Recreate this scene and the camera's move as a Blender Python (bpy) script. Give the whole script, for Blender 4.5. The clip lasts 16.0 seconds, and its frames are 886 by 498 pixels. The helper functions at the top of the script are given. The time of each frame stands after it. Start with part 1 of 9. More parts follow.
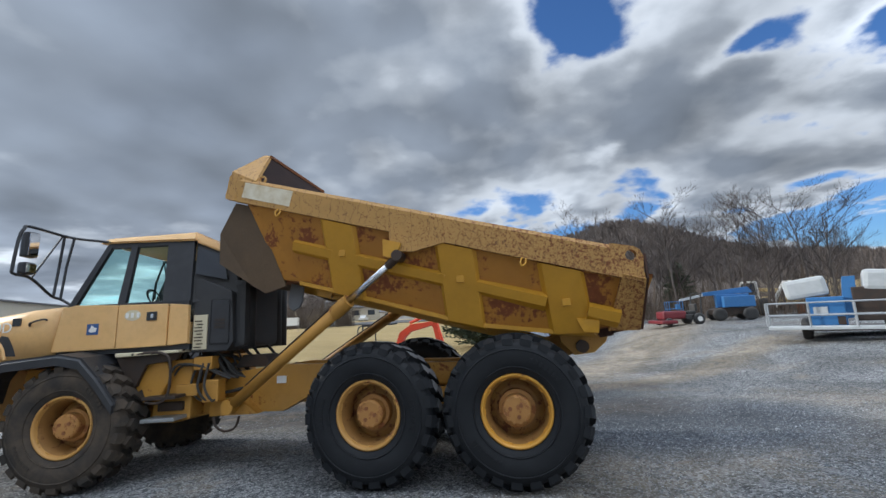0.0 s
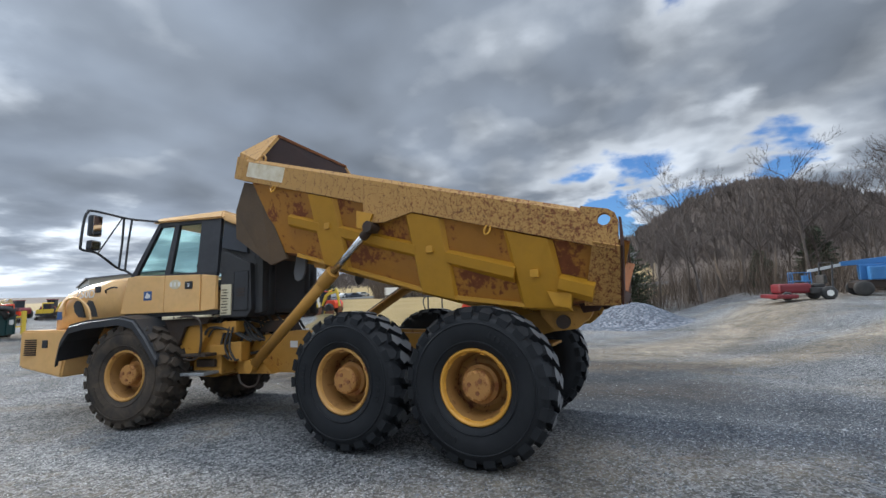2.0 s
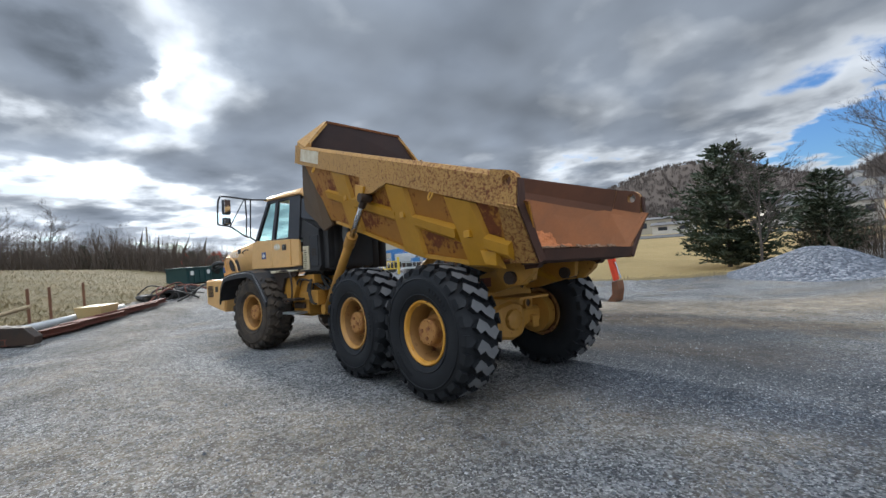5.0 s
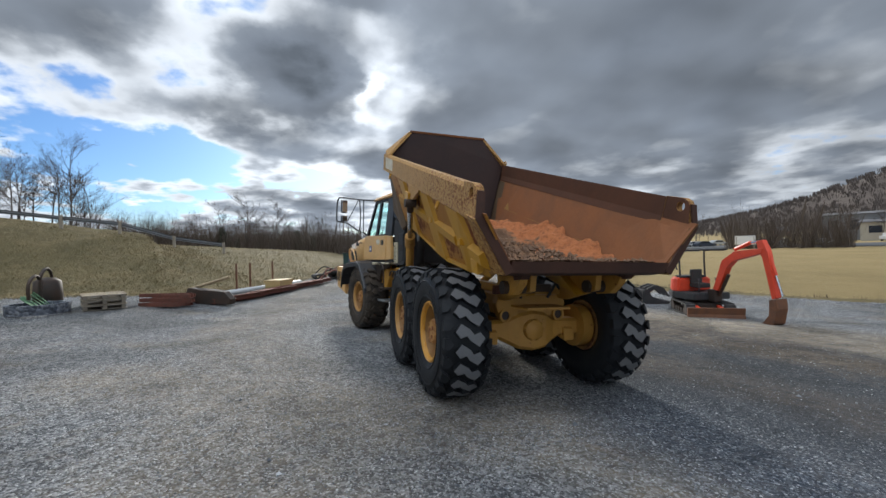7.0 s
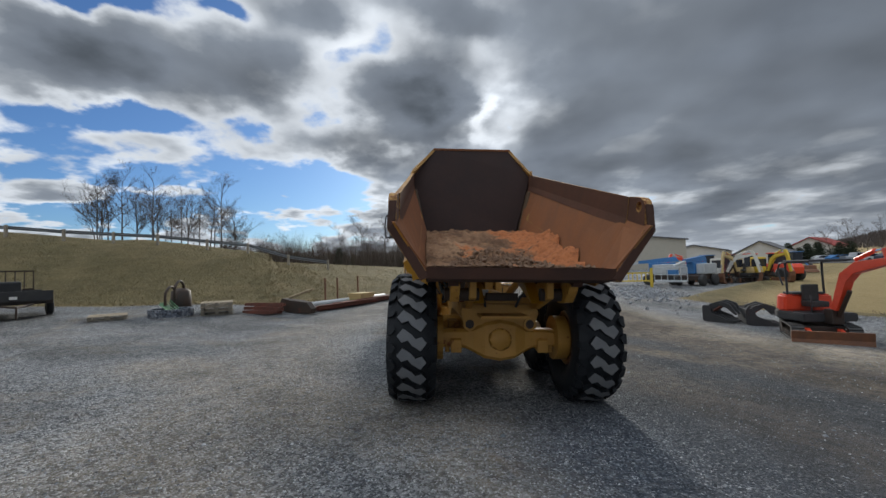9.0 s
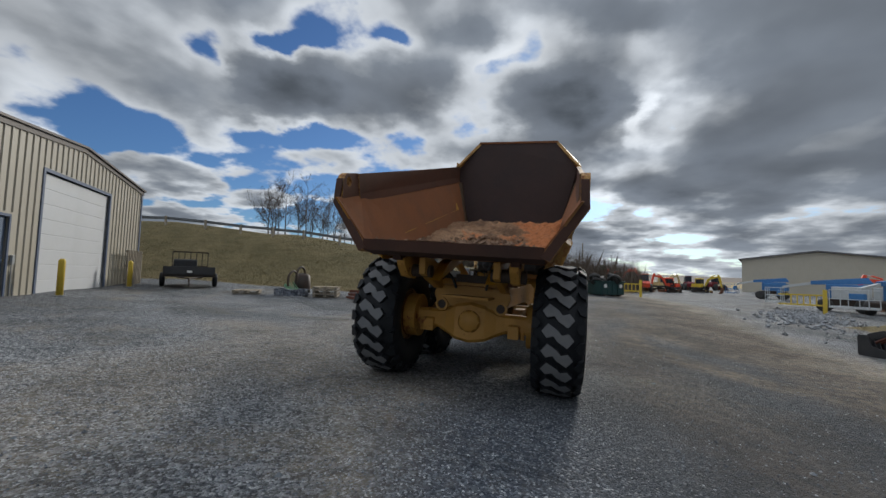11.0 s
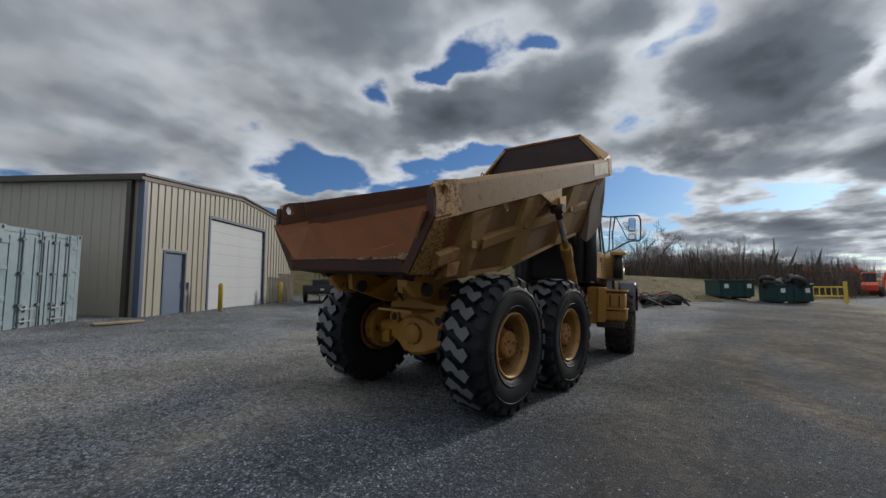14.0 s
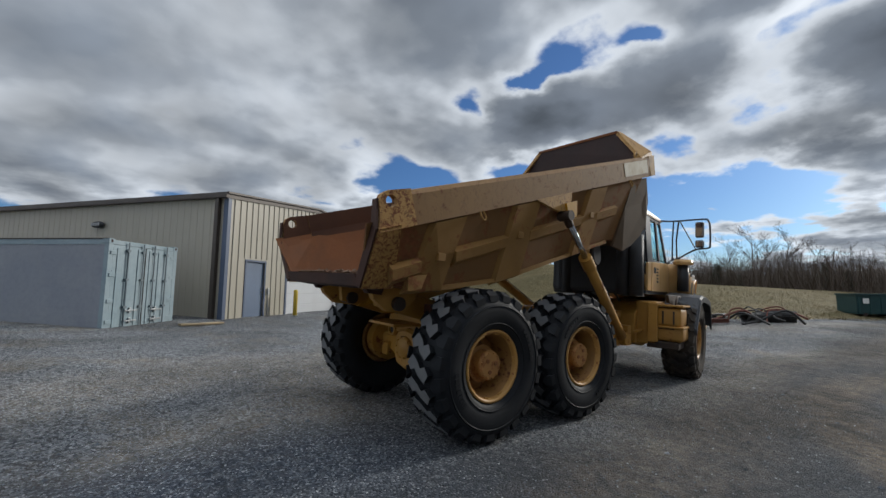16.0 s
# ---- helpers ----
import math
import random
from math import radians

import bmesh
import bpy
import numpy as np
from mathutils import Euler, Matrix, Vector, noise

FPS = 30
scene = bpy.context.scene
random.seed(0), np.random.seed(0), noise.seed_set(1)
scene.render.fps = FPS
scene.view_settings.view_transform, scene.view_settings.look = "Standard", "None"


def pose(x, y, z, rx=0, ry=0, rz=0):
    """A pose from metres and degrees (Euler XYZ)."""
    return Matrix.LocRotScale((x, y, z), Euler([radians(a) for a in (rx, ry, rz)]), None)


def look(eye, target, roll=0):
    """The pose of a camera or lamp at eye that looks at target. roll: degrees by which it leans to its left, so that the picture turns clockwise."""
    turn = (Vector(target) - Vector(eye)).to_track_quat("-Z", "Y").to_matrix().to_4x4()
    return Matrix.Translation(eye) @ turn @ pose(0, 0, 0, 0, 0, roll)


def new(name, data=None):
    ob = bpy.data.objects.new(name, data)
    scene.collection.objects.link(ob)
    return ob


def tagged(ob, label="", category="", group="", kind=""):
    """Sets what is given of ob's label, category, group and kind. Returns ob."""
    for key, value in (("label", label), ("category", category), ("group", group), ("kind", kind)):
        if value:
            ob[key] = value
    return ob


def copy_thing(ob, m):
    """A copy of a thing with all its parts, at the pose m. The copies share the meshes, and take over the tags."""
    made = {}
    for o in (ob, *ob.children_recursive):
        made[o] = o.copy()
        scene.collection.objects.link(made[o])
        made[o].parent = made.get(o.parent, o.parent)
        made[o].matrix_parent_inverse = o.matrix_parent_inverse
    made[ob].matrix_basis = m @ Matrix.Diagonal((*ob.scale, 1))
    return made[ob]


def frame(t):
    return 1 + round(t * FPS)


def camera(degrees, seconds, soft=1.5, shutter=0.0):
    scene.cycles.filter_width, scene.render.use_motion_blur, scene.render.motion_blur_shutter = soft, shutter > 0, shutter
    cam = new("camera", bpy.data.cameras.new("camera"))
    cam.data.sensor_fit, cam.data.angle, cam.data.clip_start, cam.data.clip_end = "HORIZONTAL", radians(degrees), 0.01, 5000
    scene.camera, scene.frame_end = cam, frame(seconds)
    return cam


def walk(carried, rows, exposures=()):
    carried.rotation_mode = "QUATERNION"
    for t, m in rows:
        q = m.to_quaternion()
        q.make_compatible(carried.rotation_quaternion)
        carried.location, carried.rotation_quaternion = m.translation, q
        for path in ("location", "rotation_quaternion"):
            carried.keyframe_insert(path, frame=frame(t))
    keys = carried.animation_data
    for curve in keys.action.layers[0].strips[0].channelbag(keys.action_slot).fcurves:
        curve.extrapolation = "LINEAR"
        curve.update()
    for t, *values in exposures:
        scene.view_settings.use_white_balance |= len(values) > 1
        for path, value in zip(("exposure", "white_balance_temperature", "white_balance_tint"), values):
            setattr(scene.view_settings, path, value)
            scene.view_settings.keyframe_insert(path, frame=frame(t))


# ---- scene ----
cam = camera(93.66, 16.0)
PATH = [
    (0, (0.079, -5.982, 1.902), (-0.298, -4.043, 2.213), -2.77),
    (0.5, (0.464, -5.807, 1.853), (0.007, -3.881, 2.138), -2.77),
    (1, (0.841, -5.627, 1.846), (0.262, -3.730, 2.104), -2.36),
    (1.5, (1.158, -5.436, 1.846), (0.446, -3.582, 2.075), -2.15),
    (2, (1.474, -5.320, 1.846), (0.628, -3.519, 2.040), -2.24),
    (2.5, (1.806, -5.225, 1.842), (0.840, -3.482, 2.004), -2.78),
    (3, (2.088, -5.073, 1.818), (1.007, -3.394, 1.941), -3.33),
    (5.5, (4.121, -4.014, 1.865), (2.510, -2.830, 1.823), -3.76),
    (6, (4.426, -3.616, 1.873), (2.698, -2.611, 1.822), -3.07),
    (6.5, (4.699, -3.196, 1.893), (2.870, -2.390, 1.857), -2.13),
    (7, (4.950, -2.776, 1.916), (3.051, -2.150, 1.909), -1.39),
    (7.5, (5.146, -2.305, 1.889), (3.203, -1.829, 1.914), -1.15),
    (8, (5.316, -1.840, 1.867), (3.346, -1.499, 1.923), -1.12),
    (8.5, (5.505, -1.382, 1.833), (3.519, -1.163, 1.906), -1.70),
    (11, (5.435, 1.285, 1.385), (3.525, 0.706, 1.513), 1.80),
    (11.5, (5.265, 1.760, 1.425), (3.418, 1.013, 1.540), 2.55),
    (12, (5.066, 2.208, 1.440), (3.286, 1.302, 1.556), 2.90),
    (12.5, (4.920, 2.681, 1.470), (3.215, 1.648, 1.598), 2.30),
    (13, (4.755, 3.134, 1.498), (3.107, 2.011, 1.646), 1.18),
    (13.5, (4.481, 3.526, 1.459), (2.879, 2.340, 1.621), 0.22),
    (14, (4.195, 3.863, 1.448), (2.644, 2.612, 1.618), -0.23),
    (14.5, (3.920, 4.103, 1.463), (2.431, 2.778, 1.637), -0.20),
    (15, (3.599, 4.250, 1.465), (2.199, 2.833, 1.644), 0.24),
    (15.5, (3.327, 4.422, 1.485), (2.018, 2.922, 1.680), 0.62),
    (16, (3.112, 4.628, 1.527), (1.878, 3.067, 1.730), 0.64),
]
EXPOSURE = [(0, 0.8, 6100, 9), (3, 0.82, 6200, 9), (5.5, 0.72, 6250, 9), (8, 0.27, 6350, 9), (11, -0.08, 6400, 9), (14, -0.22, 6400, 9), (16, 0.05, 6300, 9)]
walk(cam, [(t, look(eye, target, roll)) for t, eye, target, roll in PATH], EXPOSURE)

# ---- light: broken cloud, low sun behind cloud ahead of the truck's nose ----
SUN_AZ, SUN_EL = 81.5, 21.0


def heading(az, el=0.0):
    a, e = radians(az), radians(el)
    return Vector((-math.sin(a) * math.cos(e), math.cos(a) * math.cos(e), math.sin(e)))


SUN_DIR = heading(SUN_AZ, SUN_EL)


class Nodes:
    """Small helper that strings shader nodes together."""

    def __init__(self, tree):
        self.tree = tree
        tree.nodes.clear()

    def add(self, kind, **values):
        node = self.tree.nodes.new(kind)
        for key, value in values.items():
            if key == "inputs":
                for name, v in value.items():
                    if isinstance(v, bpy.types.NodeSocket):
                        self.tree.links.new(v, node.inputs[name])
                    else:
                        node.inputs[name].default_value = v
            elif key == "op":
                node.operation = value
            elif key == "blend":
                node.blend_type = value
            elif key == "dtype":
                node.data_type = value
            elif key == "sky":
                node.sky_type = value
        return node

    def math(self, op, a, b=0.0, c=0.0, clamp=False):
        node = self.tree.nodes.new("ShaderNodeMath")
        node.operation, node.use_clamp = op, clamp
        for n, v in enumerate((a, b, c)):
            if isinstance(v, bpy.types.NodeSocket):
                self.tree.links.new(v, node.inputs[n])
            else:
                node.inputs[n].default_value = v
        return node.outputs[0]

    def mix(self, fac, a, b, blend="MIX"):
        node = self.tree.nodes.new("ShaderNodeMix")
        node.data_type, node.blend_type = "RGBA", blend
        for n, v in ((0, fac), (6, a), (7, b)):
            if isinstance(v, bpy.types.NodeSocket):
                self.tree.links.new(v, node.inputs[n])
            elif n == 0:
                node.inputs[n].default_value = v
            else:
                node.inputs[n].default_value = (*v[:3], 1.0)
        return node.outputs[2]

    def ramp(self, fac, stops, ease=False):
        node = self.tree.nodes.new("ShaderNodeValToRGB")
        node.color_ramp.interpolation = "EASE" if ease else "LINEAR"
        el = node.color_ramp.elements
        while len(el) < len(stops):
            el.new(0.5)
        for e, (at, col) in zip(el, stops):
            e.position = at
            e.color = (*col[:3], 1.0) if not isinstance(col, (int, float)) else (col, col, col, 1.0)
        self.tree.links.new(fac, node.inputs[0])
        return node.outputs[0]

    def noise(self, vector, scale, detail=4.0, rough=0.55, distort=0.0):
        node = self.tree.nodes.new("ShaderNodeTexNoise")
        node.inputs["Scale"].default_value, node.inputs["Detail"].default_value = scale, detail
        node.inputs["Roughness"].default_value, node.inputs["Distortion"].default_value = rough, distort
        if vector is not None:
            self.tree.links.new(vector, node.inputs["Vector"])
        return node.outputs["Fac"]

    def dot(self, vector, d):
        node = self.tree.nodes.new("ShaderNodeVectorMath")
        node.operation = "DOT_PRODUCT"
        self.tree.links.new(vector, node.inputs[0])
        node.inputs[1].default_value = d
        return node.outputs["Value"]


world = bpy.data.worlds.new("sky")
scene.world = world
world.use_nodes = True
w = Nodes(world.node_tree)
way = w.add("ShaderNodeTexCoord").outputs["Generated"]
sep = w.add("ShaderNodeSeparateXYZ", inputs={0: way})
up = w.math("MAXIMUM", sep.outputs[2], 0.0)
flat = w.math("ADD", up, 0.28)
deck = w.add("ShaderNodeCombineXYZ", inputs={0: w.math("DIVIDE", sep.outputs[0], flat), 1: w.math("DIVIDE", sep.outputs[1], flat), 2: 0.35}).outputs[0]
sky = w.add("ShaderNodeTexSky", sky="NISHITA")
sky.sun_disc = False
sky.sun_elevation = radians(SUN_EL)
sky.sun_rotation = math.atan2(SUN_DIR.x, SUN_DIR.y)
sky.air_density, sky.dust_density = 1.0, 0.6
clear = w.mix(1.0, sky.outputs[0], (0.037, 0.057, 0.088), "MULTIPLY")
# bearing and height in degrees, with the seam of the bearing behind the walk
bearing = w.math("DEGREES", w.math("ARCTAN2", w.math("MULTIPLY", sep.outputs[0], -1.0), sep.outputs[1]))
bearing = w.math("ADD", bearing, w.math("MULTIPLY", w.math("LESS_THAN", bearing, -95.0), 360.0))
climb = w.math("DEGREES", w.math("ARCSINE", w.math("MAXIMUM", w.math("MINIMUM", sep.outputs[2], 1.0), -1.0)))
near_sun = w.dot(way, SUN_DIR)
warp = w.add("ShaderNodeTexNoise", inputs={"Vector": deck, "Scale": 1.4, "Detail": 3.0}).outputs["Color"]
bent = w.add("ShaderNodeMixRGB", blend="ADD", inputs={0: 0.12, 1: deck, 2: warp}).outputs[0]
toward = w.add("ShaderNodeVectorMath", op="ADD", inputs={0: bent, 1: (-0.14, 0.021, 0.0)}).outputs[0]
ragged = w.add("ShaderNodeTexNoise", inputs={"Vector": deck, "Scale": 3.4, "Detail": 5.0, "Roughness": 0.54}).outputs["Color"]
ragged = w.add("ShaderNodeVectorMath", op="MULTIPLY", inputs={0: w.add("ShaderNodeVectorMath", op="SUBTRACT", inputs={0: ragged, 1: (0.5, 0.5, 0.5)}).outputs[0], 1: (15.0, 8.0, 0.0)}).outputs[0]
place = w.add("ShaderNodeVectorMath", op="ADD", inputs={0: w.add("ShaderNodeCombineXYZ", inputs={0: bearing, 1: climb}).outputs[0], 1: ragged}).outputs[0]


def banks(lobes):
    """Adds up cloud banks and gaps: bearing, height, half width, half height, amount."""
    total = 0.0
    for az, el, wide, high, amount in lobes:
        off = w.add("ShaderNodeVectorMath", op="SUBTRACT", inputs={0: place, 1: (az, el, 0.0)}).outputs[0]
        off = w.add("ShaderNodeVectorMath", op="MULTIPLY", inputs={0: off, 1: (1 / wide, 1 / high, 0.0)}).outputs[0]
        far = w.add("ShaderNodeVectorMath", op="DOT_PRODUCT", inputs={0: off, 1: off}).outputs["Value"]
        total = w.math("MULTIPLY_ADD", w.math("EXPONENT", w.math("MULTIPLY", far, -1.0)), amount, total)
    return total


# closed grey deck in the north, paler deck in the south, broken heaps round the sun between them
DECKS = ((46, 26, 27, 30, 0.25), (62, 10, 16, 6, -0.05), (174, 28, 26, 22, 0.045), (118, 38, 30, 7, 0.08), (110, 20, 24, 12, -0.05), (28, 6, 24, 4, -0.10), (225, 40, 50, 40, 0.03), (155, 24, 9, 4, 0.11), (163, 15, 7, 3, 0.08))
HEAPS = ((92, 21.5, 8, 4.4, 0.46), (113, 24.5, 9, 3.9, 0.44), (129, 23, 8, 3.6, 0.40), (84, 31, 6, 3.2, 0.25), (102, 31, 4.5, 2.6, 0.26), (100, 16.5, 9, 2.2, 0.22), (67, 18, 9, 7, 0.10), (74, 24, 6, 4, 0.06),
         (122, 14.2, 9, 1.8, 0.10), (146, 10.5, 10, 1.6, 0.10), (78, 12, 12, 2, 0.12), (-18, 20, 10, 5, 0.06), (4, 21, 8, 4, 0.10), (-40, 13, 9, 4, 0.06))
GAPS = ((141, 13.5, 14, 2.6, -0.20), (128, 17, 9, 1.7, -0.18), (139, 24.5, 2.6, 3.0, -0.15), (106, 12, 12, 4.5, -0.13), (131, 28, 5, 1.3, -0.24), (113, 30.5, 2.5, 0.9, -0.16), (108, 8.5, 19, 4.2, -0.17), (-8, 35, 9, 4.5, -0.30), (-38, 23, 6, 2.4, -0.22),
        (-27, 27, 6, 1.4, -0.16), (-31, 8, 9, 2.4, -0.20), (2, 9.0, 4, 1.8, -0.26), (-12, 20.5, 3, 1.6, -0.12))
SHINE = ((96, 28.5, 7, 2.2, -0.16), (81.5, 20, 1.4, 3.0, -0.30), (76, 22.5, 3.4, 1.2, -0.13), (70, 26, 4, 1.4, -0.10), (88, 15, 5, 1.4, -0.10))
CALM = ((44, 26, 32, 30, 0.55), (182, 28, 28, 26, 0.60))


def body_at(v, fine):
    return w.math("ADD", w.math("MULTIPLY", w.noise(v, 1.0, 2.0, 0.45), 0.30), w.math("MULTIPLY", w.noise(v, 2.9, fine, 0.50), 0.70))


layout = w.math("ADD", w.math("ADD", banks(DECKS), banks(HEAPS)), banks(GAPS))
low = w.add("ShaderNodeCombineXYZ", inputs={0: w.math("DIVIDE", sep.outputs[0], w.math("ADD", up, 0.13)), 1: w.math("DIVIDE", sep.outputs[1], w.math("ADD", up, 0.13)), 2: 1.7}).outputs[0]
puffs = w.math("MULTIPLY", w.math("SUBTRACT", w.noise(low, 2.3, 5.0, 0.52), 0.5), w.ramp(up, [(0.02, 0.9), (0.16, 0.9), (0.26, 0.0)], True))
layout = w.math("ADD", layout, w.math("MULTIPLY", puffs, w.math("SUBTRACT", 1.0, banks(CALM))))
swing = w.math("SUBTRACT", 1.35, w.math("MULTIPLY", banks(CALM), 1.2))
edge_thick = w.math("ADD", w.math("MULTIPLY_ADD", w.math("SUBTRACT", body_at(bent, 8.0), 0.5), swing, 0.545), layout)
cover = w.ramp(edge_thick, [(0.41, 0.0), (0.505, 1.0)], True)
thick = w.math("ADD", w.math("MULTIPLY_ADD", w.math("SUBTRACT", body_at(bent, 2.6), 0.5), swing, 0.545), w.math("ADD", layout, banks(SHINE)))
thick = w.math("ADD", w.math("MULTIPLY", thick, 0.55), w.math("MULTIPLY", edge_thick, 0.45))
rimlight = w.math("MULTIPLY", w.math("SUBTRACT", body_at(bent, 1.6), body_at(toward, 1.6)), 2.4)
# thin cloud shines white, thick cloud greys; the side turned to the sun is lighter
glow = w.ramp(near_sun, [(0.0, 0.0), (0.90, 0.10), (0.97, 0.22), (0.994, 0.46)], True)
core = w.ramp(thick, [(0.44, (0.66, 0.69, 0.73)), (0.53, (0.50, 0.53, 0.57)), (0.60, (0.30, 0.325, 0.36)), (0.68, (0.190, 0.214, 0.250)), (0.82, (0.150, 0.171, 0.204)), (0.98, (0.074, 0.086, 0.103))])
side = w.ramp(w.math("MULTIPLY_ADD", w.dot(way, heading(150, 15)), 0.5, 0.5), [(0.05, 0.62), (0.35, 0.82), (0.55, 1.0)])
shade = w.math("ADD", 1.0, w.math("MULTIPLY", rimlight, 0.8))
shade = w.math("MINIMUM", w.math("MAXIMUM", shade, 0.70), 1.5)
lift = w.math("MULTIPLY", shade, w.math("ADD", 1.0, w.math("MULTIPLY", glow, w.ramp(thick, [(0.50, 1.0), (0.72, 0.1)]))))
# sky overhead, above the view, is raised as well to light ground and truck
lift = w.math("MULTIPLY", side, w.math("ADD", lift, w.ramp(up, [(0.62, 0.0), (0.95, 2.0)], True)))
# cloud behind the walk, in the south-east: out of view, brightened as fill light
unseen_fill = w.ramp(w.dot(way, heading(256, 36)), [(0.42, 1.0), (0.80, 1.8)], True)
lift = w.math("MULTIPLY", lift, unseen_fill)
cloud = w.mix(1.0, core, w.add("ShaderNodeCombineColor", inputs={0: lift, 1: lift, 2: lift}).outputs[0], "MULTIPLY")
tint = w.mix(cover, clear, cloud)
haze = w.mix(w.math("MULTIPLY", w.ramp(up, [(0.0, 1.0), (0.10, 0.0)], True), 0.40), tint, (0.60, 0.65, 0.72))
back = w.add("ShaderNodeBackground", inputs={0: haze, 1: 1.0})
w.add("ShaderNodeOutputWorld", inputs={0: back.outputs[0]})

sun_data = bpy.data.lights.new("sun", "SUN")
sun_data.energy, sun_data.angle, sun_data.color = 2.2, radians(8), (1.0, 0.95, 0.87)
sun = new("sun", sun_data)
sun.matrix_world = look((0, 0, 60), Vector((0, 0, 60)) - SUN_DIR)
scene.view_settings.exposure = 0.25


# ---- materials ----
def material(name, build):
    m = bpy.data.materials.new(name)
    m.use_nodes = True
    n = Nodes(m.node_tree)
    shader = n.add("ShaderNodeBsdfPrincipled")
    n.add("ShaderNodeOutputMaterial", inputs={0: shader.outputs[0]})
    build(n, shader.inputs, n.add("ShaderNodeTexCoord").outputs["Object"])
    return m


def link(n, value, socket):
    if isinstance(value, bpy.types.NodeSocket):
        n.tree.links.new(value, socket)
    elif isinstance(value, (int, float)):
        socket.default_value = value
    else:
        socket.default_value = (*value[:3], 1.0)


def bump(n, s, height, strength=0.3, distance=0.02):
    b = n.add("ShaderNodeBump", inputs={"Height": height, "Strength": strength, "Distance": distance})
    n.tree.links.new(b.outputs[0], s["Normal"])


def worn(name, base, dark, rough=0.55, metal=0.0, scale=3.0, grain=60.0, amount=0.5, relief=0.12):
    """A surface that varies between two colours in large stains and in fine grain."""
    def build(n, s, co):
        stain = n.ramp(n.noise(co, scale, 6.0, 0.62, 0.3), [(0.38, 0.0), (0.70, 1.0)])
        fine = n.noise(co, grain, 3.0, 0.6)
        col = n.mix(n.math("MULTIPLY", stain, amount), base, dark)
        col = n.mix(n.math("MULTIPLY", fine, 0.35), col, [c * 0.62 for c in base])
        link(n, col, s["Base Color"])
        link(n, n.math("ADD", rough - 0.08, n.math("MULTIPLY", fine, 0.16)), s["Roughness"])
        s["Metallic"].default_value = metal
        bump(n, s, n.math("ADD", fine, n.math("MULTIPLY", stain, 0.4)), relief, 0.01)
    return material(name, build)


def painted(name, base, rust=(0.11, 0.035, 0.012), cut=0.62, fade=(0.5, 0.36, 0.16), rough=0.5, scale=2.2, scratch=0.0, drift=None):
    """Weathered machine paint: faded patches, chips and rust runs, road dust."""
    def build(n, s, co):
        fadef = n.ramp(n.noise(co, 0.9, 5.0, 0.6, 0.4), [(0.35, 0.0), (0.72, 0.55)])
        col = n.mix(fadef, base, fade)
        dust = n.ramp(n.noise(co, 7.0, 6.0, 0.65), [(0.45, 0.0), (0.75, 0.30)])
        col = n.mix(dust, col, [c * 0.6 for c in base])
        spots = n.math("ADD", n.math("MULTIPLY", n.noise(co, scale, 8.0, 0.70, 0.5), 0.7), n.math("MULTIPLY", n.noise(co, scale * 7, 5.0, 0.65), 0.3))
        if drift:
            # wear grows from the first to the second place along x
            along = n.add("ShaderNodeSeparateXYZ", inputs={0: co}).outputs[0]
            worse = n.math("DIVIDE", n.math("SUBTRACT", along, drift[0]), drift[1] - drift[0], clamp=True)
            spots = n.math("ADD", spots, n.math("MULTIPLY", n.math("SUBTRACT", worse, 0.6), drift[2]))
        r = n.ramp(spots, [(cut, 0.0), (cut + 0.045, 1.0)])
        tone = n.mix(n.noise(co, 22.0, 4.0, 0.6), rust, [min(1, c * 2.4) for c in rust])
        col = n.mix(r, col, tone)
        if scratch:
            lines = n.add("ShaderNodeTexWave", inputs={"Vector": co, "Scale": 2.6, "Distortion": 14.0, "Detail": 4.0, "Detail Scale": 1.6, "Detail Roughness": 0.62})
            lr = n.math("MULTIPLY", n.ramp(lines.outputs["Fac"], [(0.0, 1.0), (0.022, 0.0)]), scratch)
            col = n.mix(lr, col, rust)
        link(n, col, s["Base Color"])
        link(n, n.math("ADD", rough, n.math("MULTIPLY", r, 0.35)), s["Roughness"])
        bump(n, s, n.math("SUBTRACT", n.noise(co, 9.0, 5.0, 0.6), n.math("MULTIPLY", r, 0.5)), 0.18, 0.012)
    return material(name, build)


def plain(name, col, rough=0.5, metal=0.0):
    def build(n, s, co):
        v = n.noise(co, 40.0, 3.0)
        link(n, n.mix(n.math("MULTIPLY", v, 0.4), col, [c * 0.7 for c in col]), s["Base Color"])
        s["Roughness"].default_value, s["Metallic"].default_value = rough, metal
    return material(name, build)


def glassy(name, col, alpha=0.35):
    def build(n, s, co):
        link(n, col, s["Base Color"])
        s["Roughness"].default_value, s["Transmission Weight"].default_value, s["IOR"].default_value = 0.03, 1.0, 1.08
        s["Specular IOR Level"].default_value = 1.0
    return material(name, build)


M = {}
M["cab_yellow"] = painted("cab_yellow", (0.67, 0.395, 0.145), cut=0.80, fade=(0.68, 0.445, 0.215), rough=0.38)
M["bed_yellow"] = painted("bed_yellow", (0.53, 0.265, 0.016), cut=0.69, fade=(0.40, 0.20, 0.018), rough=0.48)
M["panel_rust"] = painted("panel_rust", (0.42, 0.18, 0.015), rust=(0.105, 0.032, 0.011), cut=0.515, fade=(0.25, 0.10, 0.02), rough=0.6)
M["rail_paint"] = painted("rail_paint", (0.43, 0.235, 0.062), rust=(0.10, 0.035, 0.014), cut=0.545, fade=(0.40, 0.22, 0.06), rough=0.62, scale=26.0, scratch=0.8, drift=(-3.2, 0.6, 0.11))
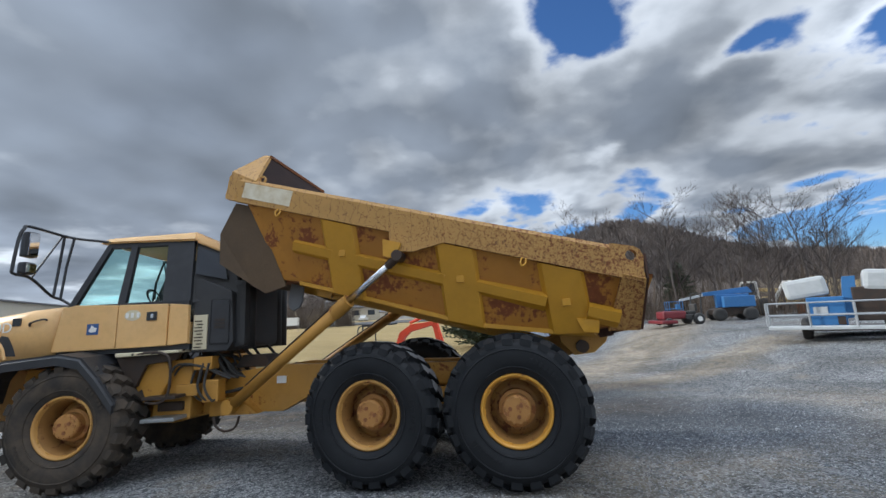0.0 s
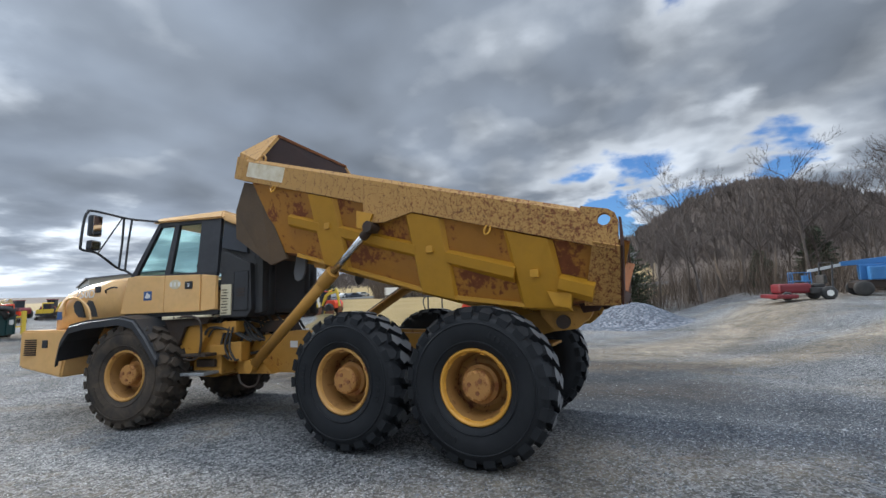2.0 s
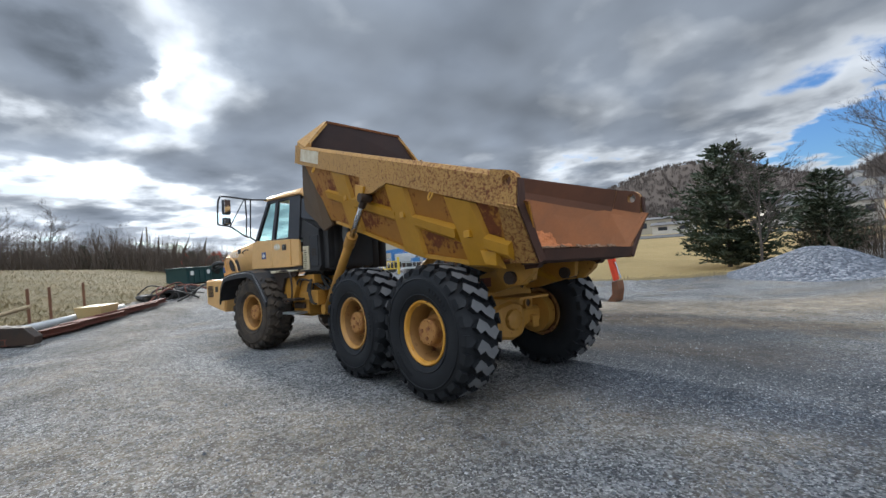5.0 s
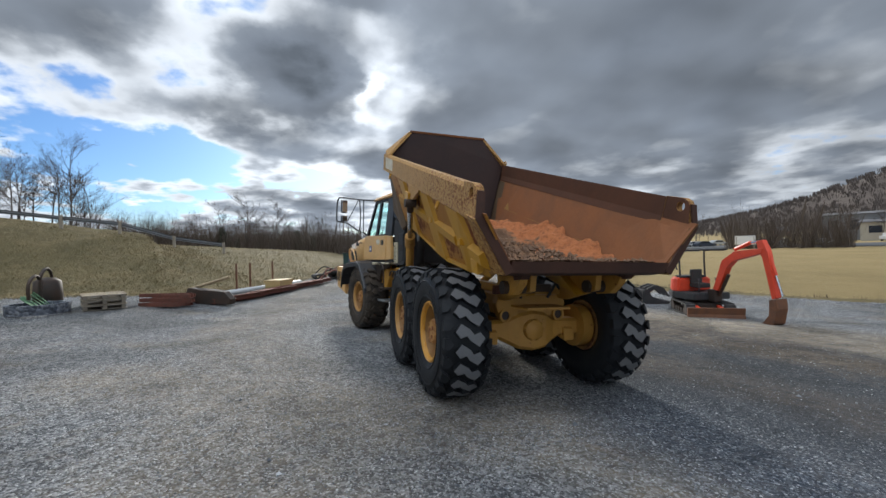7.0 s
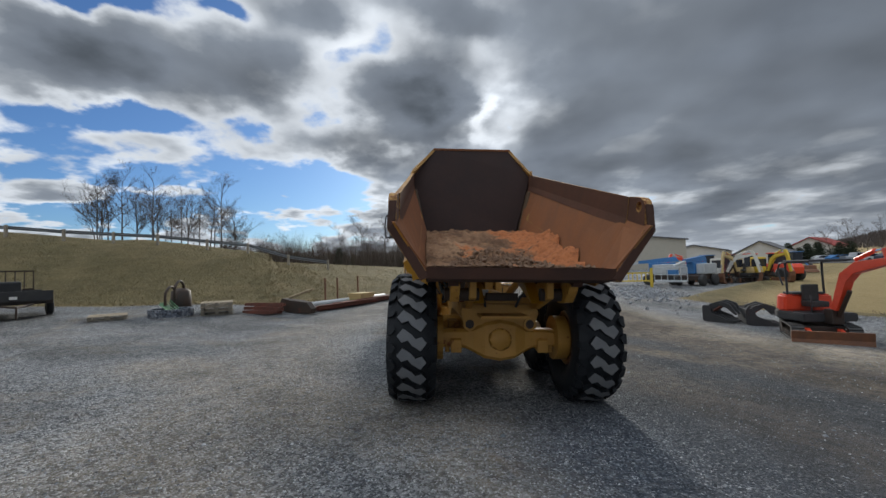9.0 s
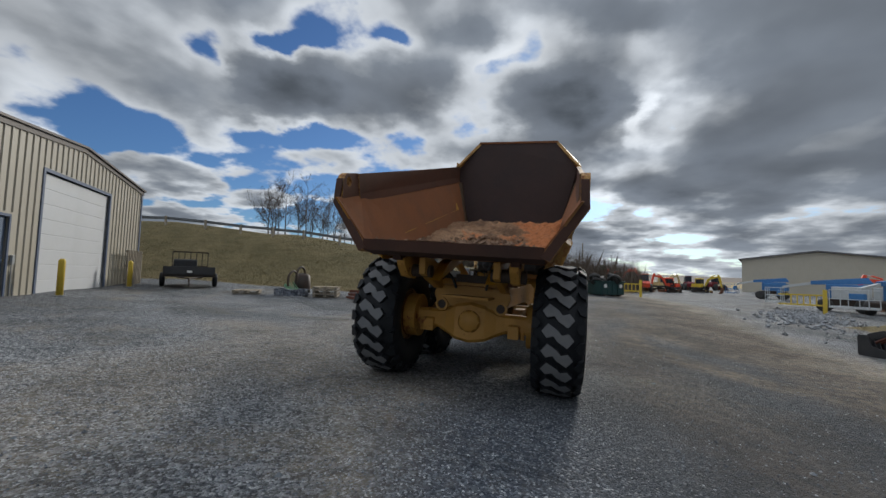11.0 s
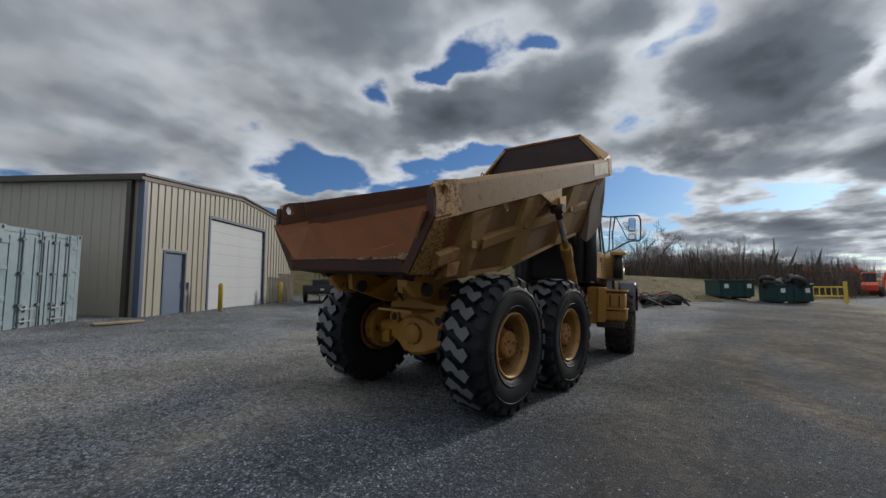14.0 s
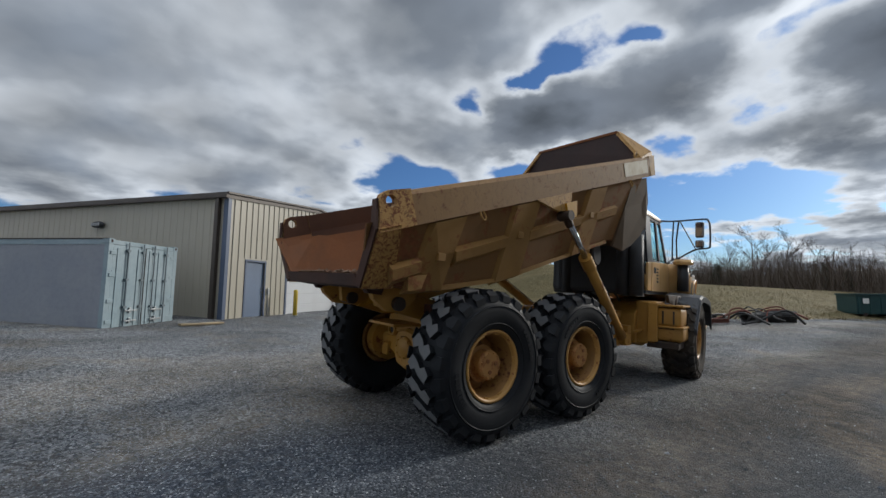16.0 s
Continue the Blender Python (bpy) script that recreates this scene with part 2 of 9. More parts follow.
# duller, darker rail paint for the far side of the bed
M["rail_far"] = painted("rail_far", (0.27, 0.145, 0.045), rust=(0.10, 0.045, 0.022), cut=0.56, fade=(0.21, 0.12, 0.055), rough=0.65, scale=9.0, scratch=0.4)
M["frame_yellow"] = painted("frame_yellow", (0.47, 0.235, 0.034), cut=0.575, fade=(0.30, 0.16, 0.05), rough=0.55)
M["rim_tan"] = painted("rim_tan", (0.50, 0.265, 0.060), cut=0.57, fade=(0.34, 0.18, 0.06), rough=0.5, scale=5.0)
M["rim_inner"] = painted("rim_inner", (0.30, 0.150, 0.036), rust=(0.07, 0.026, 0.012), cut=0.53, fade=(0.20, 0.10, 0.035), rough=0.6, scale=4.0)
M["hub_rust"] = painted("hub_rust", (0.42, 0.205, 0.050), rust=(0.15, 0.06, 0.022), cut=0.52, fade=(0.32, 0.15, 0.05), rough=0.6, scale=9.0)
M["rim_yellow"] = painted("rim_yellow", (0.66, 0.318, 0.030), cut=0.60, fade=(0.38, 0.20, 0.05), rough=0.45, scale=5.0)
# far-side bed paint: dirt, plus the shade of that side put into the colour
M["bed_dusty_shaded"] = painted("bed_dusty_shaded", (0.32, 0.170, 0.040), rust=(0.15, 0.062, 0.024), cut=0.55, fade=(0.25, 0.138, 0.045), rough=0.75)
M["panel_dusty_shaded"] = painted("panel_dusty_shaded", (0.23, 0.115, 0.034), rust=(0.13, 0.050, 0.021), cut=0.52, fade=(0.175, 0.092, 0.034), rough=0.78)
M["rust_dark"] = worn("rust_dark", (0.068, 0.026, 0.014), (0.030, 0.014, 0.010), 0.78, 0.0, 2.5, 45, 0.8)
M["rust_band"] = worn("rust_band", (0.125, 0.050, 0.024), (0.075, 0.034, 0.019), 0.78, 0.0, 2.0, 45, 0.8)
M["rust_warm"] = worn("rust_warm", (0.275, 0.100, 0.032), (0.185, 0.080, 0.036), 0.8, 0.0, 1.6, 30, 0.9)
# rust darkened to hold the shade inside the bed front and in openings
M["shaded_rust"] = worn("shaded_rust", (0.042, 0.021, 0.017), (0.024, 0.015, 0.014), 0.8, 0.0, 2.0, 40, 0.8)
M["steel_dark"] = worn("steel_dark", (0.045, 0.036, 0.030), (0.085, 0.045, 0.026), 0.6, 0.3, 4.0, 60, 0.7)
M["tyre"] = worn("tyre", (0.014, 0.0155, 0.018), (0.024, 0.026, 0.029), 0.55, 0.0, 3.0, 80, 0.8)
M["lug_worn"] = worn("lug_worn", (0.155, 0.158, 0.162), (0.20, 0.195, 0.185), 0.7, 0.0, 5.0, 70, 0.8)
M["lug"] = worn("lug", (0.15, 0.154, 0.16), (0.19, 0.19, 0.19), 0.68, 0.0, 5.0, 70, 0.7)
M["tyre_muddy"] = worn("tyre_muddy", (0.040, 0.036, 0.032), (0.105, 0.080, 0.058), 0.85, 0.0, 3.2, 60, 1.0, 0.3)
for dull in ("tyre", "lug", "lug_worn", "tyre_muddy"):
    M[dull].node_tree.nodes["Principled BSDF"].inputs["Specular IOR Level"].default_value = 0.2
M["black_plastic"] = worn("black_plastic", (0.022, 0.023, 0.026), (0.045, 0.046, 0.050), 0.5, 0.0, 4.0, 90, 0.6)
M["black_panel"] = worn("black_panel", (0.030, 0.031, 0.034), (0.055, 0.052, 0.048), 0.62, 0.0, 2.0, 70, 0.7)
M["rubber"] = worn("rubber", (0.028, 0.028, 0.028), (0.060, 0.055, 0.048), 0.75, 0.0, 3.0, 60, 0.8)
M["flap"] = worn("flap", (0.100, 0.066, 0.037), (0.140, 0.088, 0.046), 0.72, 0.0, 1.6, 40, 0.9)
M["chrome"] = plain("chrome", (0.62, 0.63, 0.65), 0.18, 1.0)
M["glass"] = glassy("glass", (0.72, 0.90, 0.88))
M["mirror"] = plain("mirror", (0.75, 0.76, 0.78), 0.05, 1.0)
M["white_mark"] = worn("white_mark", (0.72, 0.66, 0.52), (0.45, 0.33, 0.14), 0.6, 0.0, 6.0, 60, 0.8)
M["decal_white"] = plain("decal_white", (0.75, 0.74, 0.70), 0.5)
M["decal_blue"] = plain("decal_blue", (0.035, 0.09, 0.24), 0.45)
M["decal_pale"] = plain("decal_pale", (0.62, 0.55, 0.38), 0.55)


def soil_build(n, s, co):
    patch = n.noise(co, 1.5, 6.0, 0.62, 0.6)
    crumb = n.noise(co, 13.0, 6.0, 0.68)
    across = n.add("ShaderNodeSeparateXYZ", inputs={0: co}).outputs[1]
    clay = n.math("ADD", n.math("MULTIPLY", across, 0.55), n.math("MULTIPLY", n.math("SUBTRACT", patch, 0.5), 3.2))
    brown = n.ramp(patch, [(0.38, (0.13, 0.075, 0.045)), (0.50, (0.26, 0.150, 0.085)), (0.64, (0.40, 0.255, 0.150))])
    col = n.mix(n.ramp(clay, [(0.12, 0.0), (0.36, 1.0)]), brown, n.mix(crumb, (0.40, 0.125, 0.045), (0.47, 0.19, 0.080)))
    col = n.mix(n.ramp(crumb, [(0.35, 0.55), (0.52, 0.0)]), col, (0.105, 0.058, 0.036))
    link(n, col, s["Base Color"])
    s["Roughness"].default_value = 0.95
    s["Specular IOR Level"].default_value = 0.15
    bump(n, s, n.math("ADD", crumb, n.math("MULTIPLY", n.noise(co, 45.0, 3.0, 0.6), 0.4)), 0.9, 0.04)


M["soil_red"] = material("soil_red", soil_build)
M["soil"] = worn("soil", (0.22, 0.135, 0.082), (0.12, 0.072, 0.045), 0.95, 0.0, 6.0, 24, 0.9, 0.9)


def tan_metal_build(n, s, co):
    col = n.mix(n.ramp(n.noise(co, 0.8, 6.0, 0.6), [(0.4, 0.0), (0.75, 0.5)]), (0.43, 0.392, 0.315), (0.37, 0.335, 0.265))
    streaks = n.noise(n.add("ShaderNodeMapping", inputs={"Vector": co, "Scale": (6.0, 6.0, 0.25)}).outputs[0], 3.0, 5.0, 0.6)
    col = n.mix(n.ramp(streaks, [(0.5, 0.0), (0.8, 0.35)]), col, (0.29, 0.26, 0.205))
    link(n, col, s["Base Color"])
    s["Roughness"].default_value = 0.45
    bump(n, s, n.noise(co, 30.0, 3.0), 0.05, 0.01)


M["tan_metal"] = material("tan_metal", tan_metal_build)
M["trim_brown"] = worn("trim_brown", (0.075, 0.060, 0.050), (0.11, 0.09, 0.075), 0.5, 0.2, 2.0, 50, 0.6)
M["trim_blue"] = worn("trim_blue", (0.085, 0.115, 0.185), (0.12, 0.15, 0.21), 0.45, 0.0, 2.0, 50, 0.6)
M["door_blue"] = worn("door_blue", (0.15, 0.20, 0.29), (0.12, 0.16, 0.23), 0.42, 0.0, 1.4, 50, 0.6)
M["door_white"] = worn("door_white", (0.66, 0.67, 0.68), (0.55, 0.56, 0.56), 0.42, 0.0, 1.0, 50, 0.6)
M["container_blue"] = painted("container_blue", (0.235, 0.315, 0.35), rust=(0.17, 0.10, 0.06), cut=0.69, fade=(0.40, 0.46, 0.49), rough=0.5)
M["container_worn"] = worn("container_worn", (0.15, 0.19, 0.215), (0.22, 0.25, 0.26), 0.6, 0.1, 3.0, 50, 0.8)
M["container_side"] = painted("container_side", (0.255, 0.275, 0.315), rust=(0.15, 0.14, 0.14), cut=0.62, fade=(0.36, 0.37, 0.385), rough=0.55, scale=0.9)
M["safety_yellow"] = painted("safety_yellow", (0.62, 0.43, 0.03), cut=0.74, fade=(0.62, 0.47, 0.10), rough=0.5)
M["wood_grey"] = worn("wood_grey", (0.33, 0.29, 0.23), (0.20, 0.17, 0.13), 0.8, 0.0, 2.0, 30, 0.9, 0.4)
M["timber"] = worn("timber", (0.42, 0.33, 0.20), (0.30, 0.22, 0.13), 0.75, 0.0, 3.0, 30, 0.8, 0.3)
M["iron_rust"] = worn("iron_rust", (0.17, 0.055, 0.035), (0.09, 0.04, 0.028), 0.8, 0.0, 5.0, 40, 0.9, 0.4)
M["green_bin"] = painted("green_bin", (0.013, 0.046, 0.047), rust=(0.07, 0.035, 0.02), cut=0.70, fade=(0.03, 0.08, 0.07), rough=0.5)
M["green_cloth"] = worn("green_cloth", (0.10, 0.24, 0.12), (0.20, 0.30, 0.18), 0.8, 0.0, 6.0, 40, 0.8)
M["orange_paint"] = painted("orange_paint", (0.72, 0.068, 0.026), cut=0.80, fade=(0.66, 0.085, 0.035), rough=0.4)
M["bucket_rust"] = worn("bucket_rust", (0.20, 0.085, 0.04), (0.11, 0.06, 0.04), 0.7, 0.2, 4.0, 40, 0.9, 0.3)
M["lift_blue"] = painted("lift_blue", (0.035, 0.15, 0.36), cut=0.76, fade=(0.07, 0.21, 0.42), rough=0.45)
M["pale_grey"] = worn("pale_grey", (0.52, 0.54, 0.54), (0.38, 0.40, 0.40), 0.5, 0.0, 3.0, 40, 0.7)
M["rail_steel"] = worn("rail_steel", (0.20, 0.215, 0.225), (0.14, 0.14, 0.14), 0.55, 0.3, 4.0, 50, 0.7)
M["rubble"] = worn("rubble", (0.30, 0.31, 0.32), (0.16, 0.165, 0.175), 0.9, 0.0, 1.5, 40, 0.9, 0.4)
M["galvanised"] = worn("galvanised", (0.40, 0.42, 0.43), (0.30, 0.31, 0.32), 0.42, 0.6, 4.0, 50, 0.7)
M["mower_red"] = worn("mower_red", (0.18, 0.015, 0.021), (0.11, 0.012, 0.016), 0.45, 0.0, 2.0, 50, 0.6)
M["machine_white"] = painted("machine_white", (0.66, 0.65, 0.60), cut=0.76, fade=(0.55, 0.52, 0.45), rough=0.5)
M["machine_sand"] = painted("machine_sand", (0.55, 0.40, 0.17), cut=0.70, fade=(0.5, 0.42, 0.26), rough=0.55)
M["bark"] = worn("bark", (0.085, 0.070, 0.060), (0.15, 0.13, 0.115), 0.9, 0.0, 3.0, 30, 0.8, 0.6)
M["twig"] = worn("twig", (0.072, 0.058, 0.052), (0.11, 0.09, 0.08), 0.9, 0.0, 3.0, 30, 0.8)
M["needle"] = worn("needle", (0.030, 0.050, 0.026), (0.075, 0.078, 0.040), 0.75, 0.0, 1.2, 20, 0.8)
M["hill_brush"] = worn("hill_brush", (0.108, 0.089, 0.078), (0.135, 0.112, 0.098), 0.95, 0.0, 0.02, 2, 0.8)
M["brush"] = worn("brush", (0.090, 0.068, 0.052), (0.13, 0.10, 0.075), 0.95, 0.0, 0.3, 8, 0.8)
M["grass_dry"] = worn("grass_dry", (0.30, 0.24, 0.13), (0.22, 0.18, 0.095), 0.9, 0.0, 0.6, 20, 0.9)


def heap_build(n, s, co):
    cells = n.add("ShaderNodeTexVoronoi", inputs={"Vector": co, "Scale": 11.0})
    pebble = n.add("ShaderNodeSeparateColor", inputs={0: cells.outputs["Color"]}).outputs[0]
    col = n.ramp(pebble, [(0.0, (0.075, 0.085, 0.105)), (0.6, (0.165, 0.182, 0.212)), (1.0, (0.30, 0.315, 0.34))])
    link(n, n.mix(n.ramp(n.noise(co, 0.7, 5.0, 0.6), [(0.4, 0.0), (0.65, 0.45)]), col, (0.10, 0.11, 0.13)), s["Base Color"])
    s["Roughness"].default_value, s["Specular IOR Level"].default_value = 0.95, 0.1
    bump(n, s, n.math("ADD", n.math("SUBTRACT", 1.0, cells.outputs["Distance"]), n.noise(co, 5.0, 4.0)), 1.0, 0.06)


M["gravel_heap"] = material("gravel_heap", heap_build)
M["stone"] = worn("stone", (0.24, 0.25, 0.26), (0.15, 0.155, 0.165), 0.9, 0.0, 20.0, 60, 0.9, 0.4)
M["house_white"] = worn("house_white", (0.62, 0.60, 0.56), (0.50, 0.48, 0.44), 0.7, 0.0, 0.4, 4, 0.6)
M["house_brick"] = worn("house_brick", (0.26, 0.12, 0.09), (0.20, 0.10, 0.08), 0.8, 0.0, 0.4, 4, 0.6)
M["roof_grey"] = worn("roof_grey", (0.12, 0.12, 0.125), (0.18, 0.175, 0.17), 0.8, 0.0, 0.4, 4, 0.6)
M["roof_red"] = worn("roof_red", (0.36, 0.05, 0.035), (0.28, 0.05, 0.04), 0.6, 0.0, 0.4, 4, 0.6)
M["window_dark"] = plain("window_dark", (0.03, 0.035, 0.045), 0.12)
M["car_silver"] = plain("car_silver", (0.42, 0.44, 0.46), 0.28, 0.4)
M["car_dark"] = plain("car_dark", (0.045, 0.055, 0.075), 0.28, 0.3)
M["car_white"] = plain("car_white", (0.70, 0.70, 0.69), 0.28)
M["tarmac"] = worn("tarmac", (0.060, 0.062, 0.066), (0.085, 0.087, 0.09), 0.85, 0.0, 0.2, 6, 0.8)
M["seat_black"] = worn("seat_black", (0.035, 0.034, 0.033), (0.06, 0.055, 0.05), 0.7, 0.0, 4.0, 50, 0.7)


# ---- building blocks ----
def part(name, bm, mat, parent=None, label="", smooth=False):
    bmesh.ops.recalc_face_normals(bm, faces=bm.faces)
    me = bpy.data.meshes.new(name)
    bm.to_mesh(me)
    bm.free()
    me.materials.append(M[mat])
    if smooth:
        for p in me.polygons:
            p.use_smooth = True
    ob = new(name, me)
    if parent is not None:
        while depth(parent) > 1:
            parent = parent.parent
        ob.parent = parent
    if label:
        ob["label"] = label
    return ob


def depth(ob):
    n = 0
    while ob.parent:
        ob, n = ob.parent, n + 1
    return n


def root(name, m, label, category, group="", kind=""):
    ob = new(name)
    ob.empty_display_size = 0.2
    ob.matrix_world = m
    return tagged(ob, label, category, group, kind)


def prism(bm, a, b):
    """A closed body between two outlines with the same number of corners."""
    va, vb = [bm.verts.new(p) for p in a], [bm.verts.new(p) for p in b]
    bm.faces.new(va)
    bm.faces.new(vb[::-1])
    k = len(va)
    for i in range(k):
        bm.faces.new((va[i], vb[i], vb[(i + 1) % k], va[(i + 1) % k]))


def box(bm, x0, x1, y0, y1, z0, z1, bev=0.0):
    vs = [(x0, y0, z0), (x1, y0, z0), (x1, y1, z0), (x0, y1, z0)]
    if not bev:
        prism(bm, vs, [(x, y, z1) for x, y, _ in vs])
        return
    t = bmesh.new()
    prism(t, vs, [(x, y, z1) for x, y, _ in vs])
    bmesh.ops.bevel(t, geom=list(t.edges), offset=bev, segments=2, affect="EDGES", profile=0.6)
    merge(bm, t)


def merge(bm, t, m=None):
    me = bpy.data.meshes.new("tmp")
    t.to_mesh(me)
    t.free()
    if m is not None:
        me.transform(m)
    bm.from_mesh(me)
    bpy.data.meshes.remove(me)


def extrude(bm, outline, y0, y1, bev=0.0):
    """An outline in x and z drawn out along y."""
    t = bmesh.new()
    prism(t, [(x, y0, z) for x, z in outline], [(x, y1, z) for x, z in outline])
    if bev:
        bmesh.ops.recalc_face_normals(t, faces=t.faces)
        bmesh.ops.bevel(t, geom=list(t.edges), offset=bev, segments=2, affect="EDGES", profile=0.6)
    merge(bm, t)


def loft(bm, rings):
    """One connected skin through rings of corners, closed at both ends."""
    made = [[bm.verts.new(p) for p in ring] for ring in rings]
    k = len(made[0])
    for u, v in zip(made, made[1:]):
        for j in range(k):
            bm.faces.new((u[j], u[(j + 1) % k], v[(j + 1) % k], v[j]))
    bm.faces.new(made[0][::-1])
    bm.faces.new(made[-1])


def plate(bm, corners, thick):
    """A flat plate over the corners, thickened along its normal."""
    c = [Vector(p) for p in corners]
    n = (c[1] - c[0]).cross(c[2] - c[0]).normalized() * thick
    prism(bm, c, [p + n for p in c])


def tube(bm, p, q, r, k=10, r2=None):
    p, q = Vector(p), Vector(q)
    d = q - p
    a = d.orthogonal().normalized()
    b = d.cross(a).normalized()
    r2 = r if r2 is None else r2
    ring = [a * math.cos(2 * math.pi * i / k) + b * math.sin(2 * math.pi * i / k) for i in range(k)]
    prism(bm, [p + v * r for v in ring], [q + v * r2 for v in ring])


def pipe(bm, pts, r, k=8):
    """A bent tube through the points."""
    pts = [Vector(p) for p in pts]
    rings = []
    ref = None
    for i, p in enumerate(pts):
        d = (pts[min(i + 1, len(pts) - 1)] - pts[max(i - 1, 0)]).normalized()
        ref = d.orthogonal().normalized() if ref is None else (ref - d * ref.dot(d)).normalized()
        b = d.cross(ref)
        rings.append([bm.verts.new(p + (ref * math.cos(2 * math.pi * j / k) + b * math.sin(2 * math.pi * j / k)) * r) for j in range(k)])
    for u, v in zip(rings, rings[1:]):
        for j in range(k):
            bm.faces.new((u[j], u[(j + 1) % k], v[(j + 1) % k], v[j]))
    bm.faces.new(rings[0][::-1])
    bm.faces.new(rings[-1])


def arc(pts, steps=4):
    """Rounds a list of points with a Catmull-Rom curve."""
    v = [Vector(p) for p in pts]
    out = []
    for i in range(len(v) - 1):
        a, b, c, d = v[max(i - 1, 0)], v[i], v[i + 1], v[min(i + 2, len(v) - 1)]
        for j in range(steps):
            t = j / steps
            out.append(0.5 * ((2 * b) + (c - a) * t + (2 * a - 5 * b + 4 * c - d) * t * t + (3 * b - a - 3 * c + d) * t ** 3))
    return out + [v[-1]]


def lathe(bm, profile, k=40, closed=False):
    """Turns a profile of (radius, along) about the y axis."""
    rings = []
    for r, y in profile:
        rings.append([bm.verts.new((r * math.cos(2 * math.pi * i / k), y, r * math.sin(2 * math.pi * i / k))) for i in range(k)])
    pairs = list(zip(rings, rings[1:])) + ([(rings[-1], rings[0])] if closed else [])
    for u, v in pairs:
        for j in range(k):
            bm.faces.new((u[j], u[(j + 1) % k], v[(j + 1) % k], v[j]))
    if not closed:
        bm.faces.new(rings[0][::-1])
        bm.faces.new(rings[-1])


def smoothstep(a, b, x):
    t = min(1.0, max(0.0, (x - a) / (b - a)))
    return t * t * (3 - 2 * t)


# ---- ground ----
FOOT = [(6, -46), (-4, -33), (-9, -24), (-11.5, -17), (-12.3, -12), (-12.8, -7.5), (-15, -4.2), (-20, -1.2), (-28, 2.6), (-45, 8.5), (-80, 19), (-200, 60)]


def bank_off(x, y):
    """Distance beyond the foot of the bank (negative: in the yard) and how far along it lies."""
    best, along, run = 1e9, 0.0, 0.0
    for (ax, ay), (bx, by) in zip(FOOT, FOOT[1:]):
        dx, dy = bx - ax, by - ay
        n = math.hypot(dx, dy)
        t = min(1.0, max(0.0, ((x - ax) * dx + (y - ay) * dy) / (n * n)))
        px, py = x - ax - t * dx, y - ay - t * dy
        d = math.hypot(px, py)
        if d < abs(best):
            best, along = (d if dx * py - dy * px > 0 else -d), run + t * n
        run += n
    return best, along


CREST = [(0, 3.9), (27, 3.7), (31, 3.3), (38, 2.55), (42, 2.05), (48, 1.65), (62, 1.5), (90, 1.3), (140, 0.6), (900, 0.3)]


def bank_height(along):
    for (a, ha), (b, hb) in zip(CREST, CREST[1:]):
        if along <= b:
            return ha + (hb - ha) * (along - a) / (b - a)
    return CREST[-1][1]


HILLS = [(-11, 390, 62, 120, 90), (-30, 520, 36, 150, 120), (22, 880, 70, 170, 190), (12, 900, 64, 170, 200), (38, 1000, 26, 200, 120), (80, 4200, 62, 500, 1500), (100, 4300, 40, 400, 900), (60, 3600, 45, 500, 700)]


EDGE = [(-60, 14.0), (-15.5, 11.8), (-12.0, 13.2), (-8.0, 15.3), (-5.8, 16.2), (-4.4, 17.3), (-3.0, 18.6), (2.2, 22.5), (60, 70)]


def field_off(x, y):
    """How far inside the hay field a place lies, square to its edge."""
    for (ax, ay), (bx, by) in zip(EDGE, EDGE[1:]):
        if x <= bx:
            break
    f = (y - ay - (by - ay) * (x - ax) / (bx - ax)) * 0.88
    side = (x + 15.5) * 0.77 + (y - 11.8) * 0.63
    return min(f, side * 0.8)


def height(x, y):
    r = math.hypot(x, y)
    z = -0.0415 * min(14.0, max(-18.0, y)) * (1 - smoothstep(30, 90, r))
    z += 0.022 * max(-6.0, min(8.0, x)) + 0.52 * smoothstep(6, 22, -x)
    z += 1.15 * smoothstep(0, 1, (0.45 * x + 0.55 * y - 4.5) / 9) * smoothstep(1.5, 8.5, x) * (1 - smoothstep(60, 160, r))
    if -25 < x < 8 and 8 < y < 40:
        z += 0.24 * math.exp(-((field_off(x, y) - 0.7) / 0.75) ** 2)
    d, along = bank_off(x, y)
    if d > 0:
        z += bank_height(along) * smoothstep(-0.5, 10.5, d) + 0.05 * smoothstep(0, 2, d)
    if r > 45:
        for az, dist, top, sr, st in HILLS:
            h = heading(az)
            u, v = x * h.x + y * h.y - dist, -x * h.y + y * h.x
            z += top * math.exp(-(u / sr) ** 2 - (v / st) ** 2)
        z += 0.012 * max(0.0, min(500.0, y - 70)) * smoothstep(60, 120, y)
    z += (noise.noise(Vector((x * 0.35, y * 0.35, 1.0))) * 0.025 + noise.noise(Vector((x * 1.3, y * 1.3, 4.0))) * 0.012) * (1 - smoothstep(30, 60, r))
    return z


def axis(fine, step, far, grow):
    out, s, v = [0.0], step, 0.0
    while v < far:
        v += s
        out.append(v)
        if v > fine:
            s *= grow
    return [-a for a in out[:0:-1]] + out


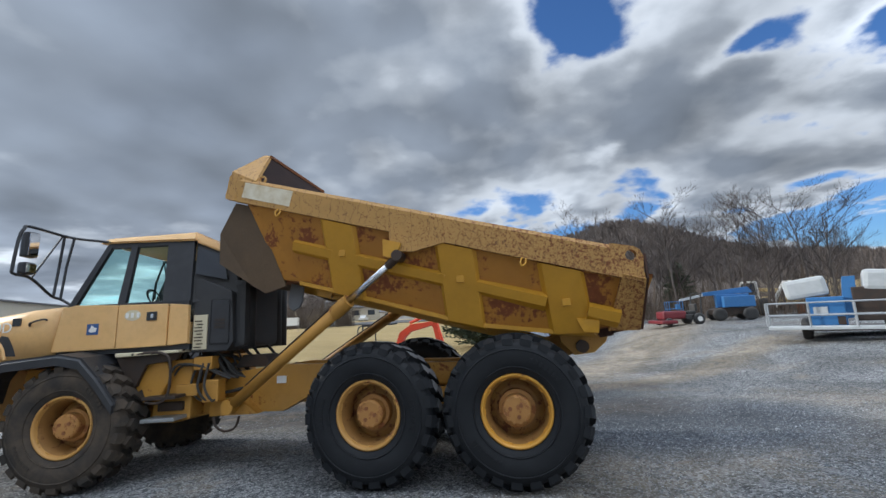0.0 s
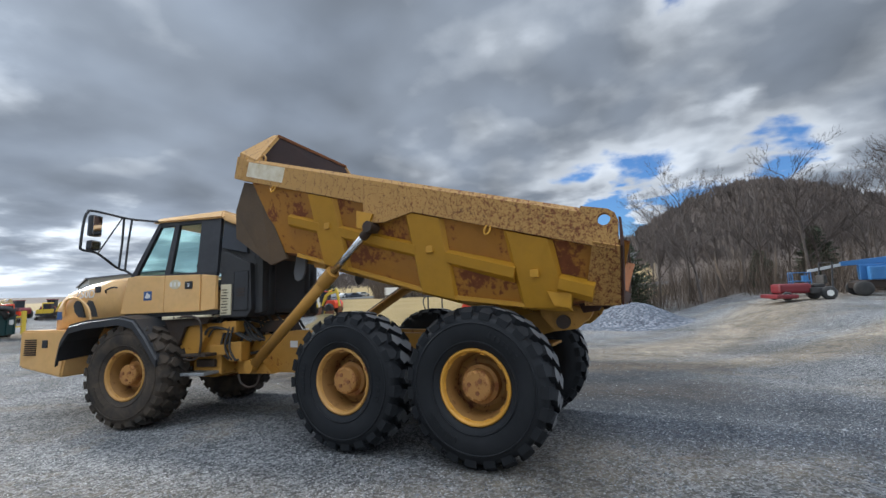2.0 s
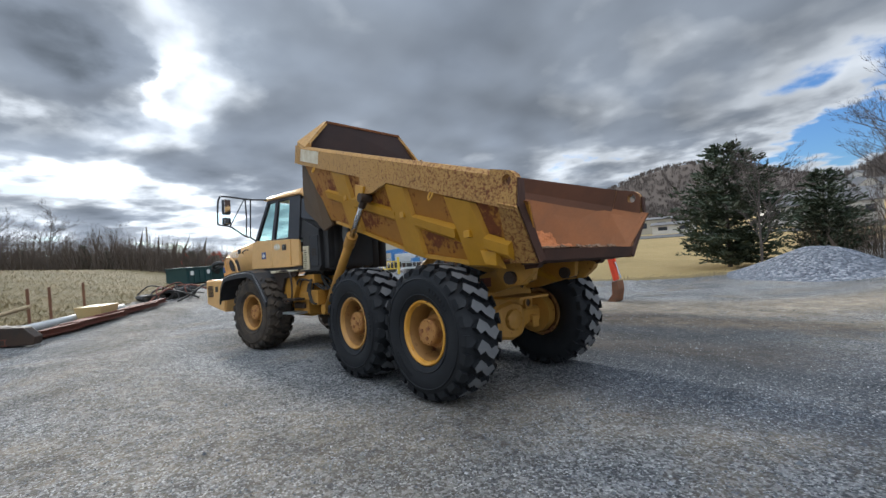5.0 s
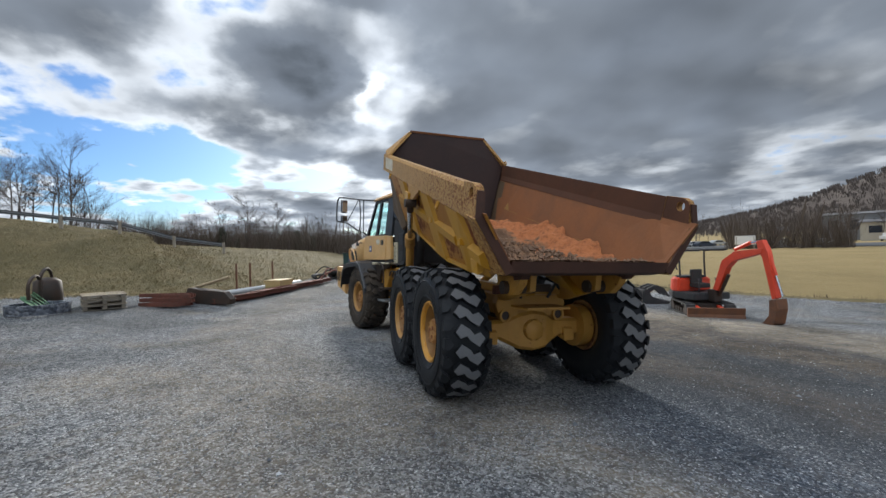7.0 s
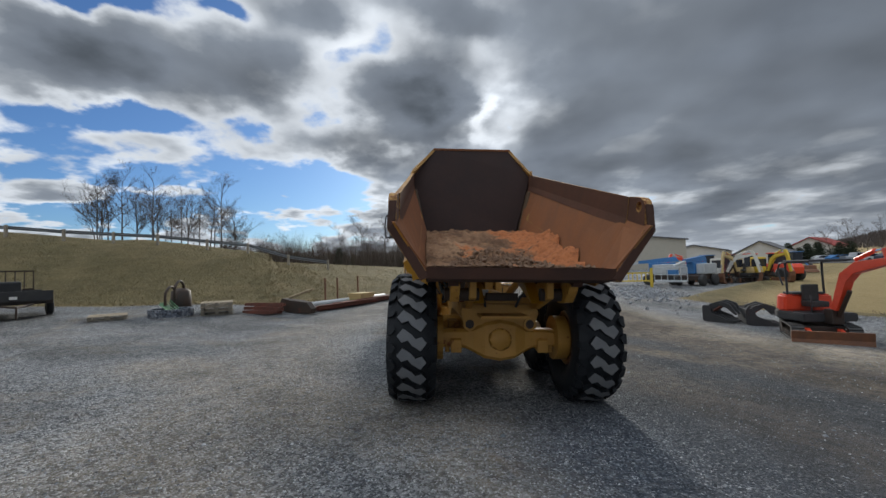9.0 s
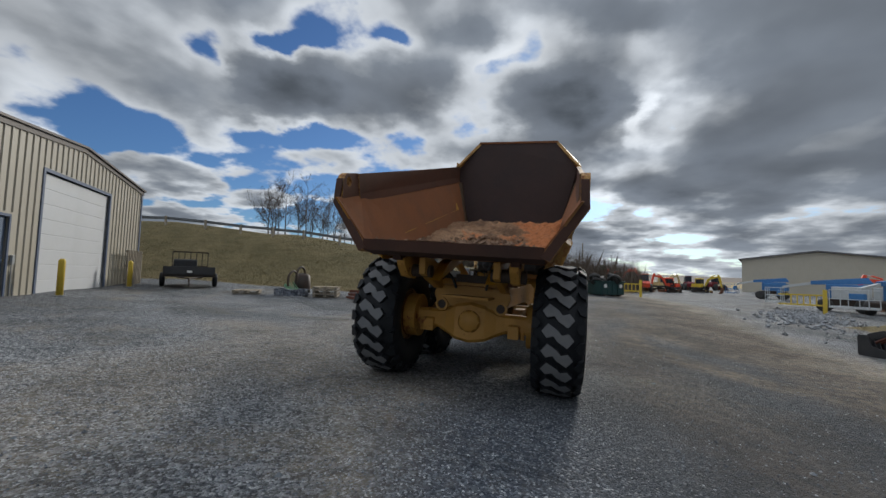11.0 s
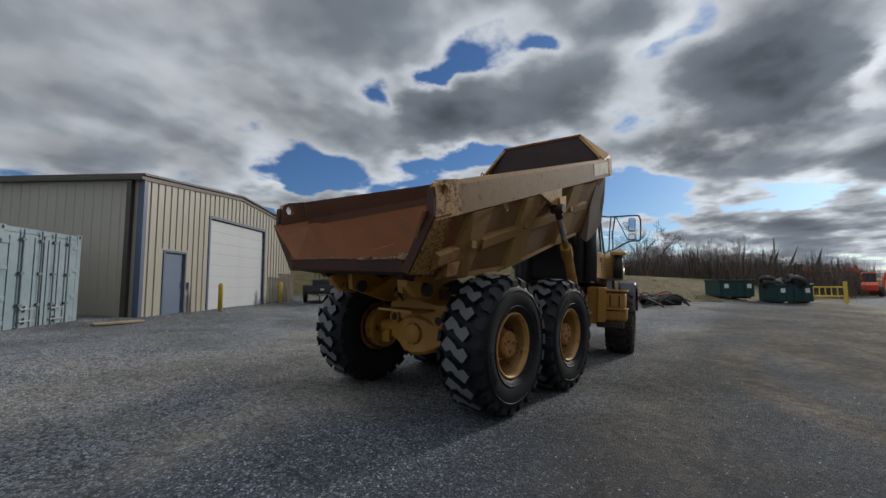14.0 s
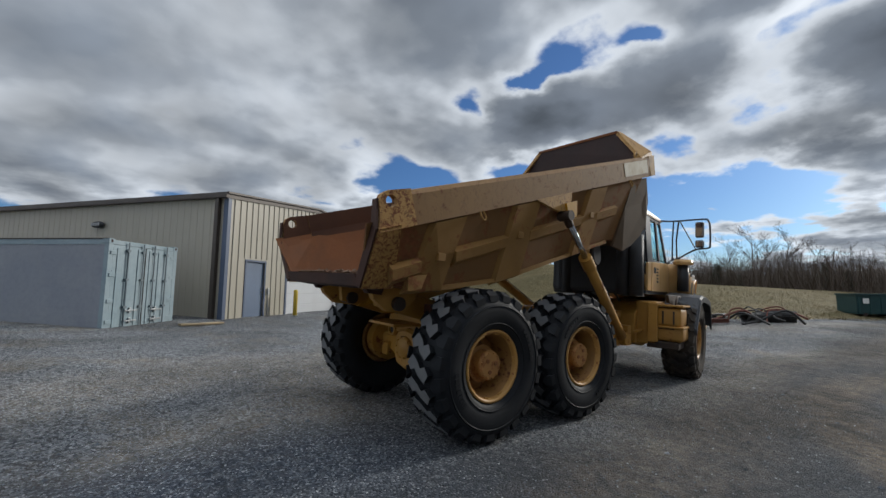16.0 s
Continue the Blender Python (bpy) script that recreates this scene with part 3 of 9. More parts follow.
# bare wheel tracks through the gravel: points, half width, strength
WAYS = [
    ([(16, 36), (8.5, 21), (4.5, 13.5), (1.0, 9.0), (-5, 7.4), (-12, 6.2), (-22, 7.0), (-42, 5.5)], 1.9, 1.0),
    ([(9.0, 11.5), (5.3, 8.4), (2.0, 6.3), (-1.5, 5.6), (-5.5, 5.8), (-9, 4.2), (-14, 3.6)], 0.75, 0.9),
    ([(-2.6, 4.6), (-4.0, 3.7), (-6.6, 3.1), (-9.4, 3.3), (-14, 6.0)], 0.45, 0.95),
    ([(6, -1.2), (3.6, -2.4), (1.5, -3.6), (-1.0, -3.3), (-5, -4.2), (-12, -3.2), (-24, 2.6)], 1.0, 0.5),
    ([(5.5, 1.6), (2.6, 0.6), (1.0, -0.6), (0.2, -2.0), (-2, -5.4)], 0.9, 0.6),
    ([(7, 3.5), (3.5, 3.2), (0.5, 2.9), (-3, 2.6), (-9, 1.5), (-20, 4)], 0.7, 0.6),
]


def worn_way(x, y, pts, half, strength):
    best = 1e9
    for (ax, ay), (bx, by) in zip(pts, pts[1:]):
        dx, dy = bx - ax, by - ay
        t = min(1.0, max(0.0, ((x - ax) * dx + (y - ay) * dy) / (dx * dx + dy * dy)))
        best = min(best, math.hypot(x - ax - t * dx, y - ay - t * dy))
    return strength * math.exp(-(best / half) ** 4 * 0.7)


def make_ground():
    xs, ys = axis(22, 0.4, 4600, 1.085), axis(22, 0.4, 4600, 1.085)
    verts = [(x, y, height(x, y)) for y in ys for x in xs]
    k = len(xs)
    faces = [(j * k + i, j * k + i + 1, (j + 1) * k + i + 1, (j + 1) * k + i) for j in range(len(ys) - 1) for i in range(k - 1)]
    me = bpy.data.meshes.new("ground")
    me.from_pydata(verts, [], faces)
    me.attributes.new("shaded_soil", "FLOAT", "POINT")
    me.attributes.new("shadow_gravel", "FLOAT", "POINT")
    me.color_attributes.new("zone", "FLOAT_COLOR", "POINT")
    zone, shaded_soil, shadow_attr = me.color_attributes["zone"], me.attributes["shaded_soil"], me.attributes["shadow_gravel"]
    for n, (x, y, z) in enumerate(verts):
        d, _ = bank_off(x, y)
        r = math.hypot(x, y)
        wob = noise.noise(Vector((x * 0.22, y * 0.22, 7.0))) * 1.6
        bank = smoothstep(-0.4, 0.9, d + 0.35 * wob)
        # the hay field beyond the machines
        inside = field_off(x, y) + 0.35 * wob
        field = smoothstep(-0.3, 0.6, inside) * smoothstep(3.5, 1.5, x + 0.06 * y + wob * 0.5 - 0.5)
        verge = math.exp(-((inside - 0.8) / 1.0) ** 2) * (1 if x < 3 else 0)
        field = max(field, smoothstep(45, 60, r) * (0 if (x < -20 and abs(y - 8) < 40 and d < 0) else 1))
        track = max(worn_way(x + 0.35 * wob, y + 0.2 * wob, *way_) for way_ in WAYS)
        soft = noise.noise(Vector((x * 0.4, y * 0.4, 12.0)))
        # patch of bluish gravel darkened where the truck's shadow reaches behind its tail
        shadow_gravel = max(0.0, 1 - ((x - 2.5 - 0.5 * soft) / 3.4) ** 2 - ((y - 2.0 - 0.5 * soft) / 2.5) ** 2)
        shadow_attr.data[n].value = smoothstep(0.0, 0.75, shadow_gravel)
        # darker soil band beside the truck; shade there is put into the colour
        shaded_soil.data[n].value = smoothstep(0.9, 2.6, y + soft) * smoothstep(8.4, 6.4, y + soft) * smoothstep(4.5, 1.5, x + soft) * smoothstep(-40, -25, x)
        wood = smoothstep(120, 260, r) * smoothstep(6, 18, z)
        wood = max(wood, smoothstep(24, 30, y) * smoothstep(1.0, 5.0, x - 0.02 * y) * smoothstep(0.75, 0.45, x / max(1.0, y)))
        zone.data[n].color = (max(bank, field), min(1.0, track), wood, max(bank, verge))
    for p in me.polygons:
        p.use_smooth = True

    def build(n, s, co):
        z = n.add("ShaderNodeVertexColor")
        z.layer_name = "zone"
        ch = n.add("ShaderNodeSeparateColor", inputs={0: z.outputs[0]})
        grass, track, wood, bank = ch.outputs[0], ch.outputs[1], ch.outputs[2], z.outputs[1]
        cells = n.add("ShaderNodeTexVoronoi", inputs={"Vector": co, "Scale": 62.0})
        chips = n.add("ShaderNodeTexVoronoi", inputs={"Vector": co, "Scale": 27.0})
        pebble = n.add("ShaderNodeSeparateColor", inputs={0: cells.outputs["Color"]}).outputs[0]
        larger = n.add("ShaderNodeSeparateColor", inputs={0: chips.outputs["Color"]}).outputs[1]
        mid = n.noise(co, 9.0, 5.0, 0.62)
        wide = n.noise(co, 0.55, 6.0, 0.6, 0.5)
        stone = n.ramp(pebble, [(0.0, (0.042, 0.045, 0.048)), (0.45, (0.148, 0.156, 0.164)), (0.82, (0.30, 0.31, 0.315)), (1.0, (0.58, 0.58, 0.57))])
        stone = n.mix(n.ramp(larger, [(0.72, 0.0), (0.92, 0.65)]), stone, (0.345, 0.35, 0.35))
        stone = n.mix(n.ramp(larger, [(0.08, 0.7), (0.28, 0.0)]), stone, (0.050, 0.057, 0.066))
        ruts = n.noise(co, 2.6, 6.0, 0.68, 1.2)
        dirt = n.mix(n.ramp(ruts, [(0.34, 0.0), (0.66, 1.0)]), (0.115, 0.092, 0.066), (0.37, 0.30, 0.205))
        bare = n.ramp(n.math("ADD", n.math("MULTIPLY", wide, 0.75), n.math("MULTIPLY", mid, 0.25)), [(0.50, 0.0), (0.66, 0.7)])
        bare = n.math("MAXIMUM", bare, n.math("MULTIPLY", track, n.ramp(mid, [(0.28, 0.45), (0.55, 1.0)])), clamp=True)
        col = n.mix(bare, stone, n.mix(n.math("MULTIPLY", pebble, 0.45), dirt, stone))
        # the truck's shadow is put into this darker, bluer gravel colour
        shadow_gravel = n.add("ShaderNodeAttribute")
        shadow_gravel.attribute_name = "shadow_gravel"
        blue = n.ramp(pebble, [(0.0, (0.030, 0.036, 0.046)), (0.6, (0.078, 0.089, 0.106)), (0.92, (0.17, 0.188, 0.212)), (1.0, (0.42, 0.43, 0.435))])
        col = n.mix(n.math("MULTIPLY", shadow_gravel.outputs["Fac"], n.ramp(mid, [(0.25, 0.6), (0.55, 1.0)])), col, blue)
        rusty = n.ramp(n.noise(co, 0.8, 4.0, 0.5, 0.2), [(0.70, 0.0), (0.78, 0.5)])
        col = n.mix(rusty, col, (0.26, 0.17, 0.105))
        # browner soil, with the shade on the truck's far side painted in
        shaded_soil_node = n.add("ShaderNodeAttribute")
        shaded_soil_node.attribute_name = "shaded_soil"
        col = n.mix(n.math("MULTIPLY", shaded_soil_node.outputs["Fac"], n.ramp(mid, [(0.3, 1.0), (0.65, 0.72)])), col, n.mix(bare, (0.054, 0.059, 0.065), n.mix(n.ramp(ruts, [(0.36, 0.0), (0.60, 1.0)]), (0.052, 0.045, 0.038), (0.135, 0.106, 0.078))))
        wet = n.ramp(n.noise(co, 0.33, 5.0, 0.6, 0.8), [(0.40, 1.10), (0.64, 0.66)])
        col = n.mix(1.0, col, wet, "MULTIPLY")
        blades = n.noise(n.add("ShaderNodeMapping", inputs={"Vector": co, "Scale": (1.0, 1.0, 0.3)}).outputs[0], 26.0, 4.0, 0.7)
        straw = n.mix(n.ramp(n.noise(co, 0.7, 6.0, 0.65, 0.4), [(0.36, 0.0), (0.68, 1.0)]), (0.235, 0.183, 0.094), (0.145, 0.124, 0.060))
        tufts = n.noise(n.add("ShaderNodeMapping", inputs={"Vector": co, "Scale": (0.8, 0.8, 3.4)}).outputs[0], 1.5, 5.0, 0.6)
        straw = n.mix(n.ramp(tufts, [(0.46, 0.0), (0.66, 0.75)]), straw, (0.125, 0.108, 0.052))
        hay = n.mix(n.ramp(n.noise(co, 0.12, 5.0, 0.6), [(0.4, 0.0), (0.7, 1.0)]), (0.40, 0.30, 0.145), (0.31, 0.235, 0.11))
        turf = n.mix(bank, hay, straw)
        turf = n.mix(n.math("MULTIPLY", blades, 0.75), turf, n.mix(0.5, turf, (0.07, 0.06, 0.03)))
        edge = n.ramp(n.math("ADD", grass, n.math("MULTIPLY", n.math("SUBTRACT", mid, 0.5), 0.7)), [(0.40, 0.0), (0.62, 1.0)])
        col = n.mix(edge, col, turf)
        forest = n.mix(n.noise(co, 0.02, 5.0, 0.6), (0.098, 0.080, 0.068), (0.130, 0.106, 0.090))
        col = n.mix(wood, col, forest)
        link(n, col, s["Base Color"])
        link(n, n.ramp(bare, [(0.0, 0.85), (1.0, 0.95)]), s["Roughness"])
        s["Specular IOR Level"].default_value = 0.12
        rise = n.math("ADD", n.math("MULTIPLY", n.math("SUBTRACT", 1.0, cells.outputs["Distance"]), n.math("SUBTRACT", 1.0, n.math("MULTIPLY", bare, 0.55))), n.math("ADD", n.math("MULTIPLY", mid, 1.4), n.math("MULTIPLY", blades, n.math("MULTIPLY", edge, 0.7))))
        bump(n, s, rise, 1.0, 0.028)

    M["ground"] = material("ground", build)
    me.materials.append(M["ground"])
    tagged(new("ground", me), "blue-grey crushed gravel yard with bare dirt tracks and dry winter grass", "ground", kind="structure")


make_ground()


def on_ground(x, y, turn=0.0, dz=0.0):
    return pose(x, y, height(x, y) + dz, 0, 0, turn)


# ---- metal building ----
WALL_X, WALL_Y = Vector((-0.812, -0.5835, 0)), Vector((0.5835, -0.812, 0))
BUILDING = Matrix(((WALL_X.x, WALL_Y.x, 0, 0.10), (WALL_X.y, WALL_Y.y, 0, -11.42), (0, 0, 1, 0.42), (0, 0, 0, 1)))


def make_building():
    b = root("metal_building", BUILDING, "tan corrugated steel workshop with brown eaves and a white roll-up door", "building")
    L, D, E, R = 11.2, 22.0, 4.42, 4.92   # length of the gable front, depth, eave, ridge

    def roofline(x):
        return E + (R - E) * (1 - abs(x - L / 2) / (L / 2))

    door, bay = (1.02, 2.02, 2.14), (3.42, 7.80, 3.66)
    holes = (door, bay)
    edges = [0.0, door[0], door[1], bay[0], L / 2, bay[1], L]
    for x0, x1 in zip(edges, edges[1:]):
        bm = bmesh.new()
        z0 = next((h[2] for h in holes if h[0] <= (x0 + x1) / 2 <= h[1]), -0.3)
        prism(bm, [(x0, 0, z0), (x1, 0, z0), (x1, 0, roofline(x1)), (x0, 0, roofline(x0))], [(x0, 0.16, z0), (x1, 0.16, z0), (x1, 0.16, roofline(x1)), (x0, 0.16, roofline(x0))])
        wall = part("wall_front", bm, "tan_metal", b)
    bm = bmesh.new()
    box(bm, 0, 0.16, 0.16, D, -0.3, E)
    side = part("wall_side", bm, "tan_metal", b)
    bm = bmesh.new()
    box(bm, L - 0.16, L, 0.16, D, -0.3, E)
    part("wall_far", bm, "tan_metal", b)
    bm = bmesh.new()
    prism(bm, [(0, D, -0.3), (L, D, -0.3), (L, D, E), (L / 2, D, R), (0, D, E)], [(0, D + 0.16, -0.3), (L, D + 0.16, -0.3), (L, D + 0.16, E), (L / 2, D + 0.16, R), (0, D + 0.16, E)])
    part("wall_back", bm, "tan_metal", b)

    # pressed ribs of the sheeting, one by one
    def rib(z0, z1, deep=0.032):
        bm = bmesh.new()
        a = [(-0.032, 0, 0), (-0.014, -deep, 0), (0.014, -deep, 0), (0.032, 0, 0)]
        prism(bm, [(x, y, z0) for x, y, _ in a], [(x, y, z1) for x, y, _ in a])
        return bm

    x = 0.30
    while x < L - 0.1:
        z0 = next((h[2] + 0.13 for h in holes if h[0] - 0.14 < x < h[1] + 0.14), -0.25)
        r = part("rib", rib(z0, roofline(x) - 0.02), "tan_metal", wall)
        r.location = (x, 0, 0)
        x += 0.305
    y = 0.45
    side_rib = rib(-0.25, E - 0.1, 0.011)
    first = part("rib", side_rib, "tan_metal", side)
    first.rotation_euler = (0, 0, radians(-90))
    first.location = (0, y, 0)
    while y < D - 0.3:
        y += 0.305
        r = new("rib", first.data)
        r.parent = side
        r.rotation_euler = (0, 0, radians(-90))
        r.location = (0, y, 0)
    # roof and trims
    bm = bmesh.new()
    for x0, x1 in ((-0.14, L / 2), (L / 2, L + 0.14)):
        z0, z1 = roofline(max(0, min(L, x0))) + 0.02, roofline(max(0, min(L, x1))) + 0.02
        prism(bm, [(x0, -0.12, z0), (x1, -0.12, z1), (x1, -0.12, z1 + 0.07), (x0, -0.12, z0 + 0.07)], [(x0, D + 0.25, z0), (x1, D + 0.25, z1), (x1, D + 0.25, z1 + 0.07), (x0, D + 0.25, z0 + 0.07)])
    part("roof", bm, "trim_brown", b, "dark brown metal roof")
    bm = bmesh.new()
    for x0, x1 in ((-0.10, L / 2), (L / 2, L + 0.10)):
        z0, z1 = roofline(max(0, min(L, x0))), roofline(max(0, min(L, x1)))
        prism(bm, [(x0, -0.05, z0 - 0.13), (x1, -0.05, z1 - 0.13), (x1, -0.05, z1 + 0.017), (x0, -0.05, z0 + 0.017)], [(x0, -0.002, z0 - 0.13), (x1, -0.002, z1 - 0.13), (x1, -0.002, z1 + 0.017), (x0, -0.002, z0 + 0.017)])
    part("gable_trim", bm, "trim_brown", b)
    bm = bmesh.new()
    box(bm, -0.19, -0.035, -0.06, D, E - 0.12, E + 0.015, 0.02)
    part("gutter", bm, "trim_brown", b)
    bm = bmesh.new()
    box(bm, -0.15, -0.004, 0.30, 0.46, -0.22, E - 0.12, 0.015)
    box(bm, -0.34, -0.15, 0.30, 0.46, -0.24, -0.10, 0.015)
    part("downspout", bm, "trim_brown", b)
    bm = bmesh.new()
    box(bm, -0.012, 0.11, -0.040, -0.003, -0.28, E - 0.13)
    box(bm, -0.040, -0.012, -0.040, 0.16, -0.28, E - 0.13)
    part("corner_trim", bm, "trim_blue", b, "slate blue corner trim")
    bm = bmesh.new()
    box(bm, L - 0.11, L + 0.02, -0.040, -0.003, -0.28, E - 0.13)
    part("corner_trim", bm, "trim_blue", b)
    # entrance door
    bm = bmesh.new()
    x0, x1, z1 = door
    box(bm, x0, x1, 0.055, 0.10, 0.0, z1 - 0.005)
    leaf = part("door", bm, "door_blue", b, "blue-grey steel personnel door, shut")
    bm = bmesh.new()
    tube(bm, (x1 - 0.10, 0.05, 1.0), (x1 - 0.10, -0.02, 1.0), 0.028)
    tube(bm, (x1 - 0.10, 0.05, 1.12), (x1 - 0.10, 0.03, 1.12), 0.026)
    part("knob", bm, "chrome", leaf)
    bm = bmesh.new()
    for a, c, u, v in ((x0 - 0.07, x0, 0, z1 + 0.07), (x1, x1 + 0.07, 0, z1 + 0.07), (x0, x1, z1, z1 + 0.07)):
        box(bm, a, c, -0.030, 0.12, u, v)
    part("door_frame", bm, "trim_blue", b)
    # roll-up door, slat by slat
    x0, x1, z1 = bay
    shutter = new("roll_up_door")
    shutter.parent = b
    z, n = 0.02, 0
    bm = bmesh.new()
    prism(bm, [(x0, 0.079, 0), (x0, 0.07, 0.012), (x0, 0.07, 0.438), (x0, 0.079, 0.4515), (x0, 0.13, 0.4515), (x0, 0.13, 0)], [(x1, 0.079, 0), (x1, 0.07, 0.012), (x1, 0.07, 0.438), (x1, 0.079, 0.4515), (x1, 0.13, 0.4515), (x1, 0.13, 0)])
    first = part("panel", bm, "door_white", shutter, "white insulated door panel")
    first.location = (0, 0, z)
    for n in range(1, 8):
        p = new("panel", first.data)
        p.parent = shutter
        p.location = (0, 0, 0.02 + n * 0.452)
    bm = bmesh.new()
    for a, c, u, v in ((x0 - 0.10, x0, -0.02, z1 + 0.10), (x1, x1 + 0.10, -0.02, z1 + 0.10), (x0, x1, z1, z1 + 0.10)):
        box(bm, a, c, -0.030, 0.14, u, v)
    part("bay_frame", bm, "trim_blue", b)
    # small wall-mounted pieces
    bm = bmesh.new()
    box(bm, 2.20, 2.30, -0.07, -0.004, 0.9, 1.15, 0.01)
    tube(bm, (2.25, -0.03, 0.9), (2.25, -0.03, -0.1), 0.016)
    tube(bm, (2.33, -0.03, 0.4), (2.30, -0.09, -0.1), 0.012)
    part("conduit_box", bm, "galvanised", b)
    bm = bmesh.new()
    t = bmesh.new()
    bmesh.ops.create_uvsphere(t, u_segments=16, v_segments=10, radius=1)
    merge(bm, t, Matrix.Translation((-0.09, 6.1, 3.55)) @ Matrix.Diagonal((0.10, 0.34, 0.13, 1)))
    lamp = part("wall_lamp", bm, "black_plastic", b, "dark oval wall pack lamp", True)
    bm = bmesh.new()
    for k in range(5):
        box(bm, -0.20, -0.186, 5.88 + k * 0.09, 5.94 + k * 0.09, 3.49, 3.61, 0.004)
    part("lens", bm, "galvanised", lamp)


make_building()


def make_container():
    c = root("shipping_container", Matrix.Translation((3.26, -9.52, 0.22)) @ pose(0, 0, 0, 0, 0, -44.5), "weathered pale blue-grey steel shipping container with closed doors", "container")
    # local: x along the container, doors at x = 0 spanning y from 0 to -2.44
    L, W, H = 6.06, 2.44, 2.60
    bm = bmesh.new()
    for y in (0.0, -W + 0.05):
        for z in (0, H - 0.14):
            box(bm, 0.0, L, y - 0.05, y, z, z + 0.14)
    for x in (0, L - 0.12):
        for y in (-0.13, -W):
            box(bm, x - 0.004, x + 0.124, y - 0.004, y + 0.134, -0.004, H + 0.004)
        box(bm, x + 0.003, x + 0.12, -W, 0, 0.003, 0.14)
        box(bm, x + 0.003, x + 0.12, -W, 0, H - 0.12, H - 0.003)
    part("frame", bm, "container_blue", c)

    def sheet(y, name):
        bm = bmesh.new()
        pts, x, k = [], 0.12, 0
        while x < L - 0.12:
            d = (0.0, 0.0, 0.032, 0.032)[k % 4]
            pts.append((x, d))
            x += (0.07, 0.068, 0.07, 0.068)[k % 4]
            k += 1
        for (xa, da), (xb, db) in zip(pts, pts[1:]):
            s = 1 if y < -1 else -1
            prism(bm, [(xa, y + s * da, 0.14), (xb, y + s * db, 0.14), (xb, y + s * db, H - 0.14), (xa, y + s * da, H - 0.14)], [(xa, y + s * (da + 0.02), 0.14), (xb, y + s * (db + 0.02), 0.14), (xb, y + s * (db + 0.02), H - 0.14), (xa, y + s * (da + 0.02), H - 0.14)])
        return part(name, bm, "container_blue", c)

    bm = bmesh.new()
    box(bm, 0.12, L - 0.12, -0.045, -0.012, 0.14, H - 0.14)
    part("side_panel", bm, "container_side", c, "flat faded grey panel over the corrugated side")
    bm = bmesh.new()
    box(bm, 0.02, L - 0.02, -0.055, 0.012, H + 0.006, H + 0.034, 0.006)
    part("roof_edge", bm, "steel_dark", c, "dark rusty roof edge")
    sheet(-W + 0.006, "side_panel")
    bm = bmesh.new()
    box(bm, 0.05, L - 0.05, -W + 0.05, -0.05, H - 0.05, H - 0.02)
    part("roof", bm, "container_blue", c)
    bm = bmesh.new()
    box(bm, L - 0.05, L - 0.02, -W + 0.13, -0.13, 0.14, H - 0.12)
    part("end_panel", bm, "container_blue", c)
    for side in (0, 1):
        y0 = -0.14 - side * 1.085
        bm = bmesh.new()
        box(bm, 0.0, 0.045, y0 - 1.075, y0, 0.15, H - 0.13)
        for k in range(3):
            box(bm, -0.022, 0.004, y0 - 0.25 - k * 0.34, y0 - 0.12 - k * 0.34, 0.22, H - 0.2, 0.008)
        leaf = part("door", bm, "container_blue", c)
        for q in ((0.44, 0.95) if side == 0 else (0.27, 0.74)):
            bm = bmesh.new()
            tube(bm, (-0.052, y0 - q, 0.06), (-0.052, y0 - q, H - 0.03), 0.019)
            for z in (0.20, 0.75, 1.5, 2.3):
                box(bm, -0.075, 0.0, y0 - q - 0.05, y0 - q + 0.05, z, z + 0.06)
            part("lock_bar", bm, "container_worn", leaf)
        for z in (0.38, 0.66):
            bm = bmesh.new()
            q = 0.62 if side == 0 else 0.42
            box(bm, -0.085, -0.06, y0 - q - 0.22, y0 - q + 0.18, z, z + 0.045, 0.005)
            box(bm, -0.075, 0.0, y0 - q - 0.03, y0 - q + 0.03, z - 0.05, z + 0.10, 0.006)
            part("handle", bm, "galvanised", leaf)
        bm = bmesh.new()
        box(bm, -0.012, 0.046, y0 - 1.083 if side == 0 else y0 - 0.002, y0 - 1.060 if side == 0 else y0 + 0.012, 0.16, H - 0.14)
        part("door_seal", bm, "rubber", leaf)
        for z in (0.35, 0.9, 1.6, 2.2):
            bm = bmesh.new()
            box(bm, -0.03, 0.0, (y0 - 0.10 if side == 0 else y0 - 1.07), (y0 + 0.09 if side == 0 else y0 - 0.92), z, z + 0.10, 0.008)
            part("hinge", bm, "container_blue", leaf)

    # corner castings, with dark discs set on for the shade in their openings
    for y in (-0.16, -W - 0.012):
        for z in (-0.01, H - 0.10):
            bm = bmesh.new()
            box(bm, -0.012, 0.17, y, y + 0.172, z, z + 0.125, 0.008)
            cast = part("corner_casting", bm, "container_blue", c)
            bm = bmesh.new()
            t = bmesh.new()
            lathe(t, [(0.001, -0.003), (0.034, -0.003), (0.034, 0.004), (0.001, 0.004)], 14)
            merge(bm, t, Matrix.Translation((-0.012, y + 0.086, z + 0.062)) @ Matrix.Rotation(math.pi / 2, 4, "Z") @ Matrix.Diagonal((1.0, 1.0, 1.3, 1.0)))
            part("casting_hole_shade", bm, "shaded_rust", cast)


make_container()


# ---- articulated dump truck ----
TRX, TRY, TRZ = (0.99976, 0.00000, 0.02210), (0.00092, 0.99914, -0.04143), (-0.02208, 0.04144, 0.99890)
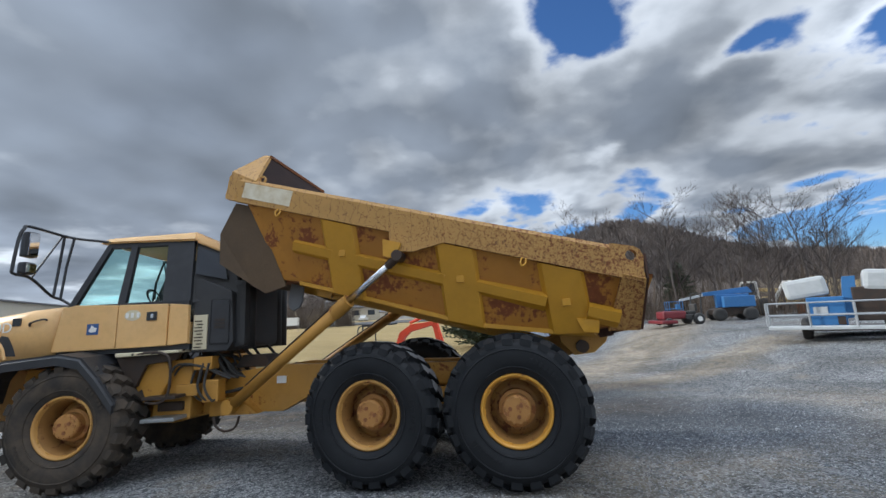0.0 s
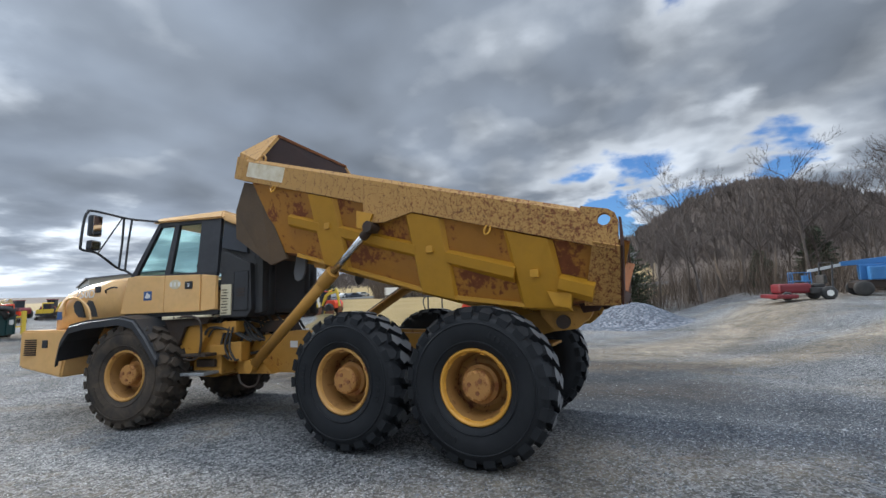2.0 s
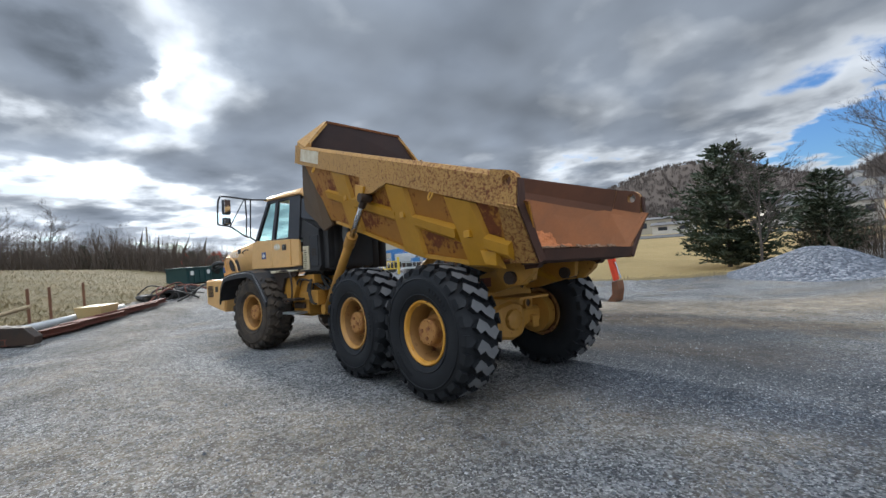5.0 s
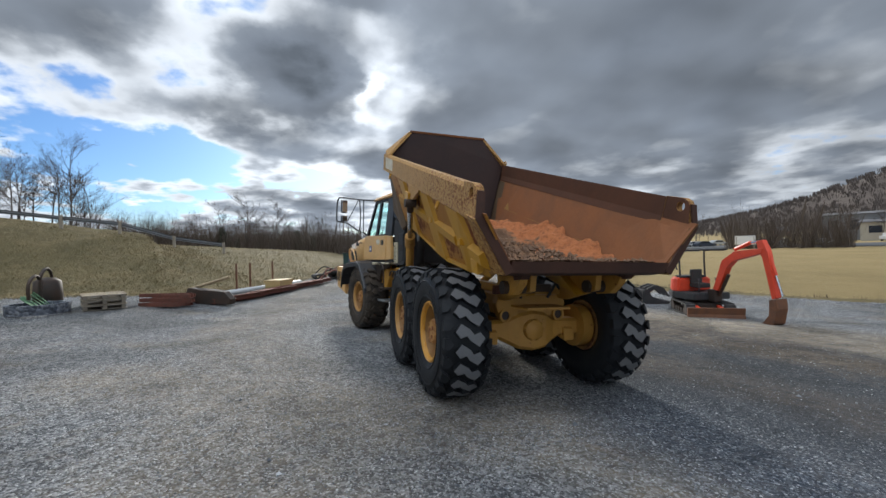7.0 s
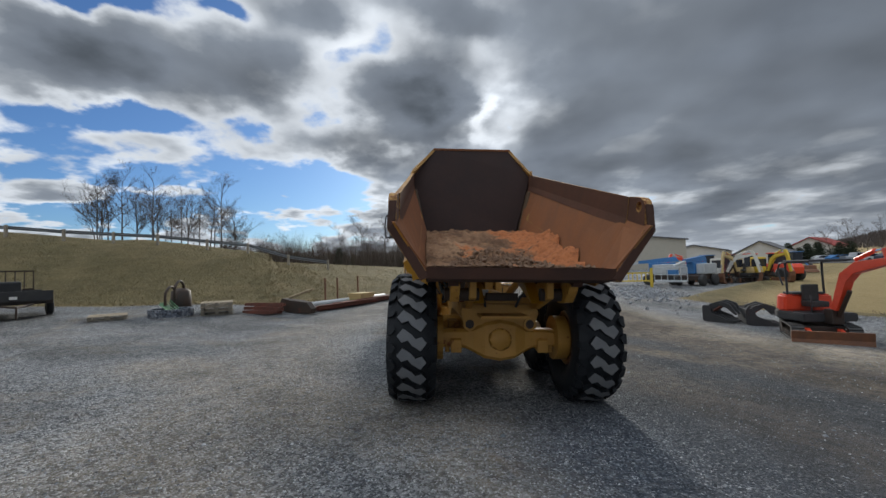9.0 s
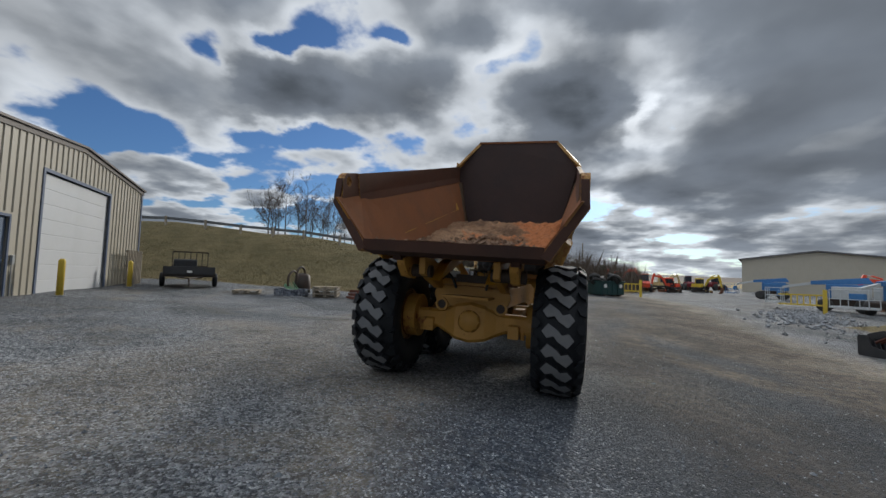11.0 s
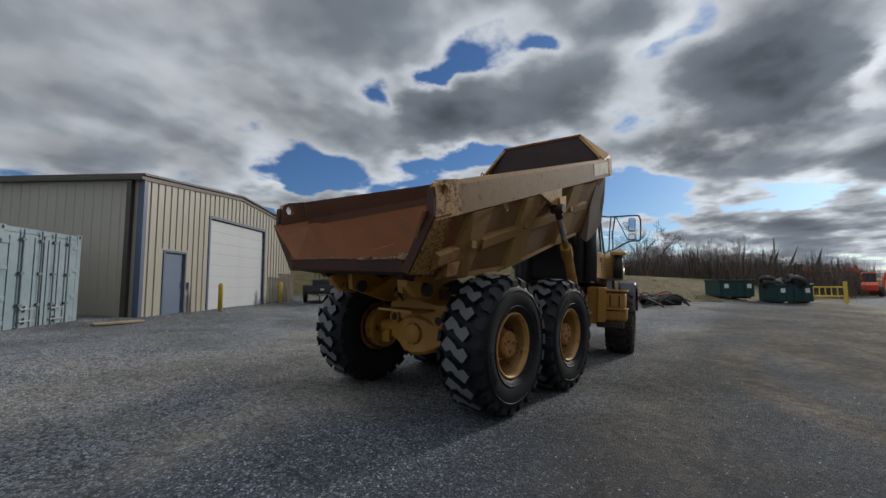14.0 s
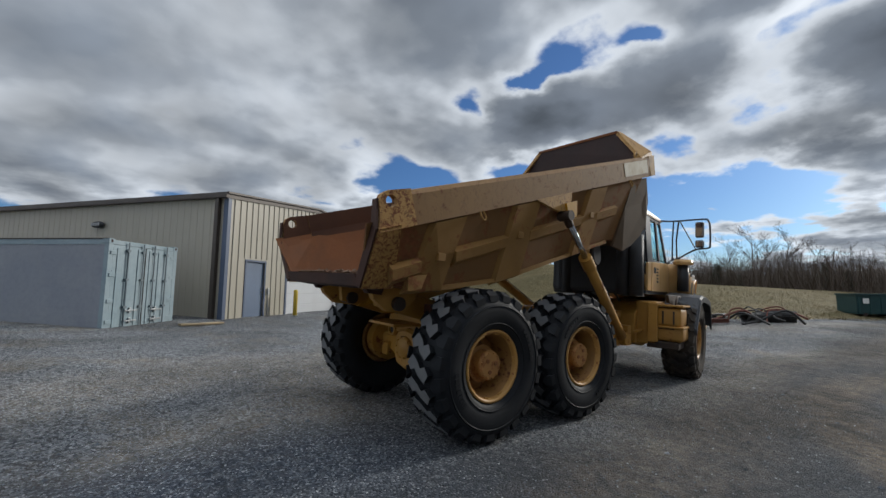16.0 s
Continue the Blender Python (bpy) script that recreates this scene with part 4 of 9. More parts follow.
TRUCK = Matrix(((TRX[0], TRY[0], TRZ[0], -0.10), (TRX[1], TRY[1], TRZ[1], 0.02), (TRX[2], TRY[2], TRZ[2], 0), (0, 0, 0, 1)))
truck = root("dump_truck", TRUCK, "weathered yellow articulated dump truck with its rusty bed half raised", "dump truck")

TILT_C, TILT_S = math.cos(radians(17.1)), math.sin(radians(17.1))


def bed(s, y, h):
    """A point of the raised bed: s towards the tail, h square to its floor."""
    return Vector((1.345 + s * TILT_C + h * TILT_S, y, 1.55 - s * TILT_S + h * TILT_C))


def bed_prism(bm, a, b):
    prism(bm, [bed(*p) for p in a], [bed(*p) for p in b])


FLOOR = [(-4.75, -0.40), (-4.1, -0.30), (-1.75, -0.30), (-0.55, -0.12), (0.075, 0.165)]


def floor_at(s):
    for (a, ha), (b, hb) in zip(FLOOR, FLOOR[1:]):
        if s <= b:
            return ha + (hb - ha) * (s - a) / (b - a)
    return FLOOR[-1][1]


def make_bed():
    body = part("dump_body", bed_floor(), "rust_warm", truck, "rust-brown steel floor of the bed")
    for sgn in (-1, 1):
        # near side in plain yellow, far side in the copy with shade painted in
        side_paint = "bed_yellow" if sgn < 0 else "bed_dusty_shaded"
        # inner side wall over outer skin, in stretches that follow the floor
        stops = [-5.16, -4.1, -3.0, -1.75, -0.55, 0.04]
        bm = bmesh.new()
        outer = bmesh.new()
        for t, off, th in ((bm, 0.0, 0.022), (outer, 0.026, 0.022)):
            rings = []
            for a in stops:
                low = max(a, -4.42)
                lo, hi = (sgn * (0.95 + off), floor_at(low) - 0.02), (sgn * (1.285 + off * 0.2), 0.62)
                rings.append([bed(low, lo[0], lo[1]), bed(a, hi[0], hi[1]), bed(a, hi[0] + sgn * th, hi[1]), bed(low, lo[0] + sgn * th, lo[1])])
            loft(t, rings)
        part("inner_wall", bm, "rust_warm", body)
        part("outer_wall", outer, "panel_rust" if sgn < 0 else "panel_dusty_shaded", body, "mustard side panel with rust patches" if sgn < 0 else "dull brown side panel with dirt and the far side's shade in its colour")
        # box rail along the top
        bm = bmesh.new()
        prof = [(1.335, 0.515), (1.345, 0.80), (1.318, 0.845), (1.255, 0.85), (1.262, 0.62), (1.24, 0.515)]
        prof2 = [(1.345, 0.515), (1.355, 0.805), (1.325, 0.85), (1.262, 0.858), (1.268, 0.62), (1.25, 0.515)]
        cuts = [(-5.28, prof), (-2.6, prof), (-0.62, prof2), (-0.445, prof2)]
        loft(bm, [[bed(sa, sgn * y, h) for y, h in pa] for sa, pa in cuts])
        rail = part("side_rail", bm, "rail_paint" if sgn < 0 else "rail_far", body, "scratched and rust-flecked top rail" if sgn < 0 else "dull tan top rail")
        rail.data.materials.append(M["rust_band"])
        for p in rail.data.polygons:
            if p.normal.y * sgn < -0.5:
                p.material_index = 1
        # tail end of the rail: rounded ear with a lifting hole
        bm = bmesh.new()
        cs, ch, hr, k = -0.22, 0.775, 0.058, 20
        outline = [(-0.45, 0.515), (-0.03, 0.515)]
        outline += [(-0.07, 0.66), (-0.095, 0.785), (-0.14, 0.85), (-0.21, 0.875), (-0.45, 0.862)]
        ring = [(cs + hr * math.cos(-2 * math.pi * i / k), ch + hr * math.sin(-2 * math.pi * i / k)) for i in range(k)]
        ear_plate(bm, outline, ring, sgn * 1.275, sgn * 1.36)
        ear = part("tail_ear", bm, "rail_paint", rail, "rounded rail end with a lifting hole")
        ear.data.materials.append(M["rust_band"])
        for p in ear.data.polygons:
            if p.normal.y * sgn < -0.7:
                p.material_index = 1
        # flared end post that frames the open tail
        bm = bmesh.new()
        a = [(-0.25, sgn * 0.93, -0.02), (0.075, sgn * 0.93, 0.07), (-0.03, sgn * 1.28, 0.60), (-0.27, sgn * 1.28, 0.60)]
        b = [(-0.25, sgn * 1.03, -0.06), (0.075, sgn * 1.03, 0.03), (-0.03, sgn * 1.375, 0.55), (-0.27, sgn * 1.375, 0.55)]
        bed_prism(bm, a, b)
        post = part("end_post", bm, "rail_paint", body)
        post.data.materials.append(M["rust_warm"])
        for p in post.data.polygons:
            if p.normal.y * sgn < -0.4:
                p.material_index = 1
        bm = bmesh.new()
        a = [(0.079, sgn * 0.94, 0.08), (-0.026, sgn * 1.285, 0.60), (-0.10, sgn * 1.275, 0.82), (-0.10, sgn * 1.35, 0.82), (-0.026, sgn * 1.37, 0.56), (0.079, sgn * 1.025, 0.04)]
        bed_prism(bm, a, [(s + 0.022, y, h) for s, y, h in a])
        part("end_edge", bm, "rust_dark", body, "worn dark edge of the tail")
        # upright ribs, wide box sections that taper with the side
        for s0, s1, w in ((-3.92, -3.50, 0.0), (-2.36, -1.93, 0.02), (-1.12, -0.70, 0.02)):
            bm = bmesh.new()
            fa, fb = floor_at(s0 + 0.3) - 0.07, floor_at(s1 + 0.3) - 0.07
            sh = 0.30
            a = [(s0 + sh, sgn * 1.035, fa), (s1 + sh, sgn * 1.035, fb), (s1, sgn * 1.325, 0.50), (s0, sgn * 1.325, 0.50)]
            b = [(s0 + sh - 0.05, sgn * 0.95, fa - 0.03), (s1 + sh + 0.05, sgn * 0.95, fb - 0.03), (s1 + 0.05, sgn * 1.27, 0.50), (s0 - 0.05, sgn * 1.27, 0.50)]
            bed_prism(bm, a, b)
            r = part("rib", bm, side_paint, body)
            bm = bmesh.new()
            m = bed((s0 + s1) / 2 + 0.14, sgn * 1.19, 0.14)
            box(bm, m.x - 0.045, m.x + 0.045, m.y - 0.035, m.y + 0.035, m.z - 0.04, m.z + 0.04, 0.006)
            part("cover_plate", bm, side_paint, r)
        # long stiffeners between the ribs
        for s0, s1 in ((-4.30, -3.72), (-3.40, -2.20), (-1.80, -0.98), (-0.52, -0.18)):
            bm = bmesh.new()
            a = [(s0, sgn * 1.175, 0.045), (s1, sgn * 1.175, 0.045), (s1, sgn * 1.215, 0.15), (s0, sgn * 1.215, 0.15)]
            b = [(s0, sgn * 1.06, -0.01), (s1, sgn * 1.06, -0.01), (s1, sgn * 1.15, 0.20), (s0, sgn * 1.15, 0.20)]
            bed_prism(bm, a, b)
            part("stiffener", bm, side_paint, body)
        # bottom flange
        for s0, s1 in ((-4.15, -3.55), (-3.22, -1.98), (-1.64, -0.75)):
            bm = bmesh.new()
            fa, fb = floor_at(s0) - 0.02, floor_at(s1) - 0.02
            bed_prism(bm, [(s0, sgn * 0.93, fa), (s1, sgn * 0.93, fb), (s1, sgn * 1.03, fb), (s0, sgn * 1.03, fa)], [(s0, sgn * 0.93, fa - 0.05), (s1, sgn * 0.93, fb - 0.05), (s1, sgn * 1.03, fb - 0.05), (s0, sgn * 1.03, fa - 0.05)])
            part("bottom_flange", bm, side_paint, body)
        # hoist gusset under the rail
        bm = bmesh.new()
        g = [(-2.98, sgn * 1.345, 0.52), (-2.26, sgn * 1.345, 0.52), (-2.62, sgn * 1.345, 0.33), (-2.90, sgn * 1.345, 0.28)]
        bed_prism(bm, g, [(s, y - sgn * 0.045, h) for s, y, h in g])
        part("hoist_gusset", bm, "rail_paint", body)
        bm = bmesh.new()
        for dy in (-0.09, 0.05):
            g = [(-3.02, sgn * (1.30 + dy), 0.40), (-2.78, sgn * (1.30 + dy), 0.40), (-2.80, sgn * (1.30 + dy), 0.20), (-2.96, sgn * (1.30 + dy), 0.20)]
            bed_prism(bm, g, [(s, y + sgn * 0.03, h) for s, y, h in g])
        part("hoist_bracket", bm, "bed_yellow", body)
        # small lugs and hooks under the rail
        for s in (-4.55, -1.32):
            bm = bmesh.new()
            pipe(bm, arc([bed(s - 0.02, sgn * 1.335, 0.52), bed(s - 0.03, sgn * 1.355, 0.46), bed(s, sgn * 1.36, 0.42), bed(s + 0.03, sgn * 1.355, 0.46), bed(s + 0.02, sgn * 1.335, 0.52)], 3), 0.012, 6)
            part("lashing_eye", bm, side_paint, body)
        bm = bmesh.new()
        pipe(bm, arc([bed(-5.0, sgn * 1.27, 0.83), bed(-5.02, sgn * 1.27, 0.90), bed(-4.97, sgn * 1.27, 0.93), bed(-4.93, sgn * 1.27, 0.89), bed(-4.95, sgn * 1.27, 0.83)], 3), 0.016, 6)
        part("lifting_eye", bm, "rail_paint", body)
        # tail wedge plate near the pivot
        bm = bmesh.new()
        bed_prism(bm, [(-0.62, sgn * 1.03, 0.02), (-0.38, sgn * 1.07, 0.06), (-0.36, sgn * 1.05, -0.08), (-0.52, sgn * 1.03, -0.10)], [(-0.62, sgn * 1.12, -0.01), (-0.38, sgn * 1.14, 0.03), (-0.36, sgn * 1.12, -0.11), (-0.52, sgn * 1.12, -0.13)])
        part("wedge_plate", bm, side_paint, body)
        # wing of the headboard above the rail
        bm = bmesh.new()
        bed_prism(bm, [(-5.42, sgn * 1.335, 0.55), (-5.02, sgn * 1.335, 0.84), (-5.32, sgn * 0.84, 1.375), (-5.42, sgn * 0.84, 1.36), (-5.46, sgn * 1.30, 0.92)], [(-5.42, sgn * 1.28, 0.55), (-5.02, sgn * 1.285, 0.84), (-5.32, sgn * 0.79, 1.345), (-5.42, sgn * 0.79, 1.33), (-5.46, sgn * 1.25, 0.89)])
        part("headboard_wing", bm, "rail_paint", body)
        bm = bmesh.new()
        bed_prism(bm, [(-5.40, sgn * 1.342, 0.52), (-5.25, sgn * 1.342, 0.52), (-5.25, sgn * 1.342, 0.845), (-5.44, sgn * 1.342, 0.845)], [(-5.40, sgn * 1.25, 0.52), (-5.25, sgn * 1.25, 0.52), (-5.25, sgn * 1.25, 0.845), (-5.44, sgn * 1.25, 0.845)])
        part("rail_cap", bm, "rail_paint", body)
        # pale stripe left of a decal
        bm = bmesh.new()
        bed_prism(bm, [(-5.16, sgn * 1.334, 0.58), (-4.42, sgn * 1.334, 0.58), (-4.42, sgn * 1.341, 0.79), (-5.16, sgn * 1.341, 0.79)], [(-5.16, sgn * 1.341, 0.58), (-4.42, sgn * 1.341, 0.58), (-4.42, sgn * 1.349, 0.79), (-5.16, sgn * 1.349, 0.79)])
        part("decal", bm, "white_mark", rail, "faded pale patch of an old decal")
    # front wall with a lip that leans over the cab
    bm = bmesh.new()
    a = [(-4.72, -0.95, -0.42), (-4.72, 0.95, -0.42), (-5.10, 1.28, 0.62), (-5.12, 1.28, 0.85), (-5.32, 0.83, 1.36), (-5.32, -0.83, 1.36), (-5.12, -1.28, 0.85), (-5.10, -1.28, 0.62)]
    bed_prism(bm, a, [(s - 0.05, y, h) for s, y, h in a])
    part("headboard", bm, "shaded_rust", body, "rusty headboard darkened to carry its shade")
    bm = bmesh.new()
    a = [(-5.43, -0.84, 1.345), (-5.43, 0.84, 1.345), (-5.30, 0.84, 1.38), (-5.30, -0.84, 1.38)]
    bed_prism(bm, a, [(s, y, h - 0.04) for s, y, h in a])
    part("headboard_top", bm, "rust_warm", body)
    # outside of the front: deep sloping guard plate with side cheeks
    bm = bmesh.new()
    a = [(-5.30, -1.24, 0.50), (-5.52, -1.10, 0.05), (-5.42, -1.06, -0.36), (-4.86, -1.0, -0.54), (-4.80, -1.0, -0.44), (-5.19, -1.24, 0.50)]
    b = [(s, -y, h) for s, y, h in a]
    bed_prism(bm, a, b)
    part("front_guard", bm, "flap", body, "dull brown guard plate behind the cab")
    for sgn in (-1, 1):
        bm = bmesh.new()
        if sgn < 0:
            a = [(-5.19, -1.24, 0.50), (-5.12, -1.12, 0.0), (-4.86, -1.02, -0.54), (-4.62, -1.01, -0.60), (-4.36, -1.0, -0.44), (-4.98, -1.24, 0.50)]
        else:
            a = [(-5.27, 1.255, 0.50), (-5.46, 1.14, 0.10), (-5.40, 1.08, -0.26), (-5.24, 1.05, -0.44), (-4.92, 1.03, -0.56), (-4.62, 1.02, -0.60), (-4.36, 1.015, -0.46), (-4.62, 1.16, 0.10), (-4.80, 1.27, 0.50)]
        bed_prism(bm, a, [(s, y - sgn * 0.045, h) for s, y, h in a])
        part("guard_cheek", bm, "flap", body)
    # tail lip
    bm = bmesh.new()
    lip = [(-0.16, 0.078), (0.087, 0.178), (0.087, 0.056), (-0.16, -0.055)]
    bed_prism(bm, [(a, -0.97, h) for a, h in lip], [(a, 0.97, h) for a, h in lip])
    part("tail_lip", bm, "rust_dark", body, "scraped dark tail lip")
    # under-body beams, pivot ears, rubber stops
    for sgn in (-1, 1):
        bm = bmesh.new()
        bed_prism(bm, [(-4.5, sgn * 0.42, -0.36), (-0.9, sgn * 0.42, -0.30), (-0.5, sgn * 0.42, -0.42), (-4.5, sgn * 0.42, -0.50)], [(-4.5, sgn * 0.28, -0.36), (-0.9, sgn * 0.28, -0.30), (-0.5, sgn * 0.28, -0.42), (-4.5, sgn * 0.28, -0.50)])
        part("under_beam", bm, "bed_yellow", body)
        bm = bmesh.new()
        extrude(bm, [(0.56, 1.66), (1.14, 1.52), (1.10, 1.44), (0.95, 1.32), (0.72, 1.30), (0.58, 1.46)], sgn * 0.60, sgn * 0.70, 0.008)
        part("pivot_ear", bm, "frame_yellow", body, "dirty yellow pivot ear")
        bm = bmesh.new()
        a = [bed(-0.36, sgn * 0.62, -0.05), bed(-0.10, sgn * 0.62, 0.02), bed(-0.14, sgn * 0.62, -0.09), bed(-0.28, sgn * 0.62, -0.15)]
        prism(bm, a, [p + Vector((0, sgn * 0.10, 0)) for p in a])
        part("tail_bracket", bm, "rust_dark", body)
        bm = bmesh.new()
        tongue = [(-4.44, -0.40), (-4.24, -0.40), (-4.20, -0.60), (-4.22, -0.70), (-4.29, -0.76), (-4.36, -0.74), (-4.41, -0.66)]
        prism(bm, [bed(a, sgn * 0.72, h) for a, h in tongue], [bed(a, sgn * 0.755, h) for a, h in tongue])
        bmesh.ops.bevel(bm, geom=list(bm.edges), offset=0.006, segments=1, affect="EDGES")
        part("rubber_flap", bm, "lug", body, "grey rubber flap under the bed")
        for y in (0.86,):
            bm = bmesh.new()
            a = [bed(-3.98, sgn * y, -0.34), bed(-3.72, sgn * y, -0.34), bed(-3.74, sgn * y, -0.46), bed(-3.94, sgn * y, -0.47)]
            prism(bm, a, [p + Vector((0, -sgn * 0.05, 0)) for p in a])
            part("hanger", bm, "bed_yellow", body)
    return body


def bed_floor():
    bm = bmesh.new()
    for (a, ha), (b, hb) in zip(FLOOR, FLOOR[1:]):
        bed_prism(bm, [(a, -0.95, ha), (b, -0.95, hb), (b, 0.95, hb), (a, 0.95, ha)], [(a, -0.95, ha - 0.04), (b, -0.95, hb - 0.04), (b, 0.95, hb - 0.04), (a, 0.95, ha - 0.04)])
    return bm


def ear_plate(bm, outline, ring, y0, y1):
    """A plate in the bed's side plane, cut through by a round hole."""
    k = len(ring)
    cs, ch = sum(p[0] for p in ring) / k, sum(p[1] for p in ring) / k

    def cast(ang):
        d = (math.cos(ang), math.sin(ang))
        best = None
        for (ax, ah), (bx, bh) in zip(outline, outline[1:] + outline[:1]):
            ex, eh = bx - ax, bh - ah
            det = d[0] * -eh + ex * d[1]
            if abs(det) < 1e-9:
                continue
            t = ((ax - cs) * -eh + ex * (ah - ch)) / det
            u = (d[0] * (ah - ch) - d[1] * (ax - cs)) / det
            if t > 0 and -1e-6 <= u <= 1 + 1e-6 and (best is None or t < best):
                best = t
        return (cs + d[0] * best, ch + d[1] * best)

    angs = sorted(set([2 * math.pi * i / k for i in range(k)] + [math.atan2(h - ch, s - cs) % (2 * math.pi) for s, h in outline]))
    hr = math.hypot(ring[0][0] - cs, ring[0][1] - ch)
    inner = [(cs + hr * math.cos(a), ch + hr * math.sin(a)) for a in angs]
    outer = [cast(a) for a in angs]
    lay = [[bm.verts.new(bed(s, y, h)) for s, h in loop] for y in (y0, y1) for loop in (inner, outer)]
    n = len(angs)
    for i in range(n):
        j = (i + 1) % n
        bm.faces.new((lay[0][i], lay[0][j], lay[1][j], lay[1][i]))
        bm.faces.new((lay[2][i], lay[3][i], lay[3][j], lay[2][j]))
        bm.faces.new((lay[0][i], lay[2][i], lay[2][j], lay[0][j]))
        bm.faces.new((lay[1][i], lay[1][j], lay[3][j], lay[3][i]))


make_bed()


# -- wheels --
def lug_band(bm, n, r0, r1, half, lean):
    """Z-shaped blocks in one row round the tread, and shoulder blocks on either side of them."""
    zed = [(-0.60, 0.62), (-0.36, 1.02), (0.00, 0.72), (0.15, 0.47), (0.40, 0.58), (0.60, 0.26), (0.36, -0.14), (0.00, 0.16), (-0.15, 0.41), (-0.40, 0.30)]
    knob = [(0.66, 0.02), (0.78, -0.26), (0.975, -0.30), (0.99, 0.30), (0.80, 0.30)]
    step = 2 * math.pi / n

    def wrap(t, pts, base, rise):
        lo, hi = [], []
        for u, v in pts:
            drop = 0.055 * max(0.0, abs(u) - 0.66) ** 1.3 / 0.24
            a = base + v * step * lean
            lo.append(((r0 - drop - 0.014) * math.cos(a), u * half, (r0 - drop - 0.014) * math.sin(a)))
            hi.append(((r1 - drop - rise) * math.cos(a), u * half * 0.985, (r1 - drop - rise) * math.sin(a)))
        prism(t, lo, hi)

    for i in range(n):
        wrap(bm, zed, i * step, 0.0)
        for side in (-1, 1):
            wrap(bm, [(side * u, side * v) for u, v in knob], (i + (0.86 if side > 0 else 0.02)) * step, 0.006)


def make_wheel(name, rubber, lugs, paint="rim_tan", lean=1):
    """A wheel about the y axis, its outer face towards -y."""
    wh = new(name)
    wh.parent = truck
    bm = bmesh.new()
    R, H = 0.752, 0.295
    lathe(bm, [(0.355, -0.20), (0.375, -0.235), (0.43, -0.275), (0.52, -0.297), (0.60, -0.302), (0.66, -0.292), (0.70, -0.275), (0.735, -0.24), (R, -0.12), (R + 0.005, 0), (R, 0.12), (0.735, 0.24), (0.70, 0.275), (0.60, 0.302), (0.50, 0.29), (0.40, 0.25), (0.355, 0.20)], 64, True)
    tyre = part("tyre", bm, rubber, wh, smooth=True)
    bm = bmesh.new()
    lug_band(bm, 23, R, 0.812, H, lean)
    tread = part("tread", bm, rubber, tyre)
    tread.data.materials.append(M[lugs])
    # block tops paler than the grooves: worn rubber with sky light put into it
    for p in tread.data.polygons:
        c = p.center
        if Vector((c.x, 0, c.z)).normalized().dot(p.normal) > 0.8 and abs(c.y) < 0.7 * H:
            p.material_index = 1
    bm = bmesh.new()
    for r, d in ((0.455, 0.292), (0.64, 0.306)):
        lathe(bm, [(r - 0.012, -d + 0.012), (r, -d), (r + 0.012, -d + 0.012)], 64, True)
    part("bead_line", bm, rubber, tyre, smooth=True)
    for a in (0.9, 4.0):
        for k in range(7):
            bm = bmesh.new()
            box(bm, -0.018, 0.018, -0.006, 0.004, -0.024, 0.024)
            o = part("sidewall_mark", bm, rubber, tyre)
            ang = a + k * 0.10
            o.matrix_local = Matrix.Translation((0.55 * math.cos(ang), -0.3015, 0.55 * math.sin(ang))) @ Matrix.Rotation(-ang - math.pi / 2, 4, "Y")
    bm = bmesh.new()
    lathe(bm, [(0.375, -0.258), (0.385, -0.245), (0.385, -0.215), (0.352, -0.20), (0.335, -0.17), (0.32, -0.10), (0.312, -0.02), (0.312, 0.20), (0.36, 0.21), (0.345, 0.22), (0.30, 0.22), (0.30, 0.0), (0.305, -0.08), (0.32, -0.165), (0.337, -0.20), (0.345, -0.235), (0.36, -0.258)], 56, True)
    rim = part("rim", bm, paint, wh, smooth=True)
    # the recessed part of the rim takes a darker brown paint
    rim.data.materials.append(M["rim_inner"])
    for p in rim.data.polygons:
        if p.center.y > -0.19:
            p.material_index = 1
    bm = bmesh.new()
    lathe(bm, [(0.02, 0.03), (0.24, 0.02), (0.305, 0.05), (0.305, 0.08), (0.02, 0.08)], 48)
    part("wheel_disc", bm, "rim_inner", rim, "rust-spotted wheel disc, darker than the outer rim")
    bm = bmesh.new()
    lathe(bm, [(0.02, -0.212), (0.125, -0.208), (0.148, -0.198), (0.158, -0.18), (0.162, -0.08), (0.20, -0.07), (0.205, 0.02), (0.02, 0.02)], 44)
    hub = part("hub", bm, "hub_rust", rim, "brown rusty planetary hub")
    for k in range(12):
        bm = bmesh.new()
        a = 2 * math.pi * k / 12
        tube(bm, (0.133 * math.cos(a), -0.20, 0.133 * math.sin(a)), (0.133 * math.cos(a), -0.218, 0.133 * math.sin(a)), 0.012, 6)
        part("bolt", bm, "hub_rust", hub)
    for a in (1.1, 3.2, 5.3):
        bm = bmesh.new()
        tube(bm, (0.07 * math.cos(a), -0.208, 0.07 * math.sin(a)), (0.07 * math.cos(a), -0.222, 0.07 * math.sin(a)), 0.022, 10)
        part("plug", bm, "rust_warm", hub)
    for k in range(10):
        bm = bmesh.new()
        a = 2 * math.pi * (k + 0.5) / 10
        box(bm, -0.03, 0.03, -0.012, 0.006, -0.014, 0.014)
        o = part("rim_clamp", bm, paint, rim)
        o.matrix_local = Matrix.Translation((0.343 * math.cos(a), -0.213, 0.343 * math.sin(a))) @ Matrix.Rotation(-a - math.pi / 2, 4, "Y")
    return wh


ART = Matrix.Translation((-4.68, 0, 0)) @ Matrix.Rotation(radians(12), 4, "Z")
TRACK = 1.128
left_new = make_wheel("wheel", "tyre", "lug", "rim_yellow")
left_new.matrix_local = Matrix.Translation((0, -TRACK, 0.80)) @ Matrix.Rotation(0.3, 4, "Y")
